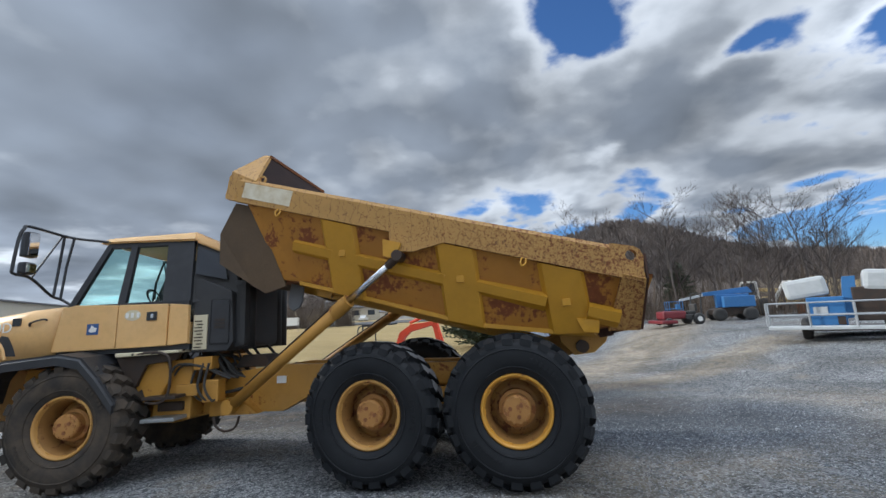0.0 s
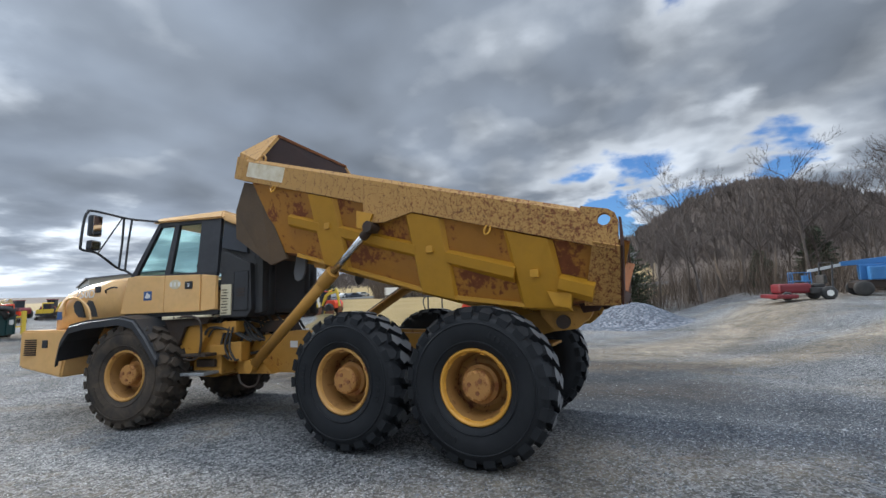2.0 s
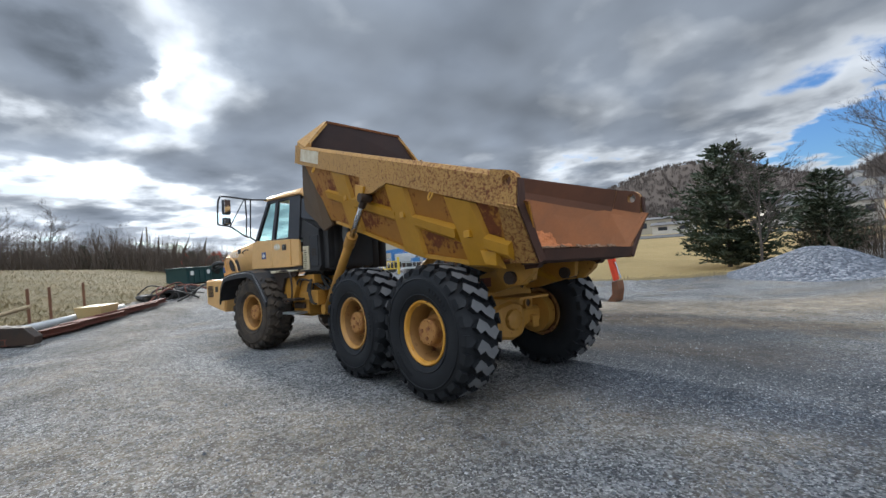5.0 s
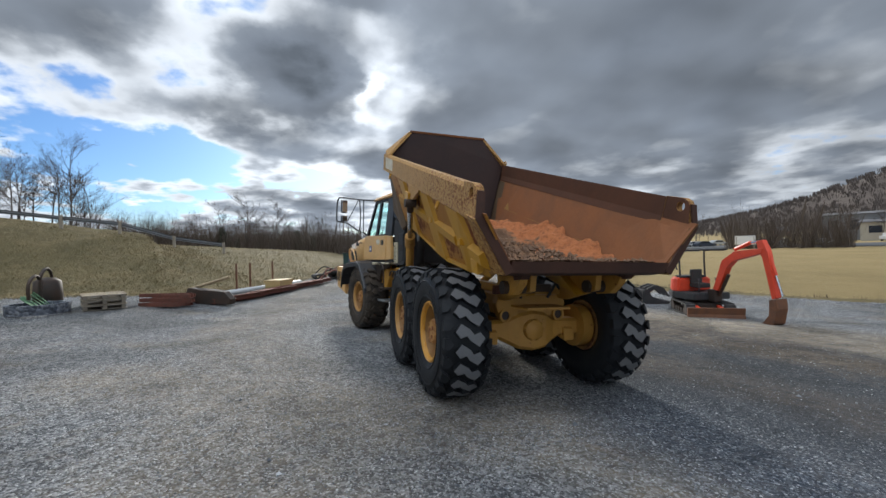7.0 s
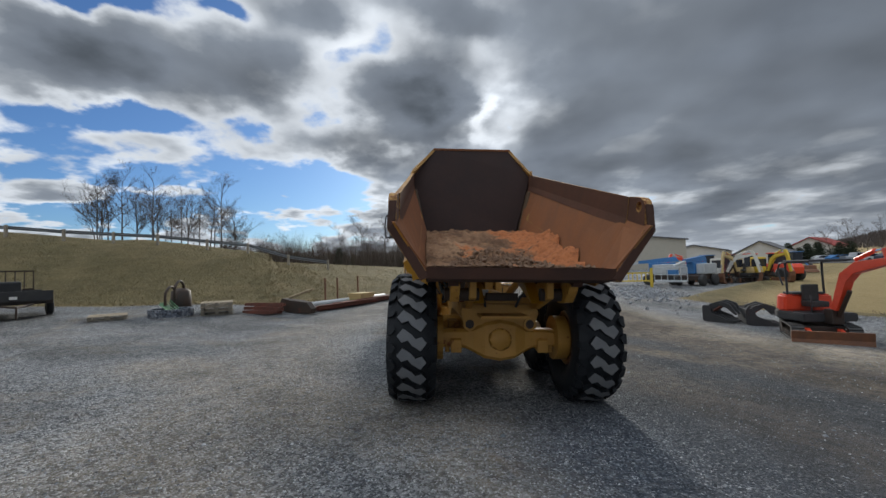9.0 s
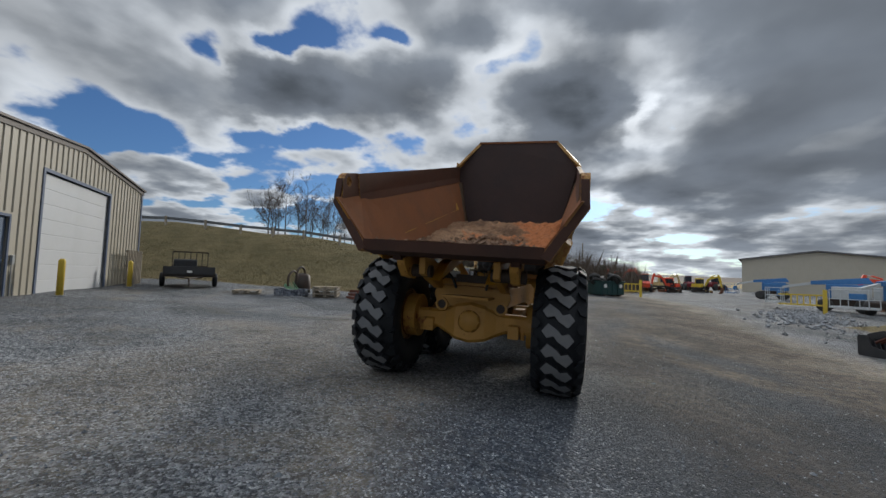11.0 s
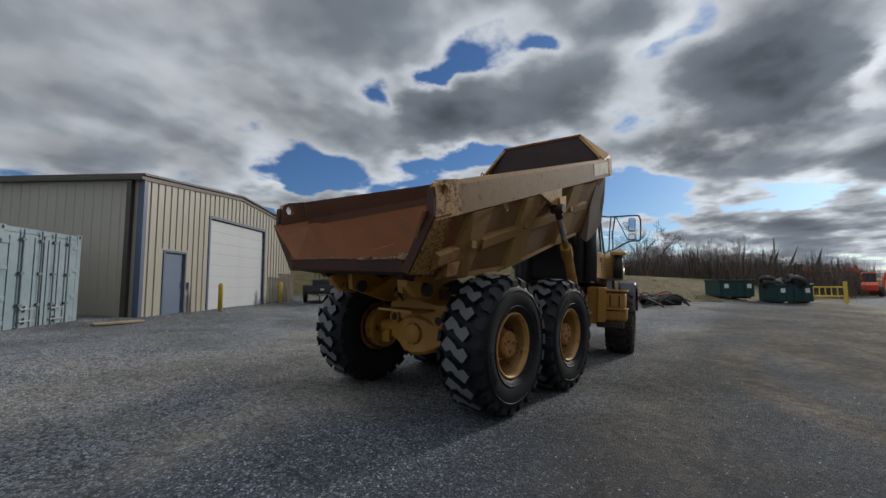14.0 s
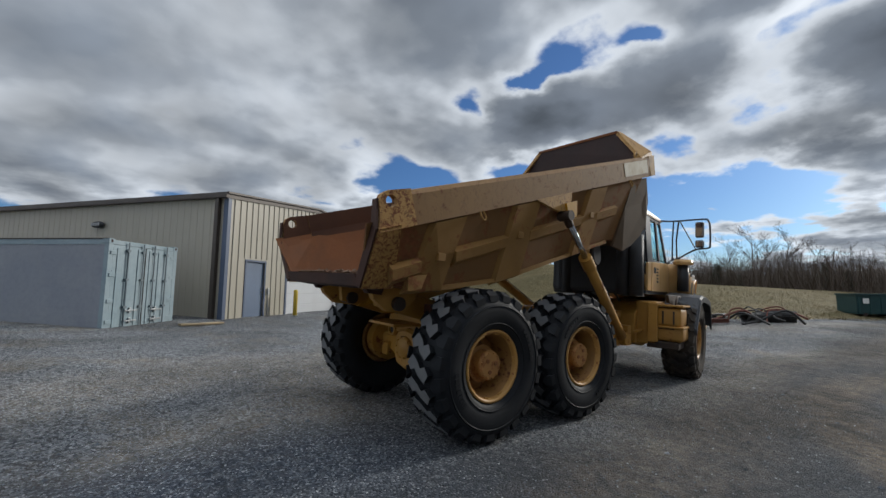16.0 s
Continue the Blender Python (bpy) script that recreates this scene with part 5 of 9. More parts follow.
mid_l = make_wheel("wheel", "tyre", "lug")
mid_l.matrix_local = Matrix.Translation((-1.67, -TRACK, 0.80)) @ Matrix.Rotation(1.2, 4, "Y")
half_turn = Matrix.Rotation(math.pi, 4, "Z")
mid_r = copy_thing(mid_l, Matrix.Translation((-1.67, TRACK, 0.80)) @ half_turn @ Matrix.Rotation(2.0, 4, "Y"))
worn_rear = make_wheel("wheel", "tyre", "lug_worn")
worn_rear.matrix_local = Matrix.Translation((0, TRACK, 0.80)) @ half_turn @ Matrix.Rotation(0.8, 4, "Y")
front_l = make_wheel("wheel", "tyre_muddy", "tyre_muddy")
front_l.matrix_local = ART @ Matrix.Translation((-1.30, -1.10, 0.78)) @ Matrix.Rotation(0.5, 4, "Y")
front_r = copy_thing(front_l, ART @ Matrix.Translation((-1.30, 1.10, 0.78)) @ half_turn @ Matrix.Rotation(0.5, 4, "Y"))
for wheel in (left_new, mid_l, mid_r, worn_rear, front_l, front_r):
    for key in ("label", "category", "group"):
        if key in wheel:
            del wheel[key]


# -- rear chassis --
def make_chassis():
    ch = new("rear_chassis")
    ch.parent = truck
    for sgn in (-1, 1):
        bm = bmesh.new()
        extrude(bm, [(-4.30, 0.72), (-4.30, 1.02), (-4.15, 1.28), (-3.3, 1.36), (-2.2, 1.32), (0.04, 1.25), (0.06, 1.12), (0.04, 1.0), (-2.2, 1.02), (-2.75, 0.98), (-3.3, 0.72)], sgn * 0.30, sgn * 0.46, 0.01)
        part("frame_rail", bm, "frame_yellow", ch)
        bm = bmesh.new()
        extrude(bm, [(-4.36, 0.70), (-4.36, 1.06), (-4.22, 1.06), (-4.22, 0.94), (-3.86, 0.92), (-3.6, 0.72)], sgn * 0.46, sgn * 0.62, 0.008)
        part("hoist_foot", bm, "frame_yellow", ch)
        # hoist cylinder
        lo, hi = Vector((-3.99, sgn * 0.66, 0.83)), Vector((-1.243, sgn * 1.335, 2.597))
        d = (hi - lo)
        bm = bmesh.new()
        tube(bm, lo + d * 0.03, lo + d * 0.70, 0.075, 20)
        cyl = part("hoist_cylinder", bm, "frame_yellow", ch, "yellow hydraulic hoist cylinder", True)
        bm = bmesh.new()
        tube(bm, lo + d * 0.655, lo + d * 0.715, 0.092, 20)
        tube(bm, lo + d * 0.715, lo + d * 0.735, 0.09, 20)
        part("gland", bm, "frame_yellow", cyl)
        bm = bmesh.new()
        tube(bm, lo + d * 0.72, lo + d * 0.955, 0.045, 18)
        part("rod", bm, "chrome", cyl, "bright chromed rod", True)
        bm = bmesh.new()
        tube(bm, lo + d * 0.945, hi, 0.055, 14)
        tube(bm, hi + Vector((0, -0.09, 0)), hi + Vector((0, 0.09, 0)), 0.066, 18)
        part("rod_eye", bm, "steel_dark", cyl)
        bm = bmesh.new()
        tube(bm, lo + Vector((0, -0.09, 0)), lo + Vector((0, 0.09, 0)), 0.10, 18)
        tube(bm, lo, lo + d * 0.04, 0.075, 14)
        part("base_eye", bm, "frame_yellow", cyl)
        bm = bmesh.new()
        off = Vector((0.02, sgn * 0.02, 0.12))
        pipe(bm, [lo + d * 0.10 + off * 0.9, lo + d * 0.64 + off, lo + d * 0.67 + off * 0.6], 0.015, 6)
        part("hydraulic_line", bm, "steel_dark", cyl)
        # walking beam between the rear axles
        bm = bmesh.new()
        extrude(bm, [(-1.85, 0.62), (-1.85, 0.78), (-1.35, 0.98), (-0.30, 0.98), (0.18, 0.78), (0.18, 0.62), (-0.3, 0.72), (-1.35, 0.72)], sgn * 0.50, sgn * 0.64, 0.01)
        part("walking_beam", bm, "frame_yellow", ch)
        bm = bmesh.new()
        tube(bm, (-0.835, sgn * 0.44, 0.86), (-0.835, sgn * 0.70, 0.86), 0.16, 20)
        part("beam_pivot", bm, "frame_yellow", ch)
    # cross members
    for x, z0, z1, name in ((-4.12, 0.74, 1.24, "front_bulkhead"), (-2.7, 1.04, 1.28, "cross_member"), (-0.84, 0.95, 1.22, "cross_member")):
        bm = bmesh.new()
        box(bm, x - 0.10, x + 0.10, -0.30, 0.30, z0, z1, 0.012)
        part(name, bm, "frame_yellow", ch)
    bm = bmesh.new()
    box(bm, -4.0, 0.6, -0.30, 0.30, 1.10, 1.13)
    part("deck_plate", bm, "frame_yellow", ch)
    # axles
    for x in (0.0, -1.67):
        bm = bmesh.new()
        rings = []
        for y, hx, up_z, dn_z in ((-0.95, 0.12, 0.11, 0.11), (-0.45, 0.13, 0.12, 0.13), (-0.34, 0.15, 0.14, 0.18), (-0.20, 0.21, 0.21, 0.25), (0.0, 0.23, 0.25, 0.28), (0.20, 0.21, 0.21, 0.25), (0.34, 0.15, 0.14, 0.18), (0.45, 0.13, 0.12, 0.13), (0.95, 0.12, 0.11, 0.11)):
            c = 0.04
            rings.append([(x - hx, y, 0.80 - dn_z + c), (x - hx + c, y, 0.80 - dn_z), (x + hx - c, y, 0.80 - dn_z), (x + hx, y, 0.80 - dn_z + c), (x + hx, y, 0.80 + up_z - c), (x + hx - c, y, 0.80 + up_z), (x - hx + c, y, 0.80 + up_z), (x - hx, y, 0.80 + up_z - c)])
        loft(bm, rings)
        axle = part("axle", bm, "frame_yellow", ch)
        bm = bmesh.new()
        t = bmesh.new()
        bmesh.ops.create_uvsphere(t, u_segments=24, v_segments=14, radius=1)
        merge(bm, t, Matrix.Translation((x + 0.02, 0, 0.80)) @ Matrix.Diagonal((0.25, 0.22, 0.22, 1)))
        tube(bm, (x + 0.20, 0, 0.80), (x + 0.27, 0, 0.80), 0.16, 20, 0.12)
        dif = part("differential", bm, "frame_yellow", axle, smooth=True)
        for k in range(10):
            bm = bmesh.new()
            a = 2 * math.pi * k / 10
            tube(bm, (x + 0.22, 0.135 * math.cos(a), 0.80 + 0.135 * math.sin(a)), (x + 0.275, 0.135 * math.cos(a), 0.80 + 0.135 * math.sin(a)), 0.012, 6)
            part("cover_bolt", bm, "frame_yellow", axle)
        for sgn in (-1, 1):
            bm = bmesh.new()
            tube(bm, (x, sgn * 0.74, 0.80), (x, sgn * 0.90, 0.80), 0.29, 32)
            part("brake_housing", bm, "frame_yellow", axle)
            bm = bmesh.new()
            tube(bm, (x + 0.10, sgn * 0.68, 0.72), (x + 0.10, sgn * 0.68, 0.62), 0.03, 10)
            part("link_bolt", bm, "frame_yellow", axle)
    # rear end: cast bracket with two eyes, lamp bar
    bm = bmesh.new()
    t = bmesh.new()
    out = [(-0.47, 1.25), (0.47, 1.25), (0.52, 1.14), (0.46, 0.97), (0.38, 0.91), (0.28, 0.99), (-0.28, 0.99), (-0.38, 0.91), (-0.46, 0.97), (-0.52, 1.14)]
    prism(t, [(0.02, y, z) for y, z in out], [(0.17, y, z) for y, z in out])
    bmesh.ops.bevel(t, geom=list(t.edges), offset=0.012, segments=2, affect="EDGES")
    merge(bm, t)
    rear = part("tail_casting", bm, "frame_yellow", ch)
    for sgn in (-1, 1):
        bm = bmesh.new()
        lathe(bm, [(0.058, -0.03), (0.085, -0.03), (0.085, 0.03), (0.058, 0.03)], 22, True)
        bmesh.ops.transform(bm, matrix=Matrix.Translation((0.17, sgn * 0.395, 0.99)) @ Matrix.Rotation(math.pi / 2, 4, "Z"), verts=bm.verts)
        part("tow_eye", bm, "frame_yellow", rear)
        bm = bmesh.new()
        tube(bm, (0.150, sgn * 0.395, 0.99), (0.176, sgn * 0.395, 0.99), 0.058, 20)
        part("eye_shadow", bm, "steel_dark", rear)
        bm = bmesh.new()
        extrude(bm, [(0.10, 1.20), (0.34, 1.20), (0.95, 1.36), (0.98, 1.55), (0.80, 1.60), (0.10, 1.42)], sgn * 0.40, sgn * 0.48, 0.01)
        part("pivot_arm", bm, "frame_yellow", ch)
        bm = bmesh.new()
        tube(bm, (0.82, sgn * 0.36, 1.40), (0.82, sgn * 0.76, 1.40), 0.075, 18)
        part("pivot_pin", bm, "steel_dark", ch)
        bm = bmesh.new()
        pipe(bm, arc([(0.24, sgn * 0.20, 1.22), (0.30, sgn * 0.24, 1.34), (0.24, sgn * 0.33, 1.40), (0.20, sgn * 0.42, 1.30)], 4), 0.018, 6)
        part("hose", bm, "rubber", ch)
        bm = bmesh.new()
        box(bm, 0.22, 0.30, sgn * 0.47, sgn * 0.60, 1.28, 1.39, 0.01)
        part("tail_lamp", bm, "iron_rust", ch, "small red tail lamp")
    bm = bmesh.new()
    box(bm, 0.12, 0.22, -0.42, 0.42, 1.26, 1.34, 0.008)
    part("lamp_bar", bm, "frame_yellow", ch)
    bm = bmesh.new()
    box(bm, 0.222, 0.30, -0.20, 0.22, 1.30, 1.40, 0.012)
    part("valve_block", bm, "steel_dark", ch)
    bm = bmesh.new()
    box(bm, 0.23, 0.25, -0.30, -0.16, 1.36, 1.44, 0.004)
    part("number_plate", bm, "decal_white", ch, "small pale plate")
    bm = bmesh.new()
    tube(bm, (0.1, 0, 0.86), (-4.3, 0, 0.90), 0.06, 14)
    part("drive_shaft", bm, "steel_dark", ch)
    # tubes, hoses and boxes behind the joint
    bm = bmesh.new()
    extrude(bm, [(-4.12, 1.34), (-3.98, 1.52), (-3.62, 1.52), (-3.50, 1.34)], -0.44, -0.10, 0.015)
    part("valve_cover", bm, "steel_dark", ch)
    for k, (y, up) in enumerate(((-0.40, 0.30), (-0.34, 0.24), (-0.22, 0.34), (0.2, 0.3))):
        bm = bmesh.new()
        pipe(bm, arc([(-4.75, y * 0.8, 1.50), (-4.45, y, 1.45 + up * 0.7), (-4.1, y, 1.40 + up), (-3.75, y, 1.36)], 5), 0.022, 7)
        part("hose", bm, "rubber", ch)
    bm = bmesh.new()
    pipe(bm, arc([(-4.30, -0.50, 1.40), (-4.42, -0.56, 1.15), (-4.20, -0.58, 1.02), (-3.9, -0.52, 1.06)], 5), 0.024, 7)
    part("hose", bm, "rubber", ch)
    bm = bmesh.new()
    box(bm, -3.4, -3.25, -0.465, -0.47, 1.10, 1.20)
    part("warning_sticker", bm, "decal_white", ch)


make_chassis()


# -- front unit, turned a little at the joint --
def make_front():
    f = new("front_unit")
    f.parent = truck
    f.matrix_local = ART
    W = 1.05
    # lower cab and door panels
    for sgn in (-1, 1):
        bm = bmesh.new()
        extrude(bm, [(-1.83, 1.72), (-1.72, 2.32), (-1.55, 2.35), (-0.96, 2.32), (-0.96, 1.72)], sgn * (W - 0.05), sgn * W, 0.012)
        part("cab_panel", bm, "cab_yellow", f, "faded yellow cab side panel")
        bm = bmesh.new()
        extrude(bm, [(-0.945, 1.72), (-0.945, 2.32), (-0.26, 2.30), (-0.26, 1.72)], sgn * (W - 0.05), sgn * (W + 0.004), 0.012)
        d = part("door_panel", bm, "cab_yellow", f)
        bm = bmesh.new()
        extrude(bm, [(-0.245, 1.72), (-0.245, 2.30), (0.02, 2.27), (0.03, 1.74)], sgn * (W - 0.07), sgn * (W - 0.005), 0.014)
        part("cab_panel", bm, "cab_yellow", f)
        bm = bmesh.new()
        box(bm, -0.54, -0.40, sgn * (W + 0.003), sgn * (W + 0.022), 2.08, 2.20, 0.008)
        part("door_handle", bm, "black_plastic", f, "black recessed door handle")
        bm = bmesh.new()
        box(bm, -0.48, -0.44, sgn * (W + 0.02), sgn * (W + 0.03), 2.11, 2.17, 0.004)
        part("door_handle", bm, "chrome", f)
    bm = bmesh.new()
    tube(bm, (-0.74, -W - 0.002, 2.165), (-0.74, -W - 0.010, 2.165), 0.075, 28)
    bmesh.ops.scale(bm, vec=(1.5, 1, 1), space=Matrix.Translation((0.74, 0, 0)), verts=bm.verts)
    part("round_decal", bm, "decal_pale", f, "pale oval safety decal")
    for x0 in (-0.83, -0.76, -0.68):
        bm = bmesh.new()
        box(bm, x0, x0 + 0.035, -W - 0.014, -W - 0.009, 2.13, 2.20)
        part("decal_bar", bm, "decal_white", f)
    # square maker's plate: plain shapes only
    bm = bmesh.new()
    box(bm, -1.36, -1.20, -W - 0.007, -W + 0.01, 1.93, 2.08, 0.006)
    part("badge", bm, "decal_blue", f, "small square blue badge")
    bm = bmesh.new()
    extrude(bm, [(-1.33, 1.98), (-1.29, 1.96), (-1.23, 1.97), (-1.22, 2.02), (-1.26, 2.03), (-1.29, 2.06), (-1.31, 2.02)], -W - 0.011, -W - 0.006)
    part("badge_shape", bm, "decal_white", f)
    # cab frame: pillars, roof, glass
    zb, zt = 2.33, 3.24
    yb, yt = W - 0.02, W - 0.13
    for sgn in (-1, 1):
        def pillar(x0b, x1b, x0t, x1t, mat="black_plastic", z0=zb, z1=zt):
            bm = bmesh.new()
            prism(bm, [(x0b, sgn * (yb - 0.06), z0), (x1b, sgn * (yb - 0.06), z0), (x1b, sgn * yb, z0), (x0b, sgn * yb, z0)], [(x0t, sgn * (yt - 0.06), z1), (x1t, sgn * (yt - 0.06), z1), (x1t, sgn * yt, z1), (x0t, sgn * yt, z1)])
            part("pillar", bm, mat, f)
        pillar(-1.68, -1.58, -1.28, -1.20)
        pillar(-0.99, -0.88, -0.93, -0.84)
        pillar(-0.36, -0.20, -0.40, -0.22)
        pillar(-0.20, 0.03, -0.22, -0.02)
        for z0, z1, x0, x1 in ((2.27, 2.345, -1.66, 0.02), (3.17, 3.26, -1.26, -0.02)):
            bm = bmesh.new()
            y = yb if z0 < 3 else yt
            box(bm, x0, x1, min(sgn * y, sgn * (y - 0.07)), max(sgn * y, sgn * (y - 0.07)), z0, z1, 0.01)
            part("window_rail", bm, "black_plastic", f)
        bm = bmesh.new()
        y0, y1 = sgn * (yb - 0.03), sgn * (yt - 0.03)
        prism(bm, [(-1.60, y0, 2.34), (-0.98, y0, 2.34), (-0.92, y1, 3.18), (-1.22, y1, 3.18)], [(-1.60, y0 - sgn * 0.008, 2.34), (-0.98, y0 - sgn * 0.008, 2.34), (-0.92, y1 - sgn * 0.008, 3.18), (-1.22, y1 - sgn * 0.008, 3.18)])
        pane = part("pane", bm, "glass", f, "green-tinted side window")
        pane.visible_shadow = False
        bm = bmesh.new()
        prism(bm, [(-0.89, y0, 2.34), (-0.35, y0, 2.34), (-0.39, y1, 3.18), (-0.85, y1, 3.18)], [(-0.89, y0 - sgn * 0.008, 2.34), (-0.35, y0 - sgn * 0.008, 2.34), (-0.39, y1 - sgn * 0.008, 3.18), (-0.85, y1 - sgn * 0.008, 3.18)])
        pane = part("pane", bm, "glass", f)
        pane.visible_shadow = False
        # raked rear quarter with a slanting window
        bm = bmesh.new()
        prism(bm, [(0.03, sgn * (yb - 0.05), 2.30), (0.62, sgn * (yb - 0.16), 2.42), (0.48, sgn * (yt - 0.16), 3.00), (0.0, sgn * (yt - 0.05), 3.22)], [(0.03, sgn * (yb - 0.09), 2.30), (0.62, sgn * (yb - 0.20), 2.42), (0.48, sgn * (yt - 0.20), 3.00), (0.0, sgn * (yt - 0.09), 3.22)])
        part("rear_quarter", bm, "black_panel", f)
        bm = bmesh.new()
        y = sgn * (yb - 0.075)
        prism(bm, [(0.06, y, 2.72), (0.06, y - sgn * 0.03, 3.12), (0.40, y - sgn * 0.10, 2.98), (0.48, y - sgn * 0.07, 2.62), (0.20, y - sgn * 0.01, 2.68)], [(0.06, y + sgn * 0.025, 2.72), (0.06, y - sgn * 0.005, 3.12), (0.40, y - sgn * 0.075, 2.98), (0.48, y - sgn * 0.045, 2.62), (0.20, y + sgn * 0.015, 2.68)])
        part("quarter_window", bm, "window_dark", f)
        # dark service box behind the cab
        bm = bmesh.new()
        extrude(bm, [(0.04, 1.60), (0.04, 2.62), (0.12, 2.66), (0.58, 2.44), (0.62, 1.72), (0.54, 1.60)], sgn * 0.52, sgn * (W - 0.09), 0.02)
        sb = part("service_box", bm, "black_panel", f, "black service box behind the cab")
        bm = bmesh.new()
        box(bm, 0.30, 0.56, min(sgn * (W - 0.094), sgn * (W - 0.075)), max(sgn * (W - 0.094), sgn * (W - 0.075)), 1.70, 2.32, 0.02)
        part("access_panel", bm, "black_plastic", f)
        bm = bmesh.new()
        for k in range(3):
            box(bm, 0.36, 0.50, min(sgn * (W - 0.08), sgn * (W - 0.068)), max(sgn * (W - 0.08), sgn * (W - 0.068)), 1.92 + k * 0.05, 1.95 + k * 0.05)
        part("vent_slots", bm, "steel_dark", f)
    bm = bmesh.new()
    box(bm, 0.07, 0.26, -W + 0.065, -W + 0.092, 1.64, 2.12, 0.006)
    tag = part("chart", bm, "decal_pale", f, "pale printed service chart")
    for k in range(9):
        bm = bmesh.new()
        box(bm, 0.09 + 0.03 * (k % 3 == 1), 0.19 + 0.02 * (k % 2), -W + 0.057, -W + 0.0655, 1.68 + k * 0.045, 1.665 + k * 0.045)
        part("chart_line", bm, "steel_dark", f)
    bm = bmesh.new()
    t = bmesh.new()
    prism(t, [(-1.40, -yt - 0.06, 3.25), (0.05, -yt - 0.06, 3.22), (0.05, yt + 0.06, 3.22), (-1.40, yt + 0.06, 3.25)], [(-1.30, -yt + 0.04, 3.345), (0.0, -yt + 0.04, 3.37), (0.0, yt - 0.04, 3.37), (-1.30, yt - 0.04, 3.345)])
    bmesh.ops.bevel(t, geom=list(t.edges), offset=0.03, segments=3, affect="EDGES")
    merge(bm, t)
    bm2 = bmesh.new()
    t = bmesh.new()
    prism(t, [(0.0, -yt - 0.02, 3.20), (0.46, -yt + 0.14, 2.99), (0.46, yt - 0.14, 2.99), (0.0, yt + 0.02, 3.20)], [(0.0, -yt + 0.02, 3.34), (0.48, -yt + 0.16, 3.08), (0.48, yt - 0.16, 3.08), (0.0, yt - 0.02, 3.34)])
    bmesh.ops.bevel(t, geom=list(t.edges), offset=0.02, segments=2, affect="EDGES")
    merge(bm2, t)
    part("cab_roof", bm, "cab_yellow", f, "faded tan cab roof")
    part("roof_slope", bm2, "cab_yellow", f)
    bm = bmesh.new()
    prism(bm, [(-1.62, -yb + 0.08, 2.36), (-1.62, yb - 0.08, 2.36), (-1.25, yt - 0.08, 3.2), (-1.25, -yt + 0.08, 3.2)], [(-1.612, -yb + 0.08, 2.36), (-1.612, yb - 0.08, 2.36), (-1.242, yt - 0.08, 3.2), (-1.242, -yt + 0.08, 3.2)])
    pane = part("windscreen", bm, "glass", f)
    pane.visible_shadow = False
    bm = bmesh.new()
    prism(bm, [(0.64, -0.86, 2.42), (0.64, 0.86, 2.42), (0.50, 0.78, 3.02), (0.50, -0.78, 3.02)], [(0.61, -0.86, 2.42), (0.61, 0.86, 2.42), (0.47, 0.78, 3.02), (0.47, -0.78, 3.02)])
    part("rear_wall", bm, "black_panel", f)
    bm = bmesh.new()
    box(bm, -1.8, 0.03, -W + 0.06, W - 0.06, 1.66, 1.73)
    part("cab_floor", bm, "black_plastic", f)
    # seat and wheel seen through the glass
    bm = bmesh.new()
    box(bm, -0.75, -0.25, -0.28, 0.28, 2.10, 2.28, 0.05)
    box(bm, -0.36, -0.22, -0.27, 0.27, 2.25, 2.88, 0.05)
    box(bm, -0.34, -0.24, -0.14, 0.14, 2.88, 3.06, 0.04)
    part("driver_seat", bm, "seat_black", f, smooth=False)
    bm = bmesh.new()
    lathe(bm, [(0.20, -0.014), (0.225, 0), (0.20, 0.014), (0.175, 0)], 28, True)
    bmesh.ops.transform(bm, matrix=Matrix.Translation((-1.12, 0, 2.48)) @ Matrix.Rotation(radians(60), 4, "Y") @ Matrix.Rotation(radians(90), 4, "X"), verts=bm.verts)
    tube(bm, (-1.12, 0, 2.48), (-1.35, 0, 2.2), 0.03)
    part("steering_wheel", bm, "black_plastic", f)
    bm = bmesh.new()
    box(bm, -1.60, -1.30, -0.8, 0.8, 2.10, 2.36, 0.05)
    part("dashboard", bm, "black_plastic", f)
    # far half of the cab drawn in to fit the camera's view of that side
    for ob in list(f.children):
        for v in ob.data.vertices:
            if v.co.y > 0:
                v.co.y *= 0.68
    # hood: rounded, sloping to the nose
    bm = bmesh.new()
    t = bmesh.new()
    stations = [(-1.83, 1.07, 1.70, 2.36), (-2.3, 1.06, 1.62, 2.33), (-2.8, 1.03, 1.56, 2.27), (-3.15, 0.99, 1.52, 2.19), (-3.36, 0.94, 1.50, 2.08), (-3.46, 0.86, 1.48, 1.86)]
    rings = []
    for x, y, z0, z1 in stations:
        c = 0.16
        loop = [(-y, z0), (-y, z1 - c * 1.4), (-y + c * 0.35, z1 - c * 0.45), (-y + c * 1.2, z1), (0, z1 + 0.03), (y - c * 1.2, z1), (y - c * 0.35, z1 - c * 0.45), (y, z1 - c * 1.4), (y, z0)]
        rings.append([t.verts.new((x, a, b)) for a, b in loop])
    for u, v in zip(rings, rings[1:]):
        for j in range(len(u) - 1):
            t.faces.new((u[j], u[j + 1], v[j + 1], v[j]))
        t.faces.new((u[-1], u[0], v[0], v[-1]))
    t.faces.new(rings[0][::-1])
    t.faces.new(rings[-1])
    merge(bm, t)
    hood = part("hood", bm, "cab_yellow", f, "rounded faded yellow engine hood", True)
    for sgn in (-1, 1):
        # two crescent air scoops
        for x0 in (-2.84, -2.56):
            bm = bmesh.new()
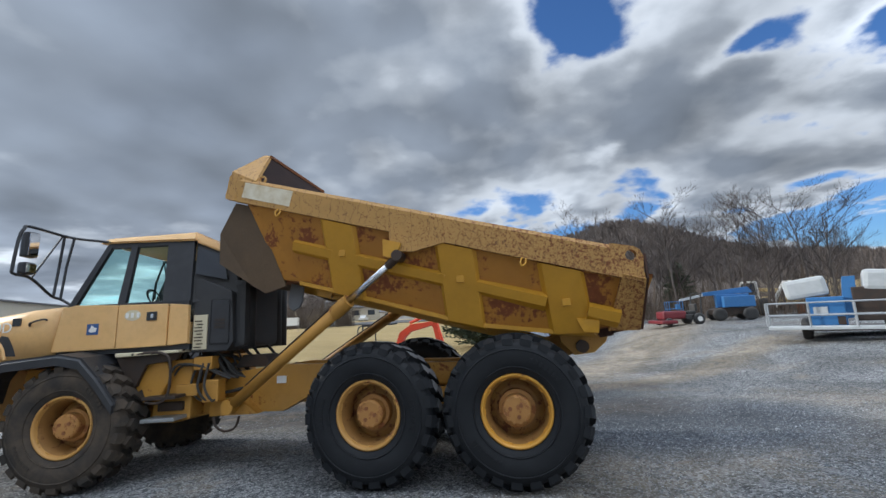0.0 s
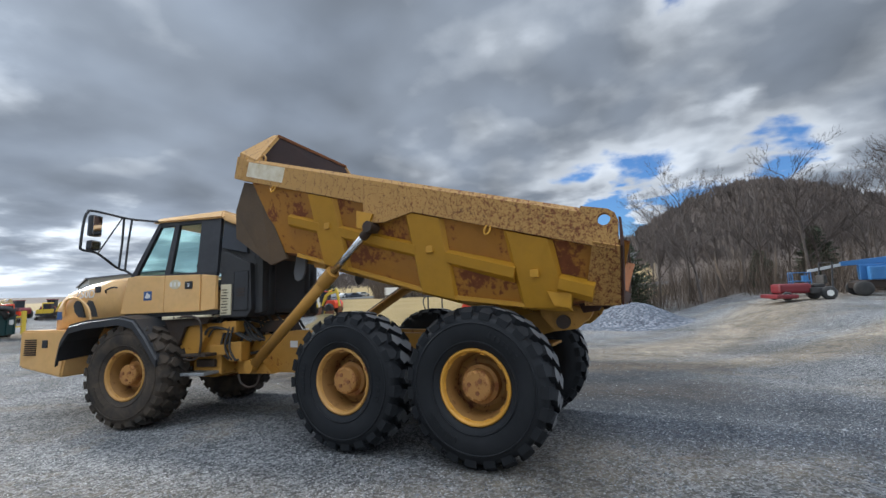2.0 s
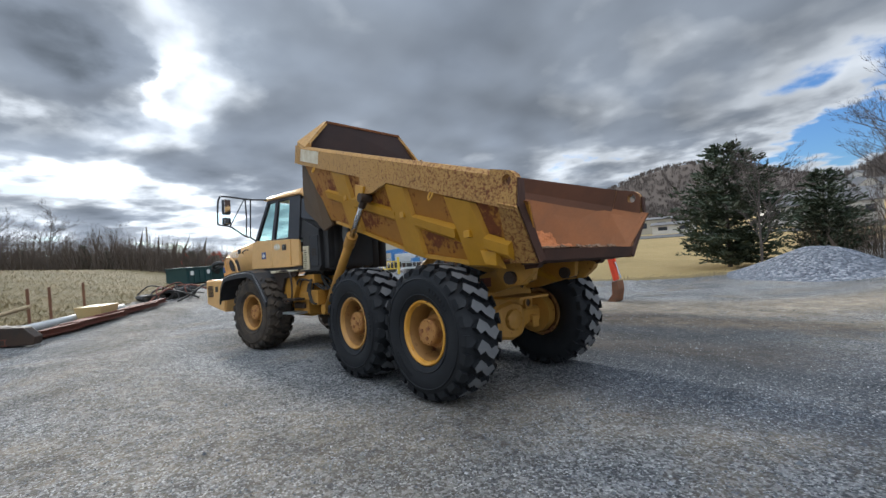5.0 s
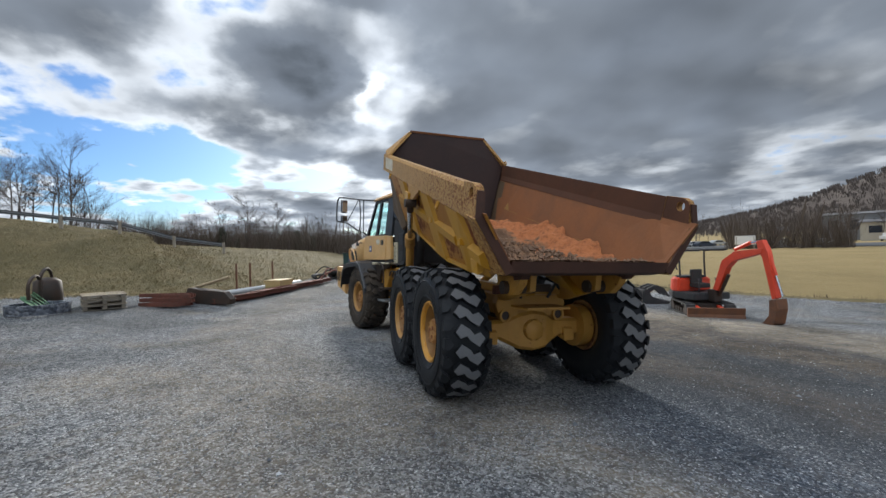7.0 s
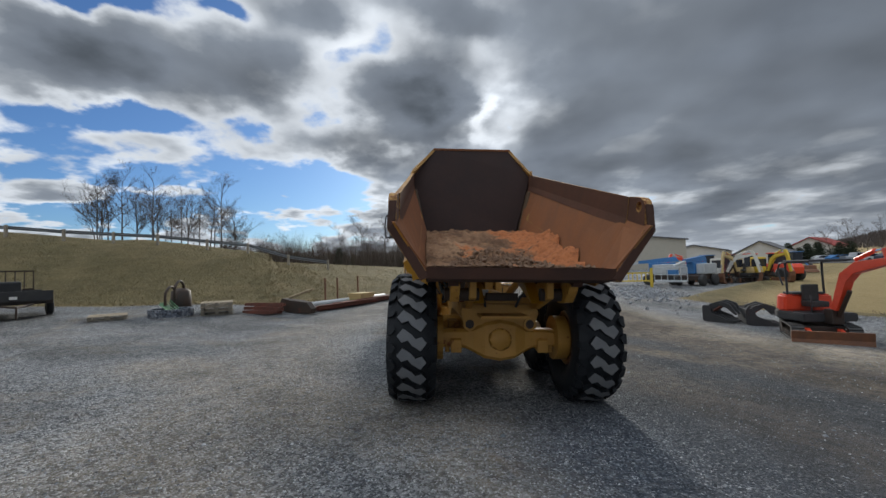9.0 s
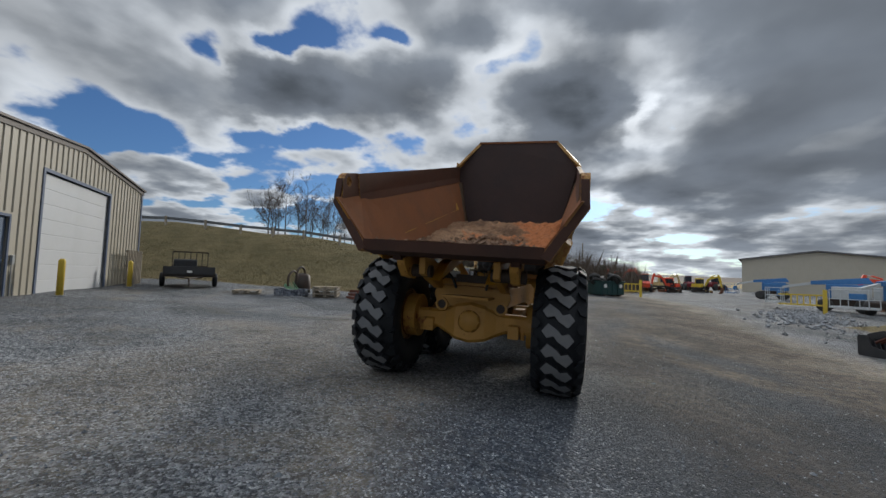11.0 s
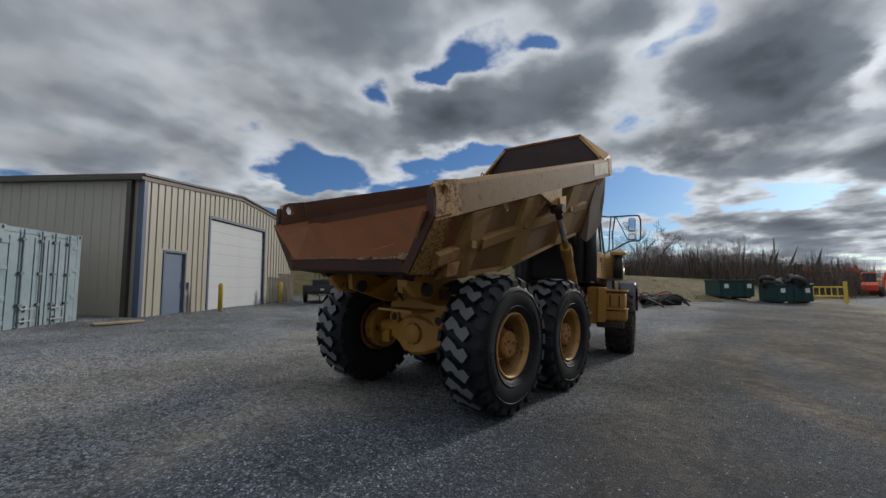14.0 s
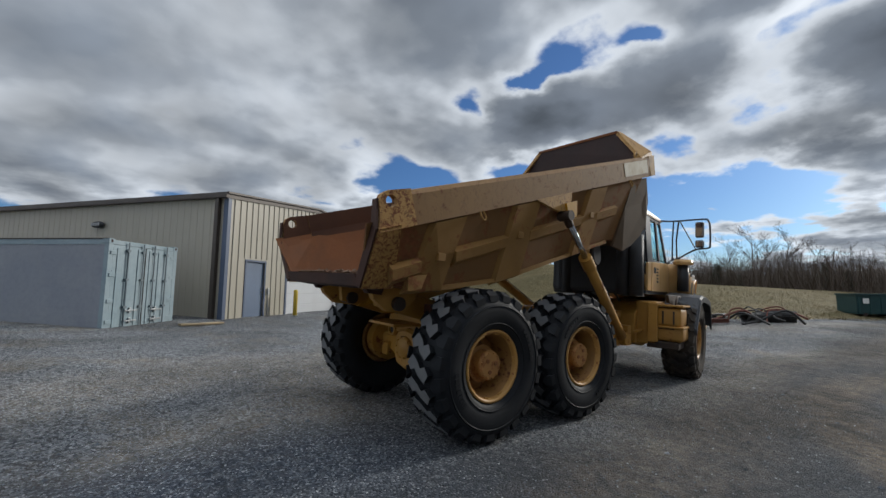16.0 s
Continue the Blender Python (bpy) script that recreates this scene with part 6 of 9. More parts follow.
            pts = [(x0, 1.92), (x0 + 0.05, 1.99), (x0 + 0.14, 1.97), (x0 + 0.22, 1.84), (x0 + 0.28, 1.70), (x0 + 0.13, 1.71), (x0 + 0.04, 1.80)]
            extrude(bm, pts, sgn * 0.99, sgn * 1.062)
            part("air_scoop", bm, "black_plastic", f, "black crescent air scoop")
        bm = bmesh.new()
        pipe(bm, arc([(-3.10, sgn * 1.02, 1.74), (-3.02, sgn * 1.055, 2.0), (-2.75, sgn * 1.065, 2.03), (-2.5, sgn * 1.07, 1.86), (-2.42, sgn * 1.07, 1.66)], 5), 0.022, 6)
        part("scoop_rim", bm, "cab_yellow", f)
        bm = bmesh.new()
        box(bm, -2.38, -2.27, sgn * 1.05, sgn * 1.072, 2.11, 2.22, 0.006)
        part("latch", bm, "black_plastic", f)
        bm = bmesh.new()
        pipe(bm, arc([(-2.14, sgn * 1.06, 2.10), (-2.10, sgn * 1.10, 2.14), (-1.95, sgn * 1.10, 2.18), (-1.91, sgn * 1.06, 2.17)], 4), 0.014, 6)
        part("grab_handle", bm, "black_plastic", f)
        bm = bmesh.new()
        box(bm, -3.30, -3.18, sgn * 0.945, sgn * 0.99, 1.68, 1.82, 0.006)
        part("badge", bm, "decal_blue", f)
    text = bpy.data.curves.new("hood_number", "FONT")
    text.body, text.size, text.extrude, text.align_x = "250D", 0.19, 0.004, "CENTER"
    tmp = bpy.data.objects.new("hood_number", text)
    scene.collection.objects.link(tmp)
    dep = bpy.context.evaluated_depsgraph_get()
    me = bpy.data.meshes.new_from_object(tmp.evaluated_get(dep))
    bpy.data.objects.remove(tmp)
    me.materials.clear()
    me.materials.append(M["decal_white"])
    for sgn in (-1, 1):
        o = new("hood_number", me)
        o.parent = f
        o.matrix_local = Matrix.Translation((-2.60, sgn * 1.058, 2.03)) @ Matrix.Rotation(radians(90), 4, "X") if sgn < 0 else Matrix.Translation((-2.60, 1.058, 2.03)) @ Matrix.Rotation(math.pi, 4, "Z") @ Matrix.Rotation(radians(90), 4, "X")
    # bumper and grille
    bm = bmesh.new()
    t = bmesh.new()
    prism(t, [(-3.78, -1.18, 0.90), (-2.72, -1.26, 0.74), (-2.60, -1.26, 1.50), (-3.78, -1.20, 1.52)], [(-3.78, 1.18, 0.90), (-2.72, 1.26, 0.74), (-2.60, 1.26, 1.50), (-3.78, 1.20, 1.52)])
    bmesh.ops.bevel(t, geom=list(t.edges), offset=0.03, segments=2, affect="EDGES")
    merge(bm, t)
    bumper = part("bumper", bm, "cab_yellow", f, "deep yellow front bumper")
    for sgn in (-1, 1):
        for k in range(8):
            bm = bmesh.new()
            box(bm, -3.62, -3.36, sgn * 1.19, sgn * 1.228, 1.10 + k * 0.035, 1.12 + k * 0.035)
            part("grille_slot", bm, "steel_dark", f)
        bm = bmesh.new()
        box(bm, -3.20, -3.09, sgn * 1.21, sgn * 1.245, 1.22, 1.35, 0.008)
        part("side_marker", bm, "black_plastic", f)
        # fender: black flare that wraps the tyre
        bm = bmesh.new()
        crest = [(-2.62, 1.10), (-2.56, 1.40), (-2.40, 1.62), (-2.05, 1.68), (-1.40, 1.72), (-1.10, 1.66), (-0.86, 1.40), (-0.62, 1.08)]
        loft(bm, [[(xa, sgn * 0.80, za), (xa, sgn * 1.40, za - 0.03), (xa, sgn * 1.40, za - 0.09), (xa, sgn * 0.80, za - 0.03)] for xa, za in crest])
        part("fender", bm, "black_plastic", f, "black plastic fender", False)
        bm = bmesh.new()
        crest2 = [(-2.60, 1.08), (-2.54, 1.38), (-2.38, 1.60), (-2.05, 1.66), (-1.40, 1.70), (-1.12, 1.64), (-0.88, 1.38), (-0.64, 1.06)]
        loft(bm, [[(xa, sgn * 1.385, za - 0.02), (xa, sgn * 1.43, za - 0.05), (xa, sgn * 1.43, za - 0.15), (xa, sgn * 1.385, za - 0.13)] for xa, za in crest2])
        part("fender_lip", bm, "black_plastic", f)
        # steps and their frame behind the front wheel
        bm = bmesh.new()
        extrude(bm, [(-0.95, 1.66), (0.0, 1.66), (-0.1, 1.52), (-0.5, 1.48), (-0.62, 1.20), (-0.72, 1.25)], sgn * 1.00, sgn * 1.06, 0.008)
        part("step_plate", bm, "steel_dark", f)
        bm = bmesh.new()
        pipe(bm, arc([(-0.62, sgn * 1.14, 1.62), (-0.30, sgn * 1.16, 1.64), (-0.12, sgn * 1.16, 1.52), (-0.12, sgn * 1.15, 1.10), (-0.26, sgn * 1.14, 0.98), (-0.42, sgn * 1.14, 1.0)], 4), 0.018, 7)
        part("grab_rail", bm, "steel_dark", f)
        for z in (0.74, 1.02):
            bm = bmesh.new()
            box(bm, -0.46, -0.02, sgn * 0.84, sgn * 1.16, z, z + 0.045, 0.008)
            for k in range(4):
                tube(bm, (-0.40 + k * 0.1, sgn * 1.161, z + 0.02), (-0.40 + k * 0.1, sgn * 1.17, z + 0.02), 0.014, 8)
            part("step", bm, "galvanised" if z < 0.9 else "steel_dark", f)
        bm = bmesh.new()
        box(bm, -0.50, 0.02, sgn * 0.50, sgn * 0.86, 0.72, 1.52, 0.02)
        part("side_tank", bm, "frame_yellow", f)
        # mirror arm, swung out square to the cab
        b0 = 1.05 if sgn < 0 else 0.74
        bm = bmesh.new()
        pipe(bm, arc([(-1.22, sgn * (b0 - 0.14), 3.27), (-1.40, sgn * (b0 - 0.02), 3.28), (-1.64, sgn * (b0 + 0.14), 3.31), (-1.68, sgn * (b0 + 0.66), 3.33), (-1.68, sgn * (b0 + 0.74), 3.28), (-1.70, sgn * (b0 + 0.765), 3.16), (-1.73, sgn * (b0 + 0.765), 2.80), (-1.74, sgn * (b0 + 0.73), 2.71), (-1.74, sgn * (b0 + 0.50), 2.68), (-1.77, sgn * (b0 + 0.16), 2.49), (-1.74, sgn * (b0 + 0.02), 2.44), (-1.64, sgn * (b0 - 0.05), 2.35)], 5), 0.019, 7)
        pipe(bm, [(-1.74, sgn * (b0 + 0.50), 2.68), (-1.67, sgn * (b0 + 0.20), 3.31)], 0.012, 6)
        pipe(bm, [(-1.66, sgn * (b0 + 0.18), 3.31), (-1.74, sgn * (b0 + 0.12), 2.9), (-1.76, sgn * (b0 + 0.13), 2.49)], 0.017, 6)
        pipe(bm, [(-1.60, sgn * (b0 + 0.09), 3.30), (-1.70, sgn * (b0 + 0.05), 2.9), (-1.74, sgn * (b0 + 0.04), 2.46)], 0.016, 6)
        part("mirror_arm", bm, "black_plastic", f, "tubular black mirror bracket")
        for z0, z1, hw in ((2.94, 3.28, 0.082), (2.72, 2.88, 0.082)):
            bm = bmesh.new()
            yc = sgn * (b0 + 0.57)
            box(bm, -1.80, -1.69, yc - hw, yc + hw, z0, z1, 0.035)
            shell = part("mirror_shell", bm, "black_plastic", f)
            bm = bmesh.new()
            box(bm, -1.694, -1.684, yc - hw + 0.015, yc + hw - 0.015, z0 + 0.02, z1 - 0.02, 0.004)
            part("mirror_glass", bm, "mirror", shell)
    # chassis, hitch and underside
    bm = bmesh.new()
    extrude(bm, [(-2.7, 0.85), (-2.7, 1.5), (-0.2, 1.5), (0.15, 1.25), (0.15, 0.72), (-0.4, 0.62), (-2.2, 0.70)], -0.52, 0.52, 0.02)
    part("front_frame", bm, "frame_yellow", f)
    for z in (0.70, 1.18):
        bm = bmesh.new()
        box(bm, -0.05, 0.38, -0.26, 0.26, z, z + 0.13, 0.03)
        part("hitch_yoke", bm, "frame_yellow", f)
    bm = bmesh.new()
    tube(bm, (0.10, 0, 0.62), (0.10, 0, 1.40), 0.10, 20)
    part("hitch_pin", bm, "steel_dark", f)
    for sgn in (-1, 1):
        bm = bmesh.new()
        tube(bm, (-0.55, sgn * 0.62, 0.98), (0.02, sgn * 0.60, 0.96), 0.065, 14)
        tube(bm, (0.0, sgn * 0.60, 0.96), (0.40, sgn * 0.55, 0.94), 0.032, 12)
        part("steering_cylinder", bm, "frame_yellow", f)
        bm = bmesh.new()
        pipe(bm, arc([(-0.1, sgn * 0.7, 1.45), (0.1, sgn * 0.78, 1.32), (0.05, sgn * 0.8, 1.15), (-0.1, sgn * 0.74, 1.1)], 4), 0.02, 6)
        part("hose", bm, "rubber", f)
    bm = bmesh.new()
    tube(bm, (-1.30, -0.95, 0.78), (-1.30, 0.95, 0.78), 0.13, 18)
    part("front_axle", bm, "frame_yellow", f, smooth=True)
    bm = bmesh.new()
    pipe(bm, arc([(0.34, -0.86, 0.72), (0.38, -0.86, 0.60), (0.50, -0.84, 0.52), (0.62, -0.80, 0.56), (0.66, -0.78, 0.70)], 4), 0.018, 6)
    part("chain", bm, "steel_dark", f, "hanging safety chain")
    # deck bracket under the door, ladder frame and the tangle of hoses at the joint
    bm = bmesh.new()
    t = bmesh.new()
    prism(t, [(-0.86, -1.16, 1.60), (-0.02, -1.16, 1.62), (-0.02, -0.70, 1.62), (-0.86, -0.70, 1.60)], [(-0.86, -1.16, 1.655), (-0.02, -1.16, 1.655), (-0.02, -0.70, 1.655), (-0.86, -0.70, 1.655)])
    bmesh.ops.bevel(t, geom=list(t.edges), offset=0.008, segments=1, affect="EDGES")
    merge(bm, t)
    part("deck_bracket", bm, "decal_pale", f, "pale painted bracket with bolt holes")
    # solid dark discs stand in for the shade inside the bolt holes
    for k in range(4):
        bm = bmesh.new()
        tube(bm, (-0.62 + k * 0.13, -1.158, 1.628), (-0.62 + k * 0.13, -1.166, 1.628), 0.016, 10)
        part("bolt_hole_shade", bm, "steel_dark", f)
    bm = bmesh.new()
    extrude(bm, [(-0.70, 1.58), (-0.30, 1.58), (-0.20, 1.30), (-0.34, 1.02), (-0.60, 0.98), (-0.74, 1.20)], -0.98, -0.86, 0.02)
    part("step_casting", bm, "frame_yellow", f)
    for x0, z0, w_, h_ in ((-0.16, 1.02, 0.30, 0.16), (-0.40, 0.84, 0.34, 0.12), (0.06, 1.36, 0.26, 0.18), (0.20, 0.92, 0.22, 0.30)):
        bm = bmesh.new()
        box(bm, x0, x0 + w_, -0.92, -0.70, z0, z0 + h_, 0.02)
        part("bracket", bm, "frame_yellow" if z0 > 0.9 else "steel_dark", f)
    hose_rng = random.Random(31)
    for k in range(11):
        bm = bmesh.new()
        y = -0.95 + 0.055 * k
        x0 = hose_rng.uniform(-0.25, 0.05)
        top = hose_rng.uniform(1.42, 1.70)
        pipe(bm, arc([(x0, y, 1.30), (x0 + 0.12, y, top), (x0 + 0.45, y + 0.04, top - 0.05), (x0 + 0.62, y + 0.08, 1.30), (x0 + 0.80, y + 0.10, 1.22)], 4), hose_rng.choice((0.014, 0.018, 0.024)), 6)
        part("hose", bm, "rubber", f)
    for k in range(3):
        bm = bmesh.new()
        y = -0.86 - 0.05 * k
        pipe(bm, arc([(0.10 + k * 0.1, y, 1.45), (0.02 + k * 0.12, y - 0.02, 1.15), (0.16 + k * 0.1, y, 0.95), (0.38, y + 0.1, 0.98)], 4), 0.017, 6)
        part("hose", bm, "rubber", f)
    # exhaust stack and intake behind the cab, filter bowl on the far side
    bm = bmesh.new()
    pipe(bm, arc([(0.56, -0.72, 2.40), (0.54, -0.72, 2.85), (0.52, -0.72, 3.02), (0.44, -0.70, 3.14)], 5), 0.055, 12)
    part("exhaust", bm, "steel_dark", f, smooth=True)
    for y in (-0.62, 0.42, 0.66):
        bm = bmesh.new()
        tube(bm, (0.66, y, 1.62), (0.66, y, 2.72), 0.12, 18)
        part("silencer", bm, "black_panel", f, smooth=True)
    bm = bmesh.new()
    box(bm, 0.52, 0.74, -0.86, 0.52, 1.64, 2.62, 0.08)
    part("bulkhead", bm, "black_panel", f)
    bm = bmesh.new()
    t = bmesh.new()
    lathe(t, [(0.02, -0.02), (0.19, 0.0), (0.20, 0.06), (0.17, 0.11), (0.02, 0.12)], 26)
    merge(bm, t, Matrix.Translation((-1.72, 1.0, 2.34)) @ Matrix.Rotation(radians(90), 4, "X"))
    part("intake_cap", bm, "cab_yellow", f, "round tan air intake cap")
    bm = bmesh.new()
    tube(bm, (-1.72, 1.0, 1.76), (-1.72, 1.0, 2.34), 0.11, 18)
    part("intake_pipe", bm, "black_plastic", f, smooth=True)
    # stacked tank with step ledges on the far side
    bm = bmesh.new()
    box(bm, -0.60, 0.02, 0.84, 1.27, 1.06, 1.42, 0.07)
    tank = part("fuel_tank", bm, "frame_yellow", f, "yellow side tank with rounded edges", True)
    bm = bmesh.new()
    box(bm, -0.58, -0.02, 0.84, 1.30, 0.80, 1.07, 0.06)
    part("tank_foot", bm, "frame_yellow", tank, smooth=True)
    for z, x1, y1 in ((1.44, 0.05, 1.31), (1.045, 0.03, 1.315)):
        bm = bmesh.new()
        box(bm, -0.66, x1, 0.80, y1, z, z + 0.035, 0.01)
        part("step_ledge", bm, "frame_yellow", tank)
    bm = bmesh.new()
    box(bm, -0.60, 0.02, 0.70, 1.24, 0.66, 0.79, 0.02)
    part("skid_plate", bm, "steel_dark", tank)
    bm = bmesh.new()
    box(bm, 0.03, 0.15, 0.74, 0.90, 0.78, 1.50, 0.015)
    part("tank_post", bm, "frame_yellow", tank)
    for y in (0.96, 1.14):
        bm = bmesh.new()
        box(bm, 0.022, 0.034, y, y + 0.03, 1.12, 1.36, 0.004)
        part("strap", bm, "steel_dark", tank)
    for k in range(5):
        bm = bmesh.new()
        box(bm, -0.72, -0.62, 0.716, 0.728, 1.90 + k * 0.065, 1.93 + k * 0.065)
        part("louvre", bm, "black_plastic", f)


make_front()


# -- soil left in the bed --
def make_soil():
    bm = bmesh.new()
    n, k = 90, 52
    rows = []
    for i in range(n + 1):
        s = -3.9 + 3.86 * i / n
        row = []
        for j in range(k + 1):
            u = j / k * 2 - 1
            deep = smoothstep(-0.05, -1.9, s)
            top = 0.03 + 0.085 * deep + 0.24 * smoothstep(0.55, 1.0, u + 0.10 * noise.noise(Vector((s * 1.7, 3.0, 1.0)))) * smoothstep(-0.35, -1.5, s) * smoothstep(-3.8, -2.6, s)
            lumps = 0.60 + 0.60 * noise.noise(Vector((s * 2.1, u * 2.0, 2.2))) + 0.28 * noise.noise(Vector((s * 5.5, u * 5.0, 8.0)))
            h = floor_at(s) + 0.012 + top * max(0.15, lumps + 0.25)
            h += (0.05 * noise.noise(Vector((s * 9, u * 9, 1.0))) + 0.03 * noise.noise(Vector((s * 21, u * 20, 6.0)))) * smoothstep(-0.02, -0.25, s)
            half = 0.93 + 0.33 * max(0.0, h - floor_at(s)) / max(0.2, 0.62 - floor_at(s))
            row.append(bm.verts.new(TRUCK @ bed(s, u * half, max(h, floor_at(s) + 0.004))))
        rows.append(row)
    for a, b in zip(rows, rows[1:]):
        for j in range(k):
            bm.faces.new((a[j], a[j + 1], b[j + 1], b[j]))
    tagged(part("soil_load", bm, "soil_red", None, smooth=True), "reddish clay and broken soil left in the truck bed", "soil", kind="stuff")
    random.seed(4)
    bm = bmesh.new()
    for _ in range(1900):
        s, u = -0.06 - 2.2 * random.random() ** 1.5, random.uniform(-0.97, 0.97)
        r = random.choice((0.007, 0.010, 0.014, 0.020, 0.030, 0.044))
        if random.random() < 0.35 and u < 0.2:
            continue
        c = TRUCK @ bed(s, u * 0.93, floor_at(s) + 0.03 + 0.10 * smoothstep(-0.2, -1.3, s) * (1 - u * u) + r * 0.4)
        clod(bm, c, r)
    tagged(part("soil_clods", bm, "soil", None), "dry tan clods and stones lying on the tail of the bed", "soil", kind="stuff")


def clod(bm, c, r):
    t = [Vector((random.uniform(-1, 1), random.uniform(-1, 1), random.uniform(-1, 1))).normalized() for _ in range(3)]
    v = []
    for p in ((1, 0, 0), (-1, 0, 0), (0, 1, 0), (0, -1, 0), (0, 0, 1), (0, 0, -1)):
        q = Vector(p) * r * random.uniform(0.6, 1.25)
        v.append(bm.verts.new(c + Matrix.Rotation(t[0].x * 3, 3, t[1]) @ q))
    for a, b, d in ((0, 2, 4), (2, 1, 4), (1, 3, 4), (3, 0, 4), (2, 0, 5), (1, 2, 5), (3, 1, 5), (0, 3, 5)):
        bm.faces.new((v[a], v[b], v[d]))


make_soil()


# ---- round the workshop ----
def make_bollard(x, y):
    b = root("bollard", on_ground(x, y), "yellow steel bollard beside the roll-up door", "bollard", "bollards at the workshop door")
    bm = bmesh.new()
    lathe(bm, [(0.085, -0.1), (0.085, 0.98), (0.075, 1.03), (0.045, 1.06), (0.01, 1.07)], 18)
    bmesh.ops.rotate(bm, matrix=Matrix.Rotation(radians(90), 3, "X"), verts=bm.verts)
    part("post", bm, "safety_yellow", b, smooth=True)
    bm = bmesh.new()
    lathe(bm, [(0.20, -0.05), (0.20, 0.02), (0.01, 0.03)], 18)
    bmesh.ops.rotate(bm, matrix=Matrix.Rotation(radians(90), 3, "X"), verts=bm.verts)
    part("footing", bm, "stone", b)


def wall_point(along, off):
    return BUILDING @ Vector((along, -off, 0))


for a in (3.05, 8.15):
    p = wall_point(a, 0.75)
    make_bollard(p.x, p.y)

p = wall_point(9.5, 0.45)
rack = root("pallet_rack", on_ground(p.x, p.y, 215.7), "grey weathered timber racks leaning on the workshop wall", "rack")
for k in range(2):
    for j in range(5):
        bm = bmesh.new()
        box(bm, -0.75 + k * 0.85 + j * 0.17, -0.69 + k * 0.85 + j * 0.17, 0.0, 0.06, 0.0, 1.45)
        part("upright", bm, "wood_grey", rack)
    for z in (0.15, 0.75, 1.35):
        bm = bmesh.new()
        box(bm, -0.78 + k * 0.85, 0.0 + k * 0.85 + 0.02, 0.06, 0.09, z, z + 0.09)
        part("slat", bm, "wood_grey", rack)

for n, (x, y, r, ln) in enumerate(((0.62, -10.0, 24, 0.62), (1.18, -9.72, 8, 0.66))):
    pl = root("plank", on_ground(x, y, r, 0.02), "loose weathered board lying on the gravel", "plank", "boards by the container")
    bm = bmesh.new()
    box(bm, -ln / 2, ln / 2, -0.14, 0.14, 0.0, 0.05, 0.006)
    part("board", bm, "timber", pl)

# utility trailer at the foot of the bank
tr = root("utility_trailer", on_ground(-9.1, -14.9, 138) @ Matrix.Scale(0.9, 4), "black steel utility trailer with a raised mesh ramp", "trailer")
bm = bmesh.new()
box(bm, -1.05, 1.05, -1.3, 1.5, 0.50, 0.62)
part("deck", bm, "steel_dark", tr)
for y in (-1.3, 1.46):
    bm = bmesh.new()
    box(bm, -1.05, 1.05, y, y + 0.05, 0.50, 0.98, 0.01)
    part("end_board", bm, "black_panel", tr)
for x in (-1.05, 1.0):
    bm = bmesh.new()
    box(bm, x, x + 0.05, -1.3, 1.5, 0.86, 0.92)
    box(bm, x, x + 0.05, -1.3, 1.5, 0.62, 0.68)
    part("side_rail", bm, "steel_dark", tr)
    for y in (-1.2, -0.3, 0.6, 1.4):
        bm = bmesh.new()
        box(bm, x, x + 0.05, y, y + 0.05, 0.6, 0.92)
        part("stake", bm, "steel_dark", tr)
bm = bmesh.new()
box(bm, -0.82, 0.82, 1.52, 1.56, 1.72, 1.78)
box(bm, -0.82, 0.82, 1.52, 1.56, 0.98, 1.04)
for k in range(7):
    tube(bm, (-0.80 + k * 0.267, 1.54, 1.0), (-0.80 + k * 0.267, 1.54, 1.76), 0.02, 6)
part("ramp_gate", bm, "steel_dark", tr)
bm = bmesh.new()
box(bm, -0.70, 0.30, -0.3, 0.9, 0.62, 1.34, 0.08)
part("tool_box", bm, "black_plastic", tr)
for x in (-1.12, 1.12):
    bm = bmesh.new()
    lathe(bm, [(0.10, -0.10), (0.24, -0.11), (0.33, -0.08), (0.345, 0), (0.33, 0.08), (0.24, 0.11), (0.10, 0.10)], 24)
    bmesh.ops.transform(bm, matrix=Matrix.Translation((x, 0.1, 0.345)) @ Matrix.Rotation(radians(90), 4, "Z"), verts=bm.verts)
    part("wheel", bm, "tyre", tr, smooth=True)
bm = bmesh.new()
pipe(bm, [(-0.5, -1.3, 0.5), (0, -2.4, 0.45), (0.5, -1.3, 0.5)], 0.04, 6)
tube(bm, (0, -2.3, 0.45), (0, -2.3, 0.06), 0.03, 8)
part("drawbar", bm, "steel_dark", tr)
bm = bmesh.new()
box(bm, -0.1, 0.1, -1.36, -1.31, 0.70, 0.80)
part("plate", bm, "decal_white", tr)


def make_pallet(x, y, turn, layers=1):
    pal = root("wooden_pallet", on_ground(x, y, turn), "pale weathered wooden pallet lying on the gravel" if layers == 1 else "stack of pale weathered wooden pallets", "pallet", "pallets along the bank")
    for n in range(layers):
        z = n * 0.15
        for k in range(3):
            bm = bmesh.new()
            box(bm, -0.6, 0.6, -0.5 + k * 0.44, -0.40 + k * 0.44, z + 0.02, z + 0.11)
            part("bearer", bm, "wood_grey", pal)
        for k in range(6):
            bm = bmesh.new()
            box(bm, -0.6 + k * 0.22, -0.50 + k * 0.22 + 0.03, -0.52, 0.52, z + 0.11, z + 0.135)
            part("slat", bm, "wood_grey" if k % 2 else "timber", pal)
        for k in range(3):
            bm = bmesh.new()
            box(bm, -0.6 + k * 0.53, -0.47 + k * 0.53, -0.52, 0.52, z, z + 0.02)
            part("slat", bm, "wood_grey", pal)


make_pallet(-9.0, -11.6, 35)
make_pallet(-10.4, -8.7, 25, 3)

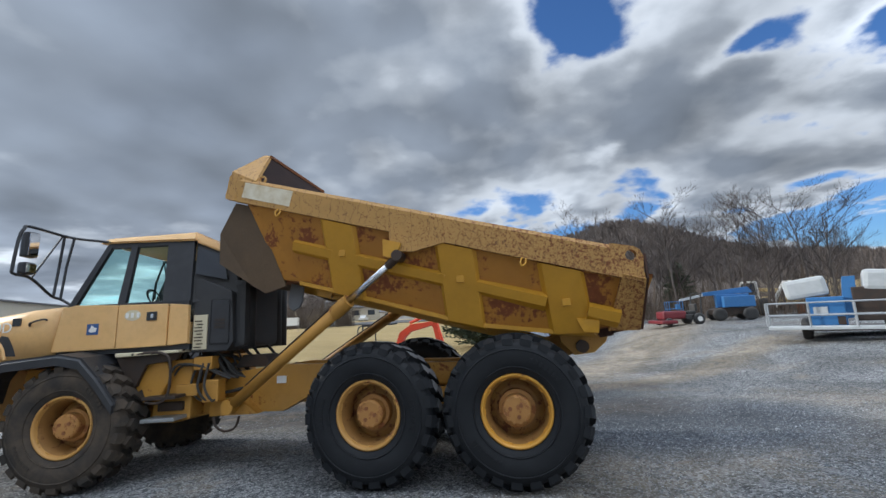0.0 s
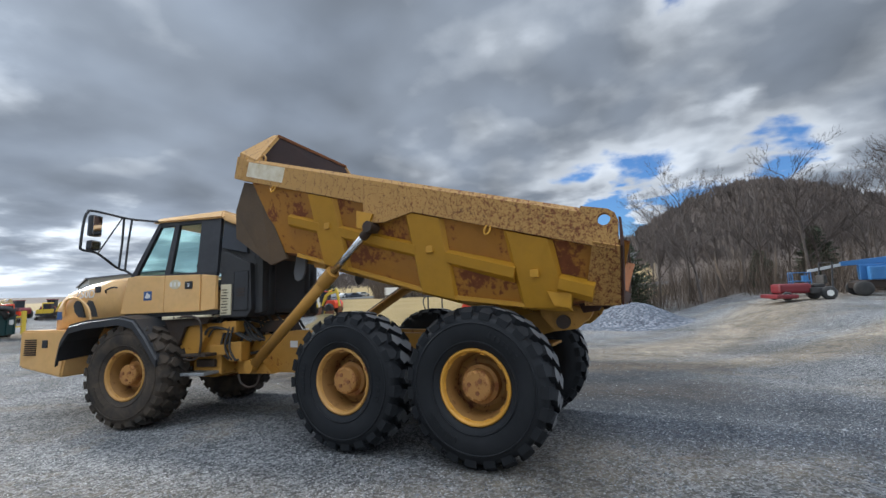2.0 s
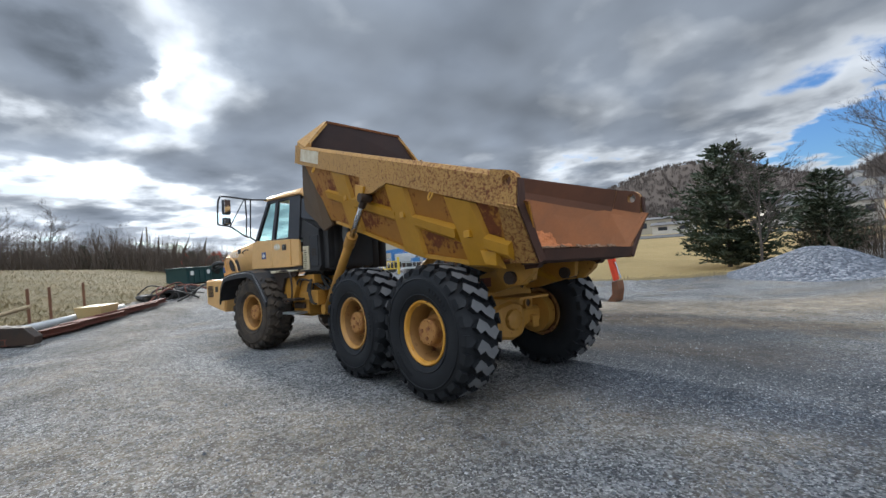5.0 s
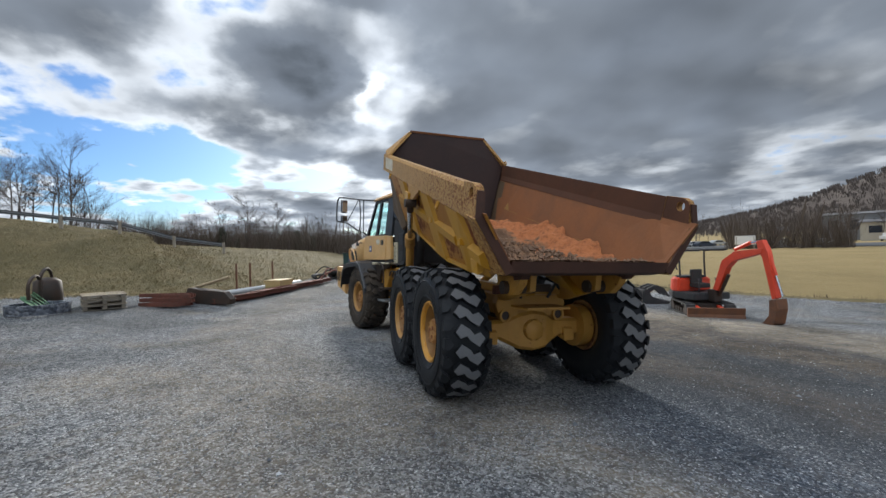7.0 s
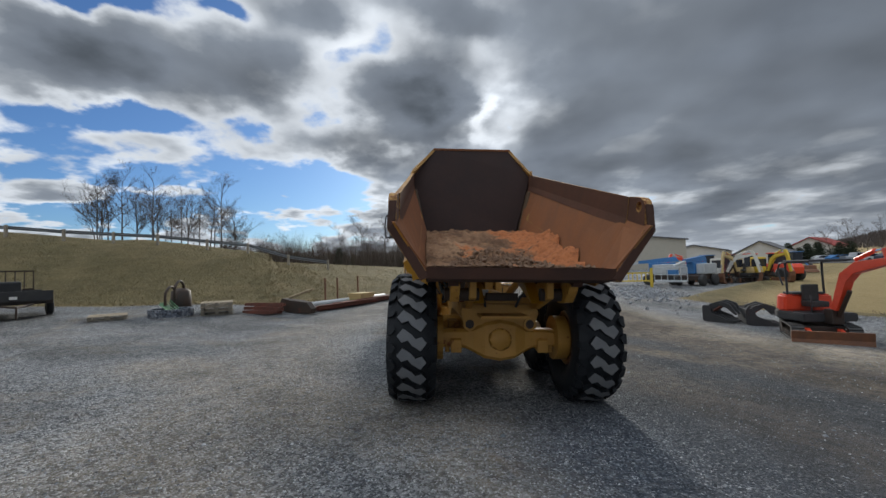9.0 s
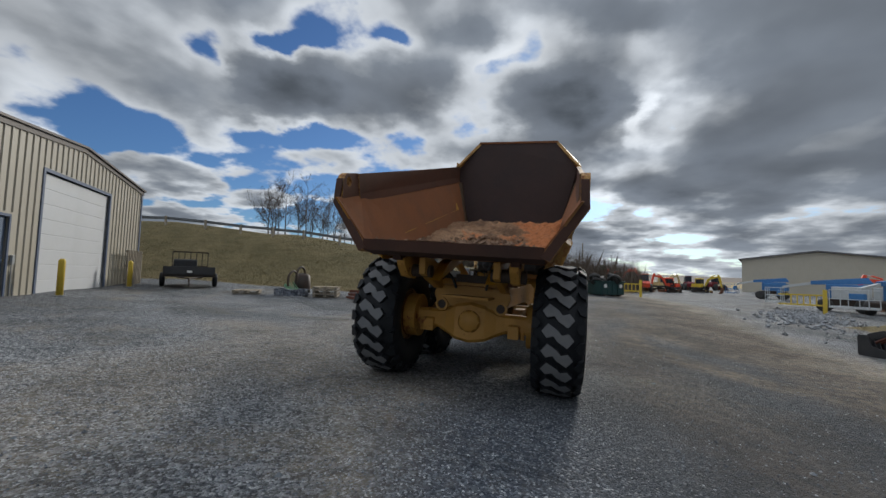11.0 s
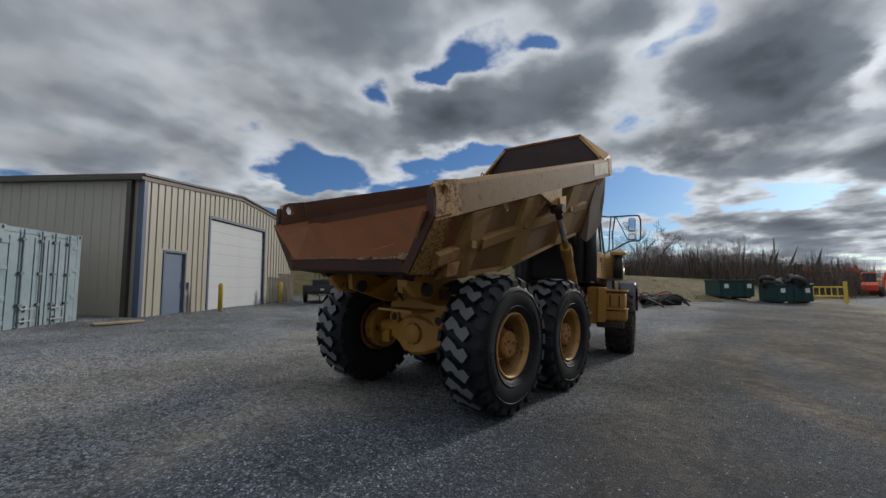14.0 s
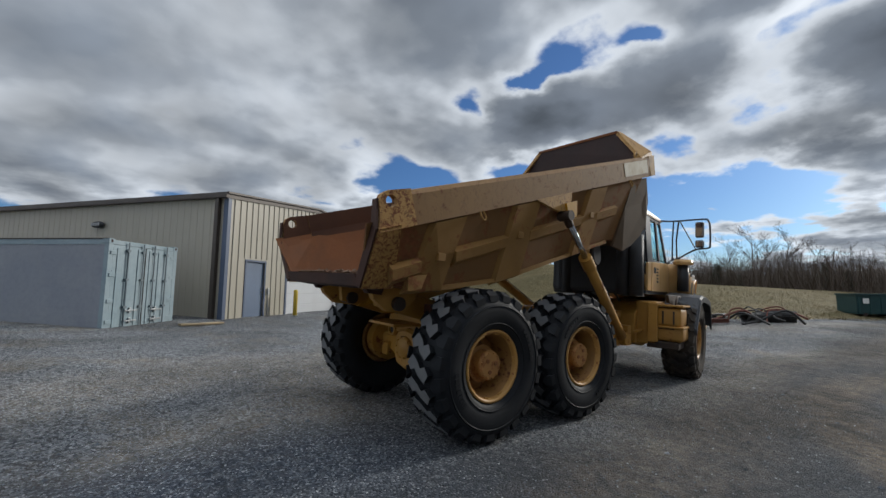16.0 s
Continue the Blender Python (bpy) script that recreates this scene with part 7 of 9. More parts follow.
ring = root("concrete_ring", on_ground(-9.6, -9.9), "low grey concrete manhole ring on the gravel", "concrete ring")
bm = bmesh.new()
lathe(bm, [(0.60, 0.0), (0.68, 0.0), (0.69, 0.27), (0.60, 0.27)], 36, True)
bmesh.ops.rotate(bm, matrix=Matrix.Rotation(radians(90), 3, "X"), verts=bm.verts)
part("ring", bm, "gravel_heap", ring, smooth=False)
pump = root("water_pump", on_ground(-10.9, -10.3), "dark drum pump with two curved pipes and green sheet beside it", "pump")
bm = bmesh.new()
lathe(bm, [(0.02, 0), (0.34, 0.0), (0.36, 0.3), (0.33, 0.75), (0.20, 0.85), (0.02, 0.87)], 20)
bmesh.ops.rotate(bm, matrix=Matrix.Rotation(radians(90), 3, "X"), verts=bm.verts)
part("drum", bm, "steel_dark", pump, smooth=True)
for dx in (0.0, 0.55):
    bm = bmesh.new()
    pipe(bm, arc([(dx, 0.1, 0.5), (dx, 0.1, 0.95 - dx * 0.3), (dx + 0.3, 0.12, 1.15 - dx * 0.35), (dx + 0.6, 0.12, 0.9 - dx * 0.3), (dx + 0.62, 0.12, 0.3)], 4), 0.045, 8)
    part("pipe", bm, "steel_dark", pump)
bm = bmesh.new()
for k in range(5):
    plate(bm, [(0.5 + k * 0.16, 0.4, 0), (0.75 + k * 0.16, 0.5, 0.0), (0.7 + k * 0.15, 0.0, 0.5 - 0.04 * k), (0.55 + k * 0.13, -0.1, 0.42)], 0.01)
part("green_sheet", bm, "green_cloth", pump)

random.seed(11)
for n in range(9):
    j = root("iron_channel", on_ground(-10.3 - 0.12 * (n % 3) - 0.2 * (n // 3), -7.2 + 0.13 * (n % 4), 62 + random.uniform(-9, 9), 0.02 + 0.11 * (n // 3)), "rusty red-brown steel channel in a heap at the bank", "steel section", "rusty steel heap")
    bm = bmesh.new()
    ln = random.uniform(1.1, 1.7)
    box(bm, -ln / 2, ln / 2, -0.07, 0.07, 0, 0.015)
    box(bm, -ln / 2, ln / 2, -0.07, -0.055, 0.015, 0.11)
    box(bm, -ln / 2, ln / 2, 0.055, 0.07, 0.015, 0.11)
    part("channel", bm, "iron_rust", j)
for n in range(3):
    j = root("bucket_blade", on_ground(-11.1 + n * 0.25, -6.1 + n * 0.2, 55, 0.02), "dark steel bucket edge lying at the bank", "steel section", "rusty steel heap")
    bm = bmesh.new()
    extrude(bm, [(-0.7, 0), (0.7, 0), (0.75, 0.18), (0.5, 0.42), (-0.6, 0.48), (-0.75, 0.2)], -0.12, 0.12, 0.02)
    part("blade", bm, "steel_dark", j)
pole = root("timber_pole", on_ground(-11.3, -6.0, 50, 0.5), "pale timber pole lying across the steel heap", "pole")
bm = bmesh.new()
tube(bm, (-1.0, 0, -0.1), (1.0, 0, 0.35), 0.05, 8)
part("pole", bm, "timber", pole)
for x, y, h in ((-13.5, -5.45, 1.14), (-13.95, -5.0, 1.14), (-14.8, -4.2, 1.16)):
    pst = root("steel_post", on_ground(x, y), "upright rusty steel post set at the foot of the bank", "post", "posts at the bank")
    bm = bmesh.new()
    box(bm, -0.035, 0.035, -0.035, 0.035, -0.1, h)
    part("post", bm, "bucket_rust", pst)
for n in range(14):
    u = n / 13
    j = root("steel_beam", on_ground(-11.3 - 5.0 * u + 0.2 * (n % 3), -5.2 + 2.9 * u + 0.25 * (n % 2), 148 + random.uniform(-8, 8), 0.02 + 0.06 * (n % 2)), "red oxide steel beam laid along the bank", "steel section", "beams along the bank")
    bm = bmesh.new()
    ln = random.uniform(1.3, 2.4)
    for z in (0.0, 0.14):
        box(bm, -ln / 2, ln / 2, -0.08, 0.08, z, z + 0.02)
    box(bm, -ln / 2, ln / 2, -0.012, 0.012, 0.02, 0.14)
    part("beam", bm, "iron_rust", j)
lg = root("pipe_length", on_ground(-14.0, -4.4, 150, 0.12), "pale grey pipe lying behind the beams", "pipe")
bm = bmesh.new()
tube(bm, (-2.6, 0, 0), (2.6, 0, 0), 0.11, 14)
part("pipe", bm, "pale_grey", lg, smooth=True)
sk = root("steel_tub", on_ground(-13.9, -3.9, 150), "small rusty yellow steel tub", "tub")
bm = bmesh.new()
t = bmesh.new()
prism(t, [(-0.4, -0.3, 0), (0.4, -0.3, 0), (0.4, 0.3, 0), (-0.4, 0.3, 0)], [(-0.5, -0.38, 0.45), (0.5, -0.38, 0.45), (0.5, 0.38, 0.45), (-0.5, 0.38, 0.45)])
merge(bm, t)
part("tub", bm, "machine_sand", sk)


def make_track_roll(x, y, turn, r):
    """Rubber crawler track standing rolled up."""
    tk = root("crawler_track", on_ground(x, y, turn), "rolled-up black rubber crawler track dumped at the bank", "crawler track", "scrap tracks")
    for k in range(26):
        bm = bmesh.new()
        a0, a1 = 2 * math.pi * k / 26, 2 * math.pi * (k + 0.8) / 26
        ra = r * (1 + 0.12 * math.sin(3 * a0))
        pr = [(math.cos(a) * q * 1.25, math.sin(a) * q * 0.8 + r * 0.82) for a, q in ((a0, ra), (a1, ra), (a1, ra - 0.10), (a0, ra - 0.10))]
        prism(bm, [(u, -0.45, v) for u, v in pr], [(u, 0.45, v) for u, v in pr])
        part("track_pad", bm, "rubber", tk)


make_track_roll(-19.0, -0.9, 35, 0.27)
make_track_roll(-19.7, -0.5, 20, 0.30)
make_track_roll(-18.5, -1.2, 60, 0.24)
make_track_roll(-17.6, -2.2, 100, 0.21)
random.seed(17)
for n in range(14):
    bent_bar = root("scrap_bar", on_ground(-18.6 + random.uniform(-1.3, 1.1), -0.75 + random.uniform(-1.0, 0.5), random.uniform(0, 180), 0.03), "bent rusty steel bar in the scrap at the bank", "steel section", "scrap at the bank")
    bm = bmesh.new()
    L = random.uniform(0.5, 1.1)
    pipe(bm, arc([(-L, 0, 0), (-L * 0.4, 0.1, random.uniform(0.15, 0.55)), (L * 0.4, -0.1, random.uniform(0.2, 0.6)), (L, 0.05, random.uniform(0.0, 0.25))], 4), random.uniform(0.02, 0.05), 6)
    part("bar", bm, random.choice(("iron_rust", "rubber", "steel_dark")), bent_bar)


def make_bin(x, y, turn, full):
    b = root("waste_bin", on_ground(x, y, turn), "dark green steel skip heaped with scrap" if full else "dark green open-topped steel skip", "skip", "green skips")
    L, W, H = 2.1, 1.6, 1.08
    bm = bmesh.new()
    box(bm, -L / 2, L / 2, -W / 2, W / 2, 0.12, 0.20)
    part("floor", bm, "green_bin", b)
    for y0, y1 in ((-W / 2, -W / 2 + 0.05), (W / 2 - 0.05, W / 2)):
        bm = bmesh.new()
        box(bm, -L / 2, L / 2, y0, y1, 0.16, H)
        part("side_wall", bm, "green_bin", b)
        for xx in (-0.67, 0.71):
            bm = bmesh.new()
            yy = y0 - 0.066 if y0 < 0 else y1 + 0.060
            box(bm, xx - 0.13, xx + 0.13, yy, yy + 0.006, 0.66, 0.92)
            part("notice", bm, "decal_white", b, "white notice plate")
        for k in range(5):
            bm = bmesh.new()
            yy = y0 - 0.06 if y0 < 0 else y1
            box(bm, -L / 2 + 0.1 + k * 0.46, -L / 2 + 0.18 + k * 0.46, yy, yy + 0.06, 0.16, H - 0.1)
            part("rib", bm, "green_bin", b)
    for x0 in (-L / 2, L / 2 - 0.05):
        bm = bmesh.new()
        box(bm, x0, x0 + 0.05, -W / 2 + 0.05, W / 2 - 0.05, 0.16, H)
        part("end_wall", bm, "green_bin", b)
    bm = bmesh.new()
    for y0 in (-W / 2 - 0.06, W / 2 - 0.04):
        box(bm, -L / 2 - 0.05, L / 2 + 0.05, y0, y0 + 0.10, H, H + 0.09, 0.015)
    for x0 in (-L / 2 - 0.05, L / 2 - 0.05):
        box(bm, x0, x0 + 0.10, -W / 2 + 0.06, W / 2 - 0.06, H + 0.003, H + 0.087)
    part("rim", bm, "green_bin", b)
    for k, xx in enumerate((-L / 2 + 0.55, L / 2 - 0.85)):
        bm = bmesh.new()
        box(bm, xx, xx + 0.42, W / 2 + 0.062, W / 2 + 0.07, 0.55, 0.88)
        part("sticker", bm, "decal_white", b)
    for xx in (-0.7, 0.7):
        bm = bmesh.new()
        tube(bm, (xx, -W / 2, 0.10), (xx, W / 2, 0.10), 0.10, 12)
        part("roller", bm, "steel_dark", b)
    return b


make_bin(-28.4, 1.3, 126, False)
full_bin = make_bin(-29.6, 4.1, 123, True)
random.seed(5)
for n in range(16):
    tyre_pile = root("old_car_tyre", on_ground(-29.6 + random.uniform(-0.6, 0.6), 4.1 + random.uniform(-0.9, 0.9), random.uniform(0, 180), 0.95 + random.uniform(0, 0.45)), "old black scrap tyre heaped in the skip", "tyre", "scrap tyres")
    bm = bmesh.new()
    lathe(bm, [(0.24, -0.12), (0.36, -0.14), (0.42, -0.09), (0.43, 0), (0.42, 0.09), (0.36, 0.14), (0.24, 0.12)], 18, True)
    bmesh.ops.rotate(bm, matrix=Matrix.Rotation(random.uniform(0.2, 1.4), 3, "X"), verts=bm.verts)
    part("tyre_casing", bm, "rubber", tyre_pile, smooth=True)


def make_barrier(x, y, turn, length):
    b = root("yellow_barrier", on_ground(x, y, turn), "yellow painted steel barrier with upright bars", "barrier", "yellow barriers")
    bm = bmesh.new()
    box(bm, -0.10, 0.10, -0.10, 0.10, -0.1, 1.45, 0.01)
    part("post", bm, "safety_yellow", b)
    for z in (0.45, 1.05):
        bm = bmesh.new()
        box(bm, 0.1, length, -0.04, 0.04, z, z + 0.09)
        part("rail", bm, "safety_yellow", b)
    k = 0.35
    while k < length * 0.75:
        bm = bmesh.new()
        box(bm, k, k + 0.06, -0.035, 0.035, 0.54, 1.05)
        part("bar", bm, "safety_yellow", b)
        k += 0.3


make_barrier(-33.6, 7.2, 266, 2.4)
make_barrier(-25.1, 16.0, 240, 2.2)


# guard rail along the top of the bank
def make_guardrail():
    g = root("guard_rail", Matrix.Identity(4), "weathered galvanised guard rail on timber-brown posts atop the bank", "guard rail")
    line = [(-8, -43), (-13.5, -33), (-17.6, -25), (-19.8, -18), (-21.0, -12), (-22.0, -8.4), (-23.2, -5.9)]
    pts = [Vector((p.x, p.y, 0)) for p in arc([(x, y, 0) for x, y in line], 12)]
    out, acc = [pts[0]], 0.0
    for a, b in zip(pts, pts[1:]):
        acc += (b - a).length
        if acc >= 2.2:
            out.append(b)
            acc = 0.0
    for p in out:
        bm = bmesh.new()
        z = height(p.x, p.y)
        box(bm, p.x - 0.06, p.x + 0.06, p.y - 0.06, p.y + 0.06, z - 0.2, z + 0.66)
        part("post", bm, "wood_grey", g)
    for a, b in zip(out, out[1:]):
        bm = bmesh.new()
        side = Vector((b.y - a.y, a.x - b.x, 0)).normalized() * -0.12
        za, zb = height(a.x, a.y), height(b.x, b.y)
        prof = [(0.0, 0.42), (0.05, 0.46), (0.0, 0.50), (0.0, 0.54), (0.05, 0.58), (0.0, 0.62), (-0.012, 0.62), (0.038, 0.58), (-0.012, 0.54), (-0.012, 0.50), (0.038, 0.46), (-0.012, 0.42)]
        n = side.normalized()
        prism(bm, [a + side + n * u + Vector((0, 0, za + v)) for u, v in prof], [b + side + n * u + Vector((0, 0, zb + v)) for u, v in prof])
        part("rail", bm, "rail_steel", g)


make_guardrail()


# ---- machines ----
def crawler(bm, y, L, h, w):
    pts = []
    r = h / 2
    for k in range(9):
        a = math.pi / 2 + math.pi * k / 8
        pts.append((-L / 2 + r + r * math.cos(a), r + r * math.sin(a)))
    for k in range(9):
        a = -math.pi / 2 + math.pi * k / 8
        pts.append((L / 2 - r + r * math.cos(a), r + r * math.sin(a)))
    inner = [(x * 0.93, (z - r) * 0.78 + r) for x, z in pts]
    n = len(pts)
    loops = [[bm.verts.new((x, yy, z)) for x, z in loop] for yy in (y - w / 2, y + w / 2) for loop in (pts, inner)]
    for i in range(n):
        j = (i + 1) % n
        bm.faces.new((loops[0][i], loops[0][j], loops[2][j], loops[2][i]))
        bm.faces.new((loops[1][i], loops[3][i], loops[3][j], loops[1][j]))
        bm.faces.new((loops[0][i], loops[1][i], loops[1][j], loops[0][j]))
        bm.faces.new((loops[2][i], loops[2][j], loops[3][j], loops[3][i]))


def make_excavator(m, paint, label, swing=0.0, canopy=True, group=""):
    """A tracked excavator that faces +x before the swing of its house."""
    ex = root("mini_excavator" if canopy else "excavator", m, label, "excavator", group)
    for s in (-1, 1):
        bm = bmesh.new()
        crawler(bm, s * 0.62, 2.05, 0.46, 0.30)
        tk = part("crawler_track", bm, "rubber", ex)
        for xx, zz, rr in ((-0.62, 0.17, 0.085), (-0.31, 0.17, 0.085), (0.0, 0.17, 0.085), (0.31, 0.17, 0.085), (0.62, 0.17, 0.085), (-0.80, 0.23, 0.16), (0.80, 0.23, 0.16)):
            bm = bmesh.new()
            tube(bm, (xx, s * 0.5, zz), (xx, s * 0.76, zz), rr, 14)
            part("roller", bm, "steel_dark", tk)
        bm = bmesh.new()
        for k in range(30):
            u = k / 30 * 4.8
            if u < 1.6:
                x, z, a = -0.8 + u, 0.46, 0
            elif u < 2.4:
                q = (u - 1.6) / 0.8 * math.pi
                x, z, a = 0.8 + 0.23 * math.sin(q), 0.23 + 0.23 * math.cos(q), q
            elif u < 4.0:
                x, z, a = 0.8 - (u - 2.4), 0.0, math.pi
            else:
                q = math.pi + (u - 4.0) / 0.8 * math.pi
                x, z, a = -0.8 + 0.23 * math.sin(q), 0.23 + 0.23 * math.cos(q), q
            t = bmesh.new()
            box(t, -0.03, 0.03, -0.15, 0.15, -0.008, 0.022)
            merge(bm, t, Matrix.Translation((x, s * 0.62, z)) @ Matrix.Rotation(a, 4, "Y"))
        part("track_lugs", bm, "rubber", tk)
    bm = bmesh.new()
    box(bm, -0.6, 0.6, -0.48, 0.48, 0.20, 0.44, 0.03)
    tube(bm, (0, 0, 0.42), (0, 0, 0.56), 0.38, 24)
    part("undercarriage", bm, "steel_dark", ex)
    bm = bmesh.new()
    extrude(bm, [(1.38, 0.03), (1.50, 0.03), (1.46, 0.18), (1.50, 0.40), (1.40, 0.40), (1.36, 0.2)], -0.86, 0.86, 0.008)
    part("dozer_blade", bm, "bucket_rust", ex, "rusty steel dozer blade")
    for s in (-1, 1):
        bm = bmesh.new()
        extrude(bm, [(0.5, 0.24), (1.38, 0.14), (1.38, 0.28), (0.5, 0.40)], s * 0.30, s * 0.42, 0.01)
        part("blade_arm", bm, paint, ex)
    hs = new("house")
    hs.parent = ex
    hs.matrix_local = Matrix.Rotation(radians(swing), 4, "Z")
    bm = bmesh.new()
    t = bmesh.new()
    out = [(0.55, -0.72), (-0.55, -0.76), (-0.95, -0.60), (-1.12, -0.2), (-1.12, 0.2), (-0.95, 0.60), (-0.55, 0.76), (0.55, 0.72)]
    prism(t, [(x, y, 0.56) for x, y in out], [(x, y, 0.80) for x, y in out])
    bmesh.ops.bevel(t, geom=list(t.edges), offset=0.03, segments=2, affect="EDGES")
    merge(bm, t)
    part("platform", bm, "black_panel", hs)
    bm = bmesh.new()
    t = bmesh.new()
    out = [(-0.30, -0.70), (-0.60, -0.72), (-0.98, -0.52), (-1.10, -0.2), (-1.10, 0.2), (-0.98, 0.52), (-0.60, 0.72), (-0.30, 0.70)]
    prism(t, [(x, y, 0.80) for x, y in out], [(x * 0.96, y * 0.94, 1.30) for x, y in out])
    bmesh.ops.bevel(t, geom=list(t.edges), offset=0.05, segments=3, affect="EDGES")
    merge(bm, t)
    part("engine_cover", bm, paint, hs, smooth=False)
    bm = bmesh.new()
    box(bm, -0.75, -0.26, -0.45, 0.45, 1.30, 1.38, 0.03)
    part("cover_top", bm, "black_plastic", hs)
    bm = bmesh.new()
    box(bm, -0.28, 0.20, -0.24, 0.24, 0.95, 1.12, 0.04)
    box(bm, -0.30, -0.16, -0.22, 0.22, 1.10, 1.62, 0.05)
    part("seat", bm, "seat_black", hs)
    for s in (-1, 1):
        bm = bmesh.new()
        pipe(bm, [(0.32, s * 0.34, 0.8), (0.34, s * 0.34, 1.22), (0.30, s * 0.34, 1.32)], 0.025, 6)
        part("control_lever", bm, "black_plastic", hs)
    if canopy:
        for s in (-1, 1):
            bm = bmesh.new()
            pipe(bm, arc([(-0.40, s * 0.52, 1.30), (-0.42, s * 0.52, 2.20), (-0.30, s * 0.52, 2.31), (0.55, s * 0.50, 2.33)], 3), 0.032, 8)
            part("canopy_post", bm, "black_plastic", hs)
        bm = bmesh.new()
        pipe(bm, arc([(-0.42, -0.62, 1.6), (-0.60, -0.62, 2.0), (-0.55, -0.60, 2.27), (-0.3, -0.55, 2.31)], 4), 0.025, 8)
        part("grab_hoop", bm, "black_plastic", hs)
        bm = bmesh.new()
        box(bm, -0.46, 0.66, -0.56, 0.56, 2.32, 2.38, 0.02)
        part("canopy_roof", bm, "black_plastic", hs)
    else:
        bm = bmesh.new()
        box(bm, -0.32, 0.55, -0.70, 0.02, 0.80, 2.10, 0.06)
        part("cab", bm, paint, hs)
        bm = bmesh.new()
        box(bm, -0.2, 0.56, -0.71, 0.03, 1.30, 1.95, 0.02)
        part("cab_glass", bm, "window_dark", hs)
    # swing bracket, boom, arm, bucket
    bm = bmesh.new()
    box(bm, 0.50, 0.82, -0.16, 0.16, 0.52, 0.95, 0.03)
    part("boom_bracket", bm, "steel_dark", hs)
    bm = bmesh.new()
    boom = [(0.68, 0.92), (0.90, 0.92), (1.30, 1.75), (1.55, 1.98), (2.62, 2.24), (2.66, 2.40), (1.62, 2.30), (1.10, 1.98)]
    extrude(bm, boom, -0.11, 0.11, 0.012)
    part("boom", bm, paint, hs)
    bm = bmesh.new()
    extrude(bm, [(2.42, 2.62), (2.62, 2.66), (2.80, 2.30), (3.06, 0.92), (2.92, 0.86), (2.62, 2.10), (2.50, 2.30)], -0.085, 0.085, 0.01)
    part("arm", bm, paint, hs)
    bm = bmesh.new()
    tube(bm, (1.55, 0, 2.36), (2.15, 0, 2.58), 0.06, 12)
    part("arm_cylinder", bm, paint, hs)
    bm = bmesh.new()
    tube(bm, (2.10, 0, 2.56), (2.50, 0, 2.62), 0.035, 10)
    part("rod", bm, "chrome", hs)
    bm = bmesh.new()
    tube(bm, (2.98, 0, 1.60), (3.18, 0, 0.98), 0.028, 10)
    part("rod", bm, "chrome", hs)
    bm = bmesh.new()
    tube(bm, (0.85, 0.0, 0.75), (1.28, 0.0, 1.50), 0.055, 12)
    part("boom_cylinder", bm, "steel_dark", hs)
    bm = bmesh.new()
    tube(bm, (2.76, 0, 2.28), (2.99, 0, 1.58), 0.05, 12)
    part("bucket_cylinder", bm, paint, hs)
    bm = bmesh.new()
    extrude(bm, [(2.92, 0.84), (3.14, 0.90), (3.18, 0.60), (3.08, 0.16), (2.84, -0.02), (2.56, 0.04), (2.72, 0.15), (2.90, 0.38)], -0.19, 0.19, 0.012)
    bk = part("bucket", bm, "bucket_rust", hs, "rusty digging bucket resting on the ground")
    for k in range(4):
        bm = bmesh.new()
        y = -0.165 + k * 0.11
        extrude(bm, [(2.60, 0.07), (2.44, 0.00), (2.60, 0.02)], y - 0.025, y + 0.025)
        part("tooth", bm, "steel_dark", hs)
    return ex


make_excavator(on_ground(-5.86, 10.09, -33, 0.0) @ Matrix.Scale(0.93, 4), "orange_paint", "orange-red mini excavator with black canopy, arm lowered to the gravel", swing=23)

# grapple attachment lying on the gravel
for gx, gy, gt in ((-9.15, 9.85, 38), (-8.55, 10.7, 66)):
    gr = root("grapple_attachment", on_ground(gx, gy, gt) @ Matrix.Scale(0.9, 4), "black steel root grapple attachment lying on the gravel", "grapple", "grapples")
    for k in range(5):
        bm = bmesh.new()
        y = -0.5 + k * 0.25
        extrude(bm, [(-0.5, 0.0), (0.45, 0.0), (0.56, 0.10), (0.0, 0.14), (-0.30, 0.22), (-0.40, 0.62), (-0.58, 0.62)], y - 0.03, y + 0.03, 0.006)
        part("lower_tine", bm, "black_panel", gr)
    for k in (0, 2, 4):
        bm = bmesh.new()
        y = -0.44 + k * 0.22
        extrude(bm, [(-0.5, 0.52), (-0.42, 0.70), (-0.05, 0.84), (0.28, 0.72), (0.52, 0.34), (0.46, 0.30), (0.20, 0.56), (-0.08, 0.66), (-0.34, 0.52)], y - 0.035, y + 0.035, 0.006)
        part("upper_claw", bm, "black_panel", gr)
    for y in (-0.60, 0.56):
        bm = bmesh.new()
        extrude(bm, [(-0.6, 0.0), (0.2, 0.02), (0.1, 0.2), (-0.3, 0.35), (-0.4, 0.66), (-0.6, 0.66)], y, y + 0.04, 0.005)
        part("side_plate", bm, "black_panel", gr)
    bm = bmesh.new()
    box(bm, -0.64, -0.58, -0.56, 0.56, 0.06, 0.62, 0.01)
    part("back_plate", bm, "black_panel", gr)
    for y in (-0.2, 0.2):
        bm = bmesh.new()
        tube(bm, (-0.45, y, 0.35), (0.02, y, 0.68), 0.04, 8)
        part("cylinder", bm, "iron_rust", gr)
    bm = bmesh.new()
    tube(bm, (-0.06, -0.5, 0.72), (-0.06, 0.5, 0.72), 0.05, 10)
    part("cross_tube", bm, "black_panel", gr)

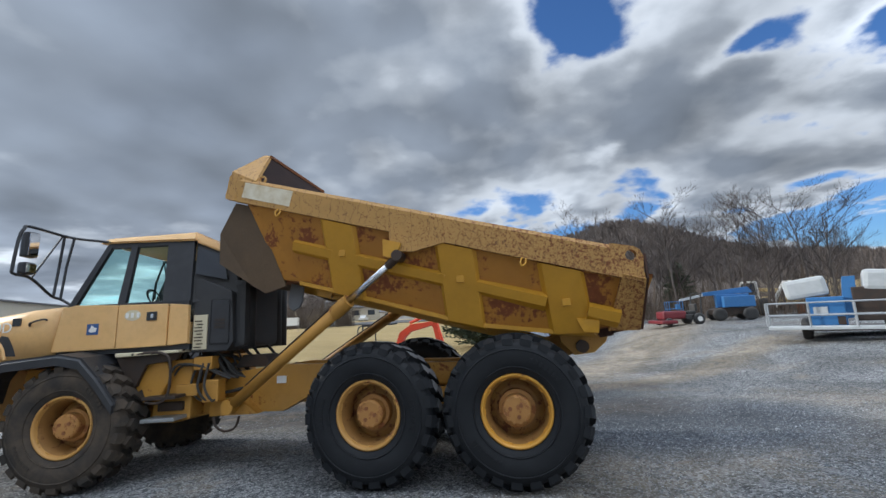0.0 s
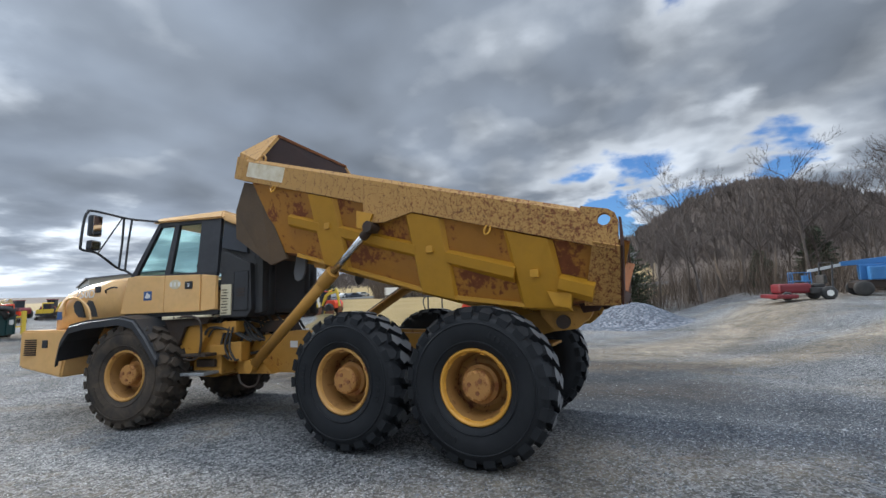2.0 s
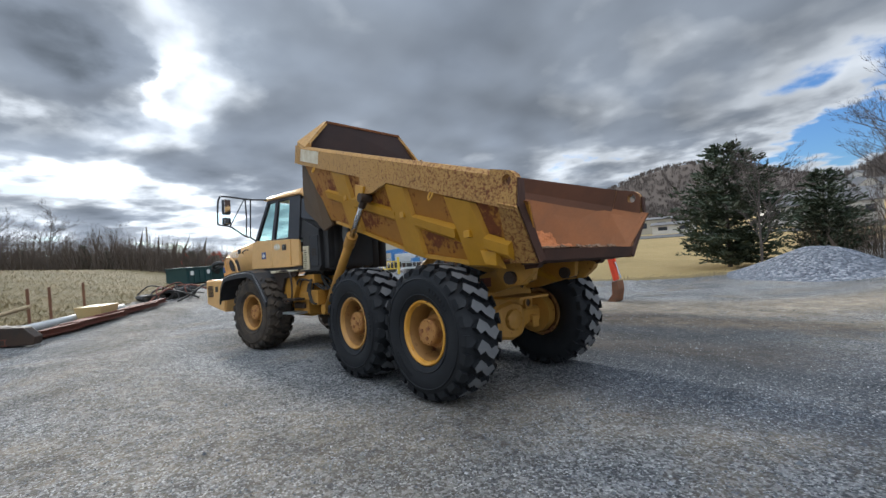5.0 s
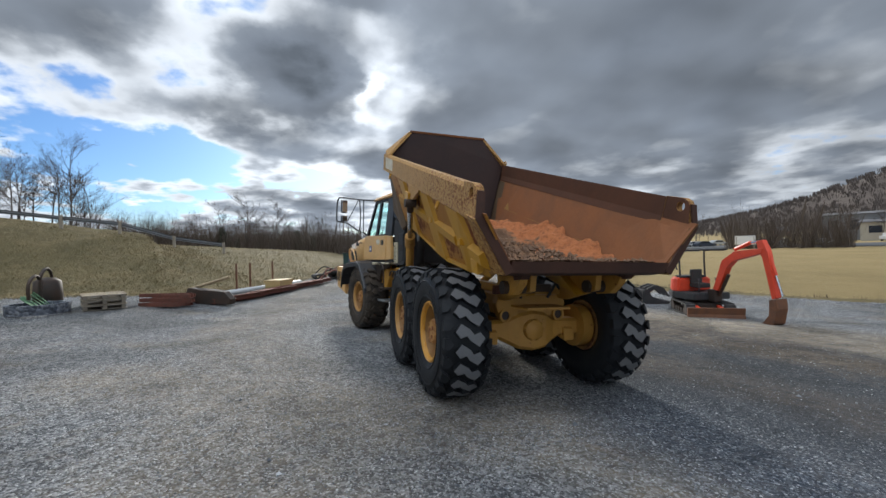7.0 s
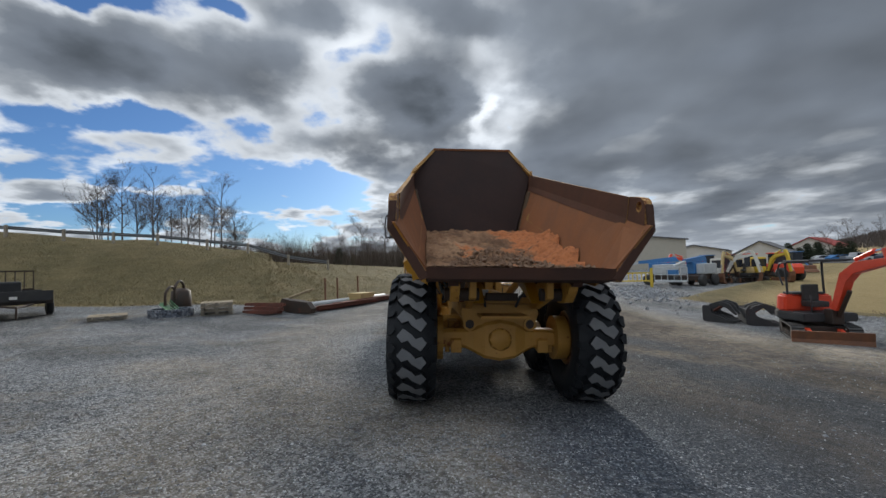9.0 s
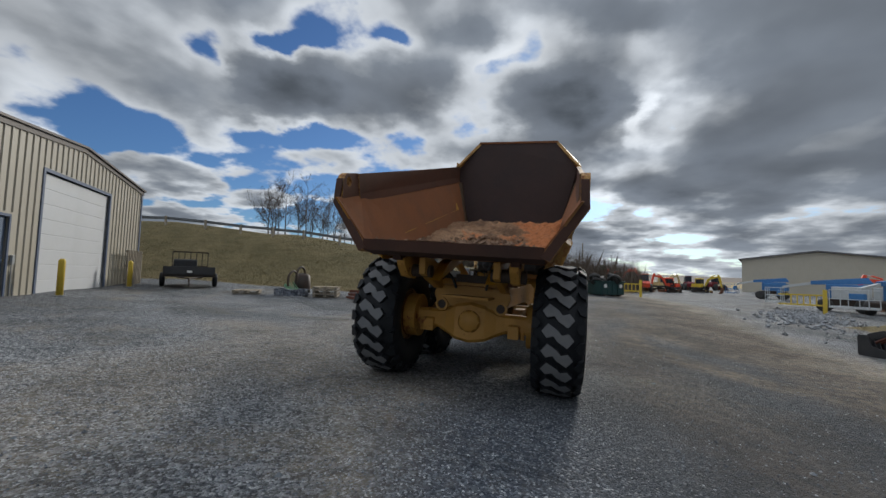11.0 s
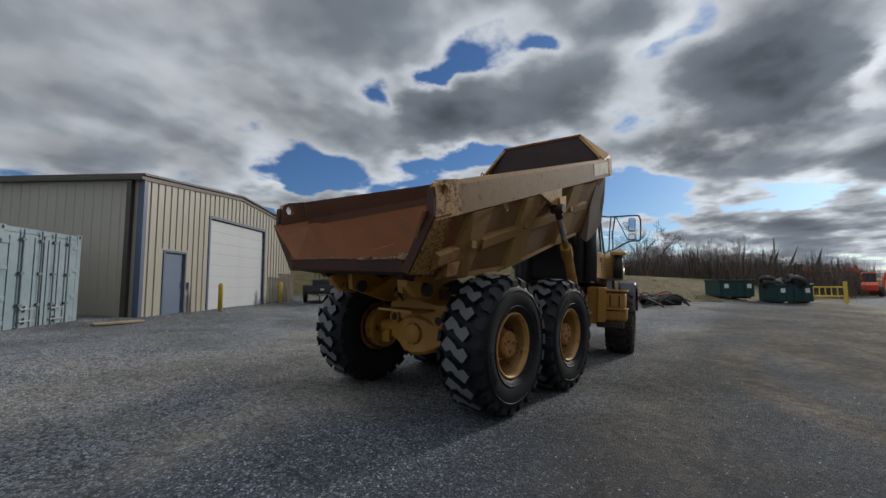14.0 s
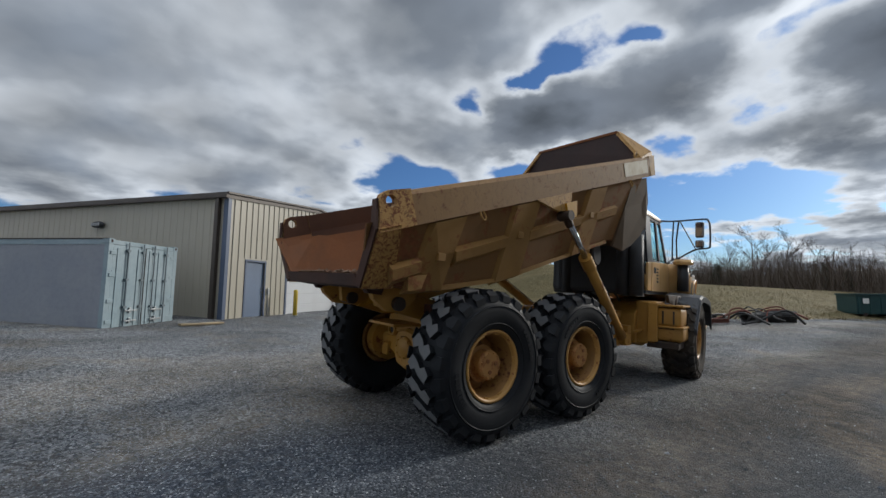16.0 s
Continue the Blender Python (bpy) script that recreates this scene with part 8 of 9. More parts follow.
# stone heap by the field
def make_heap(x, y, r, h, name, mat, label):
    hp = bmesh.new()
    k, n = 44, 16
    rows = []
    for i in range(n + 1):
        q = i / n
        rows.append([])
        for j in range(k):
            a = 2 * math.pi * j / k
            rr = r * q * (1 + 0.22 * noise.noise(Vector((math.cos(a) * 1.3, math.sin(a) * 1.3, x))))
            px, py = x + rr * math.cos(a) * 1.15, y + rr * math.sin(a)
            bumpy = 0.10 * noise.noise(Vector((px * 1.2, py * 1.2, 3))) + 0.04 * noise.noise(Vector((px * 5, py * 5, 3)))
            rows[-1].append(hp.verts.new((px, py, height(px, py) - 0.03 + (h * (1 - smoothstep(0.0, 1.0, q) * 1.02) + bumpy * (1 - q)))))
    for u, v in zip(rows, rows[1:]):
        for j in range(k):
            if u is rows[0]:
                hp.faces.new((u[0], v[j], v[(j + 1) % k])) if j else hp.faces.new((u[0], v[0], v[1]))
            else:
                hp.faces.new((u[j], u[(j + 1) % k], v[(j + 1) % k], v[j]))
    tagged(part(name, hp, mat, None, smooth=True), label, "gravel heap", kind="stuff")


make_heap(0.95, 20.2, 3.15, 1.35, "gravel_heap", "gravel_heap", "heap of blue-grey crushed gravel at the edge of the yard")


def make_boom_lift(m, label, group, boom=True, tanks=False):
    """A boom lift, chassis along x."""
    b = root("boom_lift", m, label, "boom lift", group)
    bm = bmesh.new()
    extrude(bm, [(-1.3, 0.45), (1.3, 0.45), (1.3, 0.80), (0.9, 0.92), (-0.9, 0.92), (-1.3, 0.80)], -0.75, 0.75, 0.03)
    part("chassis", bm, "steel_dark", b)
    for xx in (-0.95, 0.95):
        for s in (-1, 1):
            bm = bmesh.new()
            lathe(bm, [(0.16, -0.16), (0.36, -0.17), (0.45, -0.12), (0.46, 0), (0.45, 0.12), (0.36, 0.17), (0.16, 0.16)], 24)
            bmesh.ops.translate(bm, vec=(xx, s * 0.92, 0.46), verts=bm.verts)
            part("wheel", bm, "rubber", b, smooth=True)
    bm = bmesh.new()
    box(bm, -1.35, 0.6, -0.95, -0.30, 0.95, 1.75, 0.06)
    box(bm, -1.35, 0.6, 0.30, 0.95, 0.95, 1.75, 0.06)
    part("turntable_cover", bm, "lift_blue" if not tanks else "pale_grey", b)
    bm = bmesh.new()
    box(bm, -1.2, 0.9, -0.28, 0.28, 0.95, 1.9, 0.04)
    part("turntable", bm, "lift_blue", b)
    if boom:
        bm = bmesh.new()
        extrude(bm, [(-1.5, 1.95), (-1.2, 2.40), (1.7, 2.12), (1.7, 1.85), (-1.0, 1.95)], -0.17, 0.17, 0.02)
        part("boom", bm, "lift_blue", b, "blue steel boom")
        bm = bmesh.new()
        extrude(bm, [(1.6, 2.04), (3.3, 1.70), (3.3, 1.52), (1.6, 1.86)], -0.11, 0.11, 0.015)
        part("fly_boom", bm, "pale_grey", b)
    for z in (0.55, 1.0, 1.55):
        bm = bmesh.new()
        pipe(bm, [(3.3, -1.0, z), (3.3, 1.0, z), (4.2, 1.0, z), (4.2, -1.0, z), (3.3, -1.0, z)], 0.025, 6)
        part("basket_rail", bm, "pale_grey" if tanks else "lift_blue", b)
    for yy in (-1.0, 0, 1.0):
        for xx in (3.3, 4.2):
            bm = bmesh.new()
            tube(bm, (xx, yy, 0.5), (xx, yy, 1.55), 0.025, 6)
            part("basket_post", bm, "pale_grey" if tanks else "lift_blue", b)
    bm = bmesh.new()
    box(bm, 3.28, 4.22, -1.02, 1.02, 0.45, 0.52)
    part("basket_floor", bm, "pale_grey", b)
    bm = bmesh.new()
    box(bm, 3.34, 3.6, -0.4, 0.4, 0.95, 1.35, 0.03)
    part("control_box", bm, "lift_blue", b)
    return b


def make_basket_rig():
    """Wide work platform in front of a blue lift with two pale covers."""
    b = root("aerial_platform", on_ground(9.6, 9.6, -31) @ Matrix.Scale(0.80, 4), "blue aerial work platform with pale railed deck and grey covers", "boom lift", "blue lifts")
    W = 2.1
    bm = bmesh.new()
    box(bm, -W, W, -0.45, 0.45, 0.48, 0.60, 0.02)
    part("deck", bm, "pale_grey", b)
    for z in (1.05, 1.55):
        for y in (-0.45, 0.45):
            bm = bmesh.new()
            tube(bm, (-W, y, z), (W, y, z), 0.03, 8)
            part("rail", bm, "galvanised", b)
    for x in (-W, -W * 0.35, W * 0.3, W):
        for y in (-0.45, 0.45):
            bm = bmesh.new()
            tube(bm, (x, y, 0.6), (x, y, 1.58), 0.03, 8)
            part("rail_post", bm, "galvanised", b)
    bm = bmesh.new()
    box(bm, -0.78, 0.40, 0.60, 1.5, 0.50, 1.75, 0.04)
    part("machine_body", bm, "lift_blue", b)
    bm = bmesh.new()
    box(bm, -0.60, -0.15, 0.57, 0.60, 1.05, 1.35)
    part("panel", bm, "pale_grey", b)
    bm = bmesh.new()
    box(bm, 0.10, 0.34, 0.57, 0.60, 0.62, 0.95)
    part("panel", bm, "steel_dark", b)
    bm = bmesh.new()
    extrude(bm, [(0.25, 0.8), (0.70, 0.9), (0.85, 2.55), (0.45, 2.55)], 0.9, 1.3, 0.02)
    part("mast", bm, "lift_blue", b, "blue folded mast")
    bm = bmesh.new()
    box(bm, 0.65, 1.7, 0.8, 1.8, 0.75, 2.1, 0.05)
    part("engine_box", bm, "steel_dark", b)
    for x, z, r in ((-0.75, 2.15, -8), (1.75, 2.30, 6)):
        bm = bmesh.new()
        t = bmesh.new()
        box(t, -0.72, 0.72, -0.55, 0.55, -0.40, 0.42, 0.16)
        merge(bm, t, Matrix.Translation((x, 1.3, z)) @ Matrix.Rotation(radians(r), 4, "Y"))
        part("cover", bm, "pale_grey", b, "pale grey moulded cover", False)
    for x in (-0.9, 1.7):
        for y in (0.9, 2.3):
            bm = bmesh.new()
            lathe(bm, [(0.16, -0.16), (0.36, -0.17), (0.44, -0.10), (0.44, 0.10), (0.36, 0.17), (0.16, 0.16)], 22)
            bmesh.ops.transform(bm, matrix=Matrix.Translation((x, y, 0.44)) @ Matrix.Rotation(radians(90), 4, "Z"), verts=bm.verts)
            part("wheel", bm, "rubber", b, smooth=True)
    bm = bmesh.new()
    box(bm, -0.9, 1.7, 0.9, 2.3, 0.36, 0.56, 0.03)
    part("axle_frame", bm, "steel_dark", b)


make_basket_rig()
make_boom_lift(on_ground(12.2, 22.6, 172) @ Matrix.Scale(0.82, 4), "blue boom lift parked on the gravel verge", "blue lifts")
for x, y, t in ((-28.4, 18.6, 242), (-47.0, 22.0, 240), (-25.6, 19.8, 300)):
    make_boom_lift(on_ground(x, y, t) @ Matrix.Scale(0.95, 4), "blue boom lift with pale covers parked in a row", "blue lifts", tanks=x > -30)

mw = root("ride_on_mower", on_ground(8.1, 19.0, 192), "dark red ride-on mower with a black roll bar on the verge", "mower")
bm = bmesh.new()
box(bm, -0.2, 1.05, -0.42, 0.42, 0.32, 0.75, 0.10)
part("hood", bm, "mower_red", mw)
bm = bmesh.new()
box(bm, -0.95, -0.1, -0.5, 0.5, 0.28, 0.55, 0.05)
box(bm, -0.80, -0.35, -0.28, 0.28, 0.55, 0.72, 0.05)
box(bm, -0.90, -0.75, -0.28, 0.28, 0.7, 1.10, 0.05)
part("seat", bm, "seat_black", mw)
bm = bmesh.new()
pipe(bm, [(-0.95, -0.45, 0.4), (-1.05, -0.45, 1.65), (-1.05, 0.45, 1.65), (-0.95, 0.45, 0.4)], 0.035, 8)
part("roll_bar", bm, "black_plastic", mw)
bm = bmesh.new()
box(bm, 0.5, 1.35, -0.75, 0.75, 0.10, 0.28, 0.05)
part("mower_deck", bm, "mower_red", mw)
for x, r in ((-0.75, 0.30), (0.85, 0.20)):
    for s in (-1, 1):
        bm = bmesh.new()
        lathe(bm, [(0.06, -0.09), (r * 0.8, -0.10), (r, -0.06), (r, 0.06), (r * 0.8, 0.10), (0.06, 0.09)], 20)
        bmesh.ops.translate(bm, vec=(x, s * 0.55, r), verts=bm.verts)
        part("wheel", bm, "rubber", mw, smooth=True)
        bm = bmesh.new()
        tube(bm, (x, s * 0.63, r), (x, s * 0.66, r), r * 0.45, 14)
        part("rim", bm, "decal_white", mw)


def make_backhoe(m, mat, label, cat, big):
    b = root(cat.replace(" ", "_"), m, label, cat)
    bm = bmesh.new()
    extrude(bm, [(-1.6, 0.5), (1.7, 0.5), (1.7, 1.2), (0.5, 1.35), (-1.6, 1.1)], -0.55, 0.55, 0.04)
    part("body", bm, mat, b)
    for x, r in ((-0.9, 0.62), (1.2, 0.48)):
        for s in (-1, 1):
            bm = bmesh.new()
            lathe(bm, [(0.2, -0.17), (r * 0.8, -0.19), (r, -0.12), (r, 0.12), (r * 0.8, 0.19), (0.2, 0.17)], 22)
            bmesh.ops.translate(bm, vec=(x, s * 0.8, r), verts=bm.verts)
            part("wheel", bm, "rubber", b, smooth=True)
    if big:
        bm = bmesh.new()
        extrude(bm, [(-2.2, 1.75), (2.6, 2.25), (2.6, 1.95), (-2.2, 1.45)], -0.2, 0.2, 0.02)
        part("boom", bm, mat, b)
        bm = bmesh.new()
        box(bm, -2.0, 2.2, -1.0, 1.0, 0.6, 1.25, 0.05)
        part("deck", bm, mat, b)
    else:
        bm = bmesh.new()
        t = bmesh.new()
        prism(t, [(-0.7, -0.6, 1.15), (0.6, -0.6, 1.3), (0.6, 0.6, 1.3), (-0.7, 0.6, 1.15)], [(-0.6, -0.55, 2.5), (0.3, -0.55, 2.5), (0.3, 0.55, 2.5), (-0.6, 0.55, 2.5)])
        bmesh.ops.bevel(t, geom=list(t.edges), offset=0.04, segments=2, affect="EDGES")
        merge(bm, t)
        part("cab", bm, mat, b)
        for s in (-1, 1):
            bm = bmesh.new()
            prism(bm, [(-0.58, s * 0.59, 1.45), (0.42, s * 0.59, 1.5), (0.25, s * 0.565, 2.35), (-0.52, s * 0.565, 2.35)], [(-0.58, s * 0.60, 1.45), (0.42, s * 0.60, 1.5), (0.25, s * 0.575, 2.35), (-0.52, s * 0.575, 2.35)])
            part("cab_window", bm, "window_dark", b)
        bm = bmesh.new()
        pipe(bm, [(-1.5, 0, 1.0), (-2.2, 0, 2.3), (-2.5, 0, 2.35), (-2.9, 0, 1.0)], 0.12, 8)
        part("rear_arm", bm, mat, b)
        bm = bmesh.new()
        extrude(bm, [(-3.1, 0.1), (-2.7, 0.0), (-2.6, 0.6), (-2.9, 0.95), (-3.1, 0.7)], -0.28, 0.28, 0.02)
        part("bucket", bm, "bucket_rust", b)
    return b


make_backhoe(on_ground(16.2, 29.0, 150), "machine_white", "white wheeled digger with a raised rear arm", "backhoe loader", False)
make_backhoe(on_ground(21.5, 36.0, 165), "machine_sand", "long sand-coloured mobile crane carrier", "mobile crane", True)


def make_wheel_loader(m, mat, label):
    b = root("wheel_loader", m, label, "wheel loader", "machines for sale")
    bm = bmesh.new()
    extrude(bm, [(-2.4, 0.8), (-0.2, 0.7), (-0.2, 1.9), (-2.2, 1.9), (-2.5, 1.5)], -0.8, 0.8, 0.06)
    part("engine_cover", bm, mat, b)
    bm = bmesh.new()
    box(bm, -0.5, 0.7, -0.65, 0.65, 1.4, 3.1, 0.08)
    part("cab", bm, "window_dark", b)
    bm = bmesh.new()
    box(bm, -0.6, 0.8, -0.75, 0.75, 3.1, 3.22, 0.03)
    part("cab_roof", bm, mat, b)
    for x in (-1.5, 1.4):
        for s in (-1, 1):
            bm = bmesh.new()
            lathe(bm, [(0.25, -0.25), (0.58, -0.27), (0.74, -0.18), (0.74, 0.18), (0.58, 0.27), (0.25, 0.25)], 22)
            bmesh.ops.translate(bm, vec=(x, s * 0.95, 0.74), verts=bm.verts)
            part("wheel", bm, "rubber", b, smooth=True)
    for s in (-1, 1):
        bm = bmesh.new()
        extrude(bm, [(0.8, 1.7), (1.1, 1.75), (2.8, 0.6), (2.6, 0.4)], s * 0.45, s * 0.60, 0.02)
        part("lift_arm", bm, mat, b)
    bm = bmesh.new()
    extrude(bm, [(2.6, 0.1), (3.5, 0.05), (3.3, 0.3), (2.8, 0.5), (2.7, 1.0), (2.5, 1.1)], -1.2, 1.2, 0.02)
    part("bucket", bm, "bucket_rust", b)


# far rows of machines
def spot(az, dist, turn=0.0):
    h = heading(az)
    x, y = 5.2 + h.x * dist, -0.5 + h.y * dist
    return on_ground(x, y, turn)


random.seed(21)
for az, d, kind, mat in ((82.5, 66, "ex", "orange_paint"), (80.5, 74, "wl", "machine_sand"), (79.2, 60, "wl", "orange_paint"), (77.8, 70, "ex", "machine_sand"), (76.4, 64, "ex", "orange_paint"), (75.0, 78, "wl", "mower_red"), (73.6, 68, "ex", "safety_yellow"), (72.4, 84, "wl", "mower_red"), (84.0, 62, "ex", "orange_paint"), (56.2, 43, "ex", "orange_paint"), (54.6, 40, "ex", "machine_white"), (55.4, 52, "wl", "lift_blue"), (52.2, 41, "ex", "machine_sand"), (51.2, 47, "wl", "orange_paint"), (50.4, 42, "ex", "safety_yellow"), (48.9, 44, "wl", "orange_paint"), (53.4, 49, "wl", "mower_red"), (47.4, 60, "wl", "lift_blue")):
    m = spot(az, d, random.uniform(0, 360)) @ Matrix.Scale(0.95 if kind == "ex" else 0.72, 4)
    if kind == "ex":
        names = {"orange_paint": "orange", "machine_sand": "sand-coloured", "safety_yellow": "yellow", "machine_white": "white"}
        make_excavator(m, mat, names[mat] + " tracked excavator parked in the far row", random.uniform(-40, 40), False, "machines for sale")
    else:
        names = {"orange_paint": "orange", "machine_sand": "sand-coloured", "safety_yellow": "yellow", "mower_red": "dark red", "lift_blue": "blue"}
        make_wheel_loader(m, mat, names[mat] + " wheel loader parked in the far row")


def make_hall(m, L, D, H, R, wall, roof, label, win=6, door=0):
    """A plain building with a low gable, walls, roof and openings."""
    b = root("house", m, label, "building", "far buildings")
    bm = bmesh.new()
    prism(bm, [(-L / 2, -D / 2, -3.5), (L / 2, -D / 2, -3.5), (L / 2, D / 2, -3.5), (-L / 2, D / 2, -3.5)], [(-L / 2, -D / 2, H), (L / 2, -D / 2, H), (L / 2, D / 2, H), (-L / 2, D / 2, H)])
    prism(bm, [(-L / 2, -D / 2, H), (-L / 2, D / 2, H), (-L / 2, 0, R)], [(L / 2, -D / 2, H), (L / 2, D / 2, H), (L / 2, 0, R)])
    part("wall", bm, wall, b)
    for s in (-1, 1):
        bm = bmesh.new()
        a = [(-L / 2 - 0.4, s * (D / 2 + 0.4), H - 0.15), (L / 2 + 0.4, s * (D / 2 + 0.4), H - 0.15), (L / 2 + 0.4, 0, R + 0.06), (-L / 2 - 0.4, 0, R + 0.06)]
        prism(bm, a, [(x, y, z + 0.2) for x, y, z in a])
        part("roof", bm, roof, b)
    for s in (-1, 1):
        for k in range(win):
            x = -L / 2 + (k + 0.5) * L / win
            bm = bmesh.new()
            box(bm, x - L / win * 0.22, x + L / win * 0.22, s * D / 2 - 0.05, s * D / 2 + 0.05, H * 0.40, H * 0.78)
            part("window", bm, "window_dark", b)
        if door:
            bm = bmesh.new()
            box(bm, -door / 2, door / 2, s * D / 2 - 0.08, s * D / 2 + 0.08, 0, H * 0.66)
            part("door", bm, "door_white", b)
    return b


make_hall(spot(64.5, 104, 158) @ Matrix.Translation((0, 0, 1.7)), 44, 18, 3.4, 4.4, "tan_metal", "roof_grey", "long low tan metal hall beyond the lifts", 5, 5)
make_hall(spot(49.8, 110, 130), 11, 9, 2.2, 4.6, "house_white", "roof_grey", "white building with a dark gable roof", 4)
make_hall(spot(56.0, 120, 140), 22, 12, 3.4, 4.6, "house_white", "roof_grey", "long white sales building with a dark roof", 7)
make_hall(spot(45.5, 140, 120), 12, 9, 3.4, 5.6, "house_white", "roof_red", "white building with a red pitched roof", 4)
make_hall(spot(23.8, 140, 20), 15, 12, 4.2, 4.7, "tan_metal", "roof_grey", "flat-topped sandy stone building", 3)
make_hall(spot(27.2, 155, 20), 12, 14, 6.6, 7.2, "stone", "roof_grey", "plain grey block building beyond the field", 3)
make_hall(spot(20.6, 125, 15), 10, 5, 2.4, 2.9, "house_white", "roof_grey", "low white shed beyond the hay field", 2)
make_hall(spot(7.4, 128, 15), 20, 12, 4.5, 7.5, "house_white", "roof_grey", "pale house with a grey pitched roof", 5)
random.seed(31)
for n in range(22):
    near_row = n < 14
    az, d = (2.6 + 0.46 * n + random.uniform(-0.15, 0.15), random.uniform(235, 285)) if near_row else (random.uniform(22, 36), random.uniform(300, 520))
    wall = "house_white" if near_row else random.choice(("house_white", "house_white", "house_brick", "machine_sand"))
    make_hall(spot(az, d, random.uniform(-25, 25) + (90 if n % 3 else 0)), random.uniform(8, 12) if near_row else random.uniform(11, 18), random.uniform(6, 9), random.uniform(3.5, 5.5), random.uniform(6.5, 8.5), wall, "roof_grey" if near_row else random.choice(("roof_grey", "roof_grey", "roof_red")), "distant pale house in a row on the wooded hillside" if near_row else "distant house on the wooded hillside", 4)


def make_car(m, mat, label, pick):
    c = root("parked_car", m, label, "car", "parked cars")
    bm = bmesh.new()
    if pick:
        extrude(bm, [(-2.6, 0.45), (2.6, 0.45), (2.6, 1.0), (1.3, 1.12), (0.7, 1.75), (-0.6, 1.78), (-0.75, 1.15), (-2.6, 1.12)], -0.92, 0.92, 0.06)
    else:
        extrude(bm, [(-2.2, 0.40), (2.2, 0.40), (2.2, 0.85), (1.2, 0.98), (0.5, 1.45), (-1.1, 1.48), (-2.1, 0.98)], -0.88, 0.88, 0.06)
    part("body", bm, mat, c)
    for s in (-1, 1):
        bm = bmesh.new()
        if pick:
            extrude(bm, [(1.05, 1.15), (0.62, 1.68), (-0.5, 1.70), (-0.6, 1.15)], s * 0.905, s * 0.93)
        else:
            extrude(bm, [(0.95, 0.98), (0.42, 1.38), (-1.0, 1.40), (-1.6, 0.98)], s * 0.865, s * 0.89)
        part("window", bm, "window_dark", c)
        for x in (-1.5, 1.5):
            bm = bmesh.new()
            lathe(bm, [(0.05, -0.11), (0.28, -0.12), (0.36, -0.08), (0.36, 0.08), (0.28, 0.12), (0.05, 0.11)], 18)
            bmesh.ops.translate(bm, vec=(x, s * 0.80, 0.36), verts=bm.verts)
            part("wheel", bm, "rubber", c, smooth=True)


for az, d, t, mat, pick in ((25.2, 98, 100, "car_white", True), (33.2, 88, 100, "car_silver", False), (34.6, 90, 105, "car_dark", False), (36.0, 92, 95, "car_silver", False), (30.0, 86, 100, "car_white", False), (40.5, 84, 80, "car_dark", False), (41.6, 85, 80, "car_white", False), (42.8, 86, 80, "car_silver", True), (44.0, 86, 80, "lift_blue", False), (45.2, 87, 80, "car_white", False), (46.4, 88, 80, "car_white", False), (47.6, 88, 80, "car_dark", True), (39.0, 96, 80, "car_silver", False), (21.0, 118, 90, "car_dark", False)):
    make_car(spot(az, d * 1.3, t), mat, "distant pickup truck parked beyond the field" if pick else "distant car parked beyond the field", pick)

sg = root("roadside_sign", on_ground(-38.2, 57.2, 40) @ Matrix.Scale(0.8, 4), "white sign board on two posts beyond the hay field", "sign")
bm = bmesh.new()
box(bm, -1.5, 1.5, -0.05, 0.05, 1.3, 2.9)
part("board", bm, "decal_white", sg)
for x in (-1.3, 1.3):
    bm = bmesh.new()
    box(bm, x - 0.06, x + 0.06, -0.11, -0.05, -0.3, 2.8)
    part("post", bm, "wood_grey", sg)
for k in range(5):
    bm = bmesh.new()
    box(bm, -1.2 + 0.2 * (k % 2), 1.0 - 0.3 * (k % 3), 0.05, 0.06, 1.5 + k * 0.26, 1.62 + k * 0.26)
    part("text_bar", bm, "steel_dark", sg)
up_ = root("utility_pole", spot(86.9, 75), "thin grey utility pole on the horizon", "pole")
bm = bmesh.new()
tube(bm, (0, 0, -0.5), (0, 0, 6.2), 0.13, 8, 0.09)
part("pole", bm, "wood_grey", up_)
bm = bmesh.new()
box(bm, -0.9, 0.9, -0.06, 0.06, 5.5, 5.65)
part("crossarm", bm, "wood_grey", up_)

bm = bmesh.new()
for (xa, ya), (xb, yb) in zip([(-95, 60), (-60, 74), (-30, 84), (5, 96)], [(-60, 74), (-30, 84), (5, 96), (60, 120)]):
    for k in range(8):
        t0, t1 = k / 8, (k + 1) / 8
        a, b = (xa + (xb - xa) * t0, ya + (yb - ya) * t0), (xa + (xb - xa) * t1, ya + (yb - ya) * t1)
        prism(bm, [(a[0], a[1], height(a[0], a[1]) + 0.10), (b[0], b[1], height(b[0], b[1]) + 0.10), (b[0] - 5, b[1] + 13, height(b[0], b[1]) + 0.5), (a[0] - 5, a[1] + 13, height(a[0], a[1]) + 0.5)], [(a[0], a[1], height(a[0], a[1]) - 0.5), (b[0], b[1], height(b[0], b[1]) - 0.5), (b[0] - 5, b[1] + 13, height(b[0], b[1]) - 0.5), (a[0] - 5, a[1] + 13, height(a[0], a[1]) - 0.5)])
tagged(part("road", bm, "tarmac", None), "grey tarmac road and car park beyond the field", "road", kind="structure")


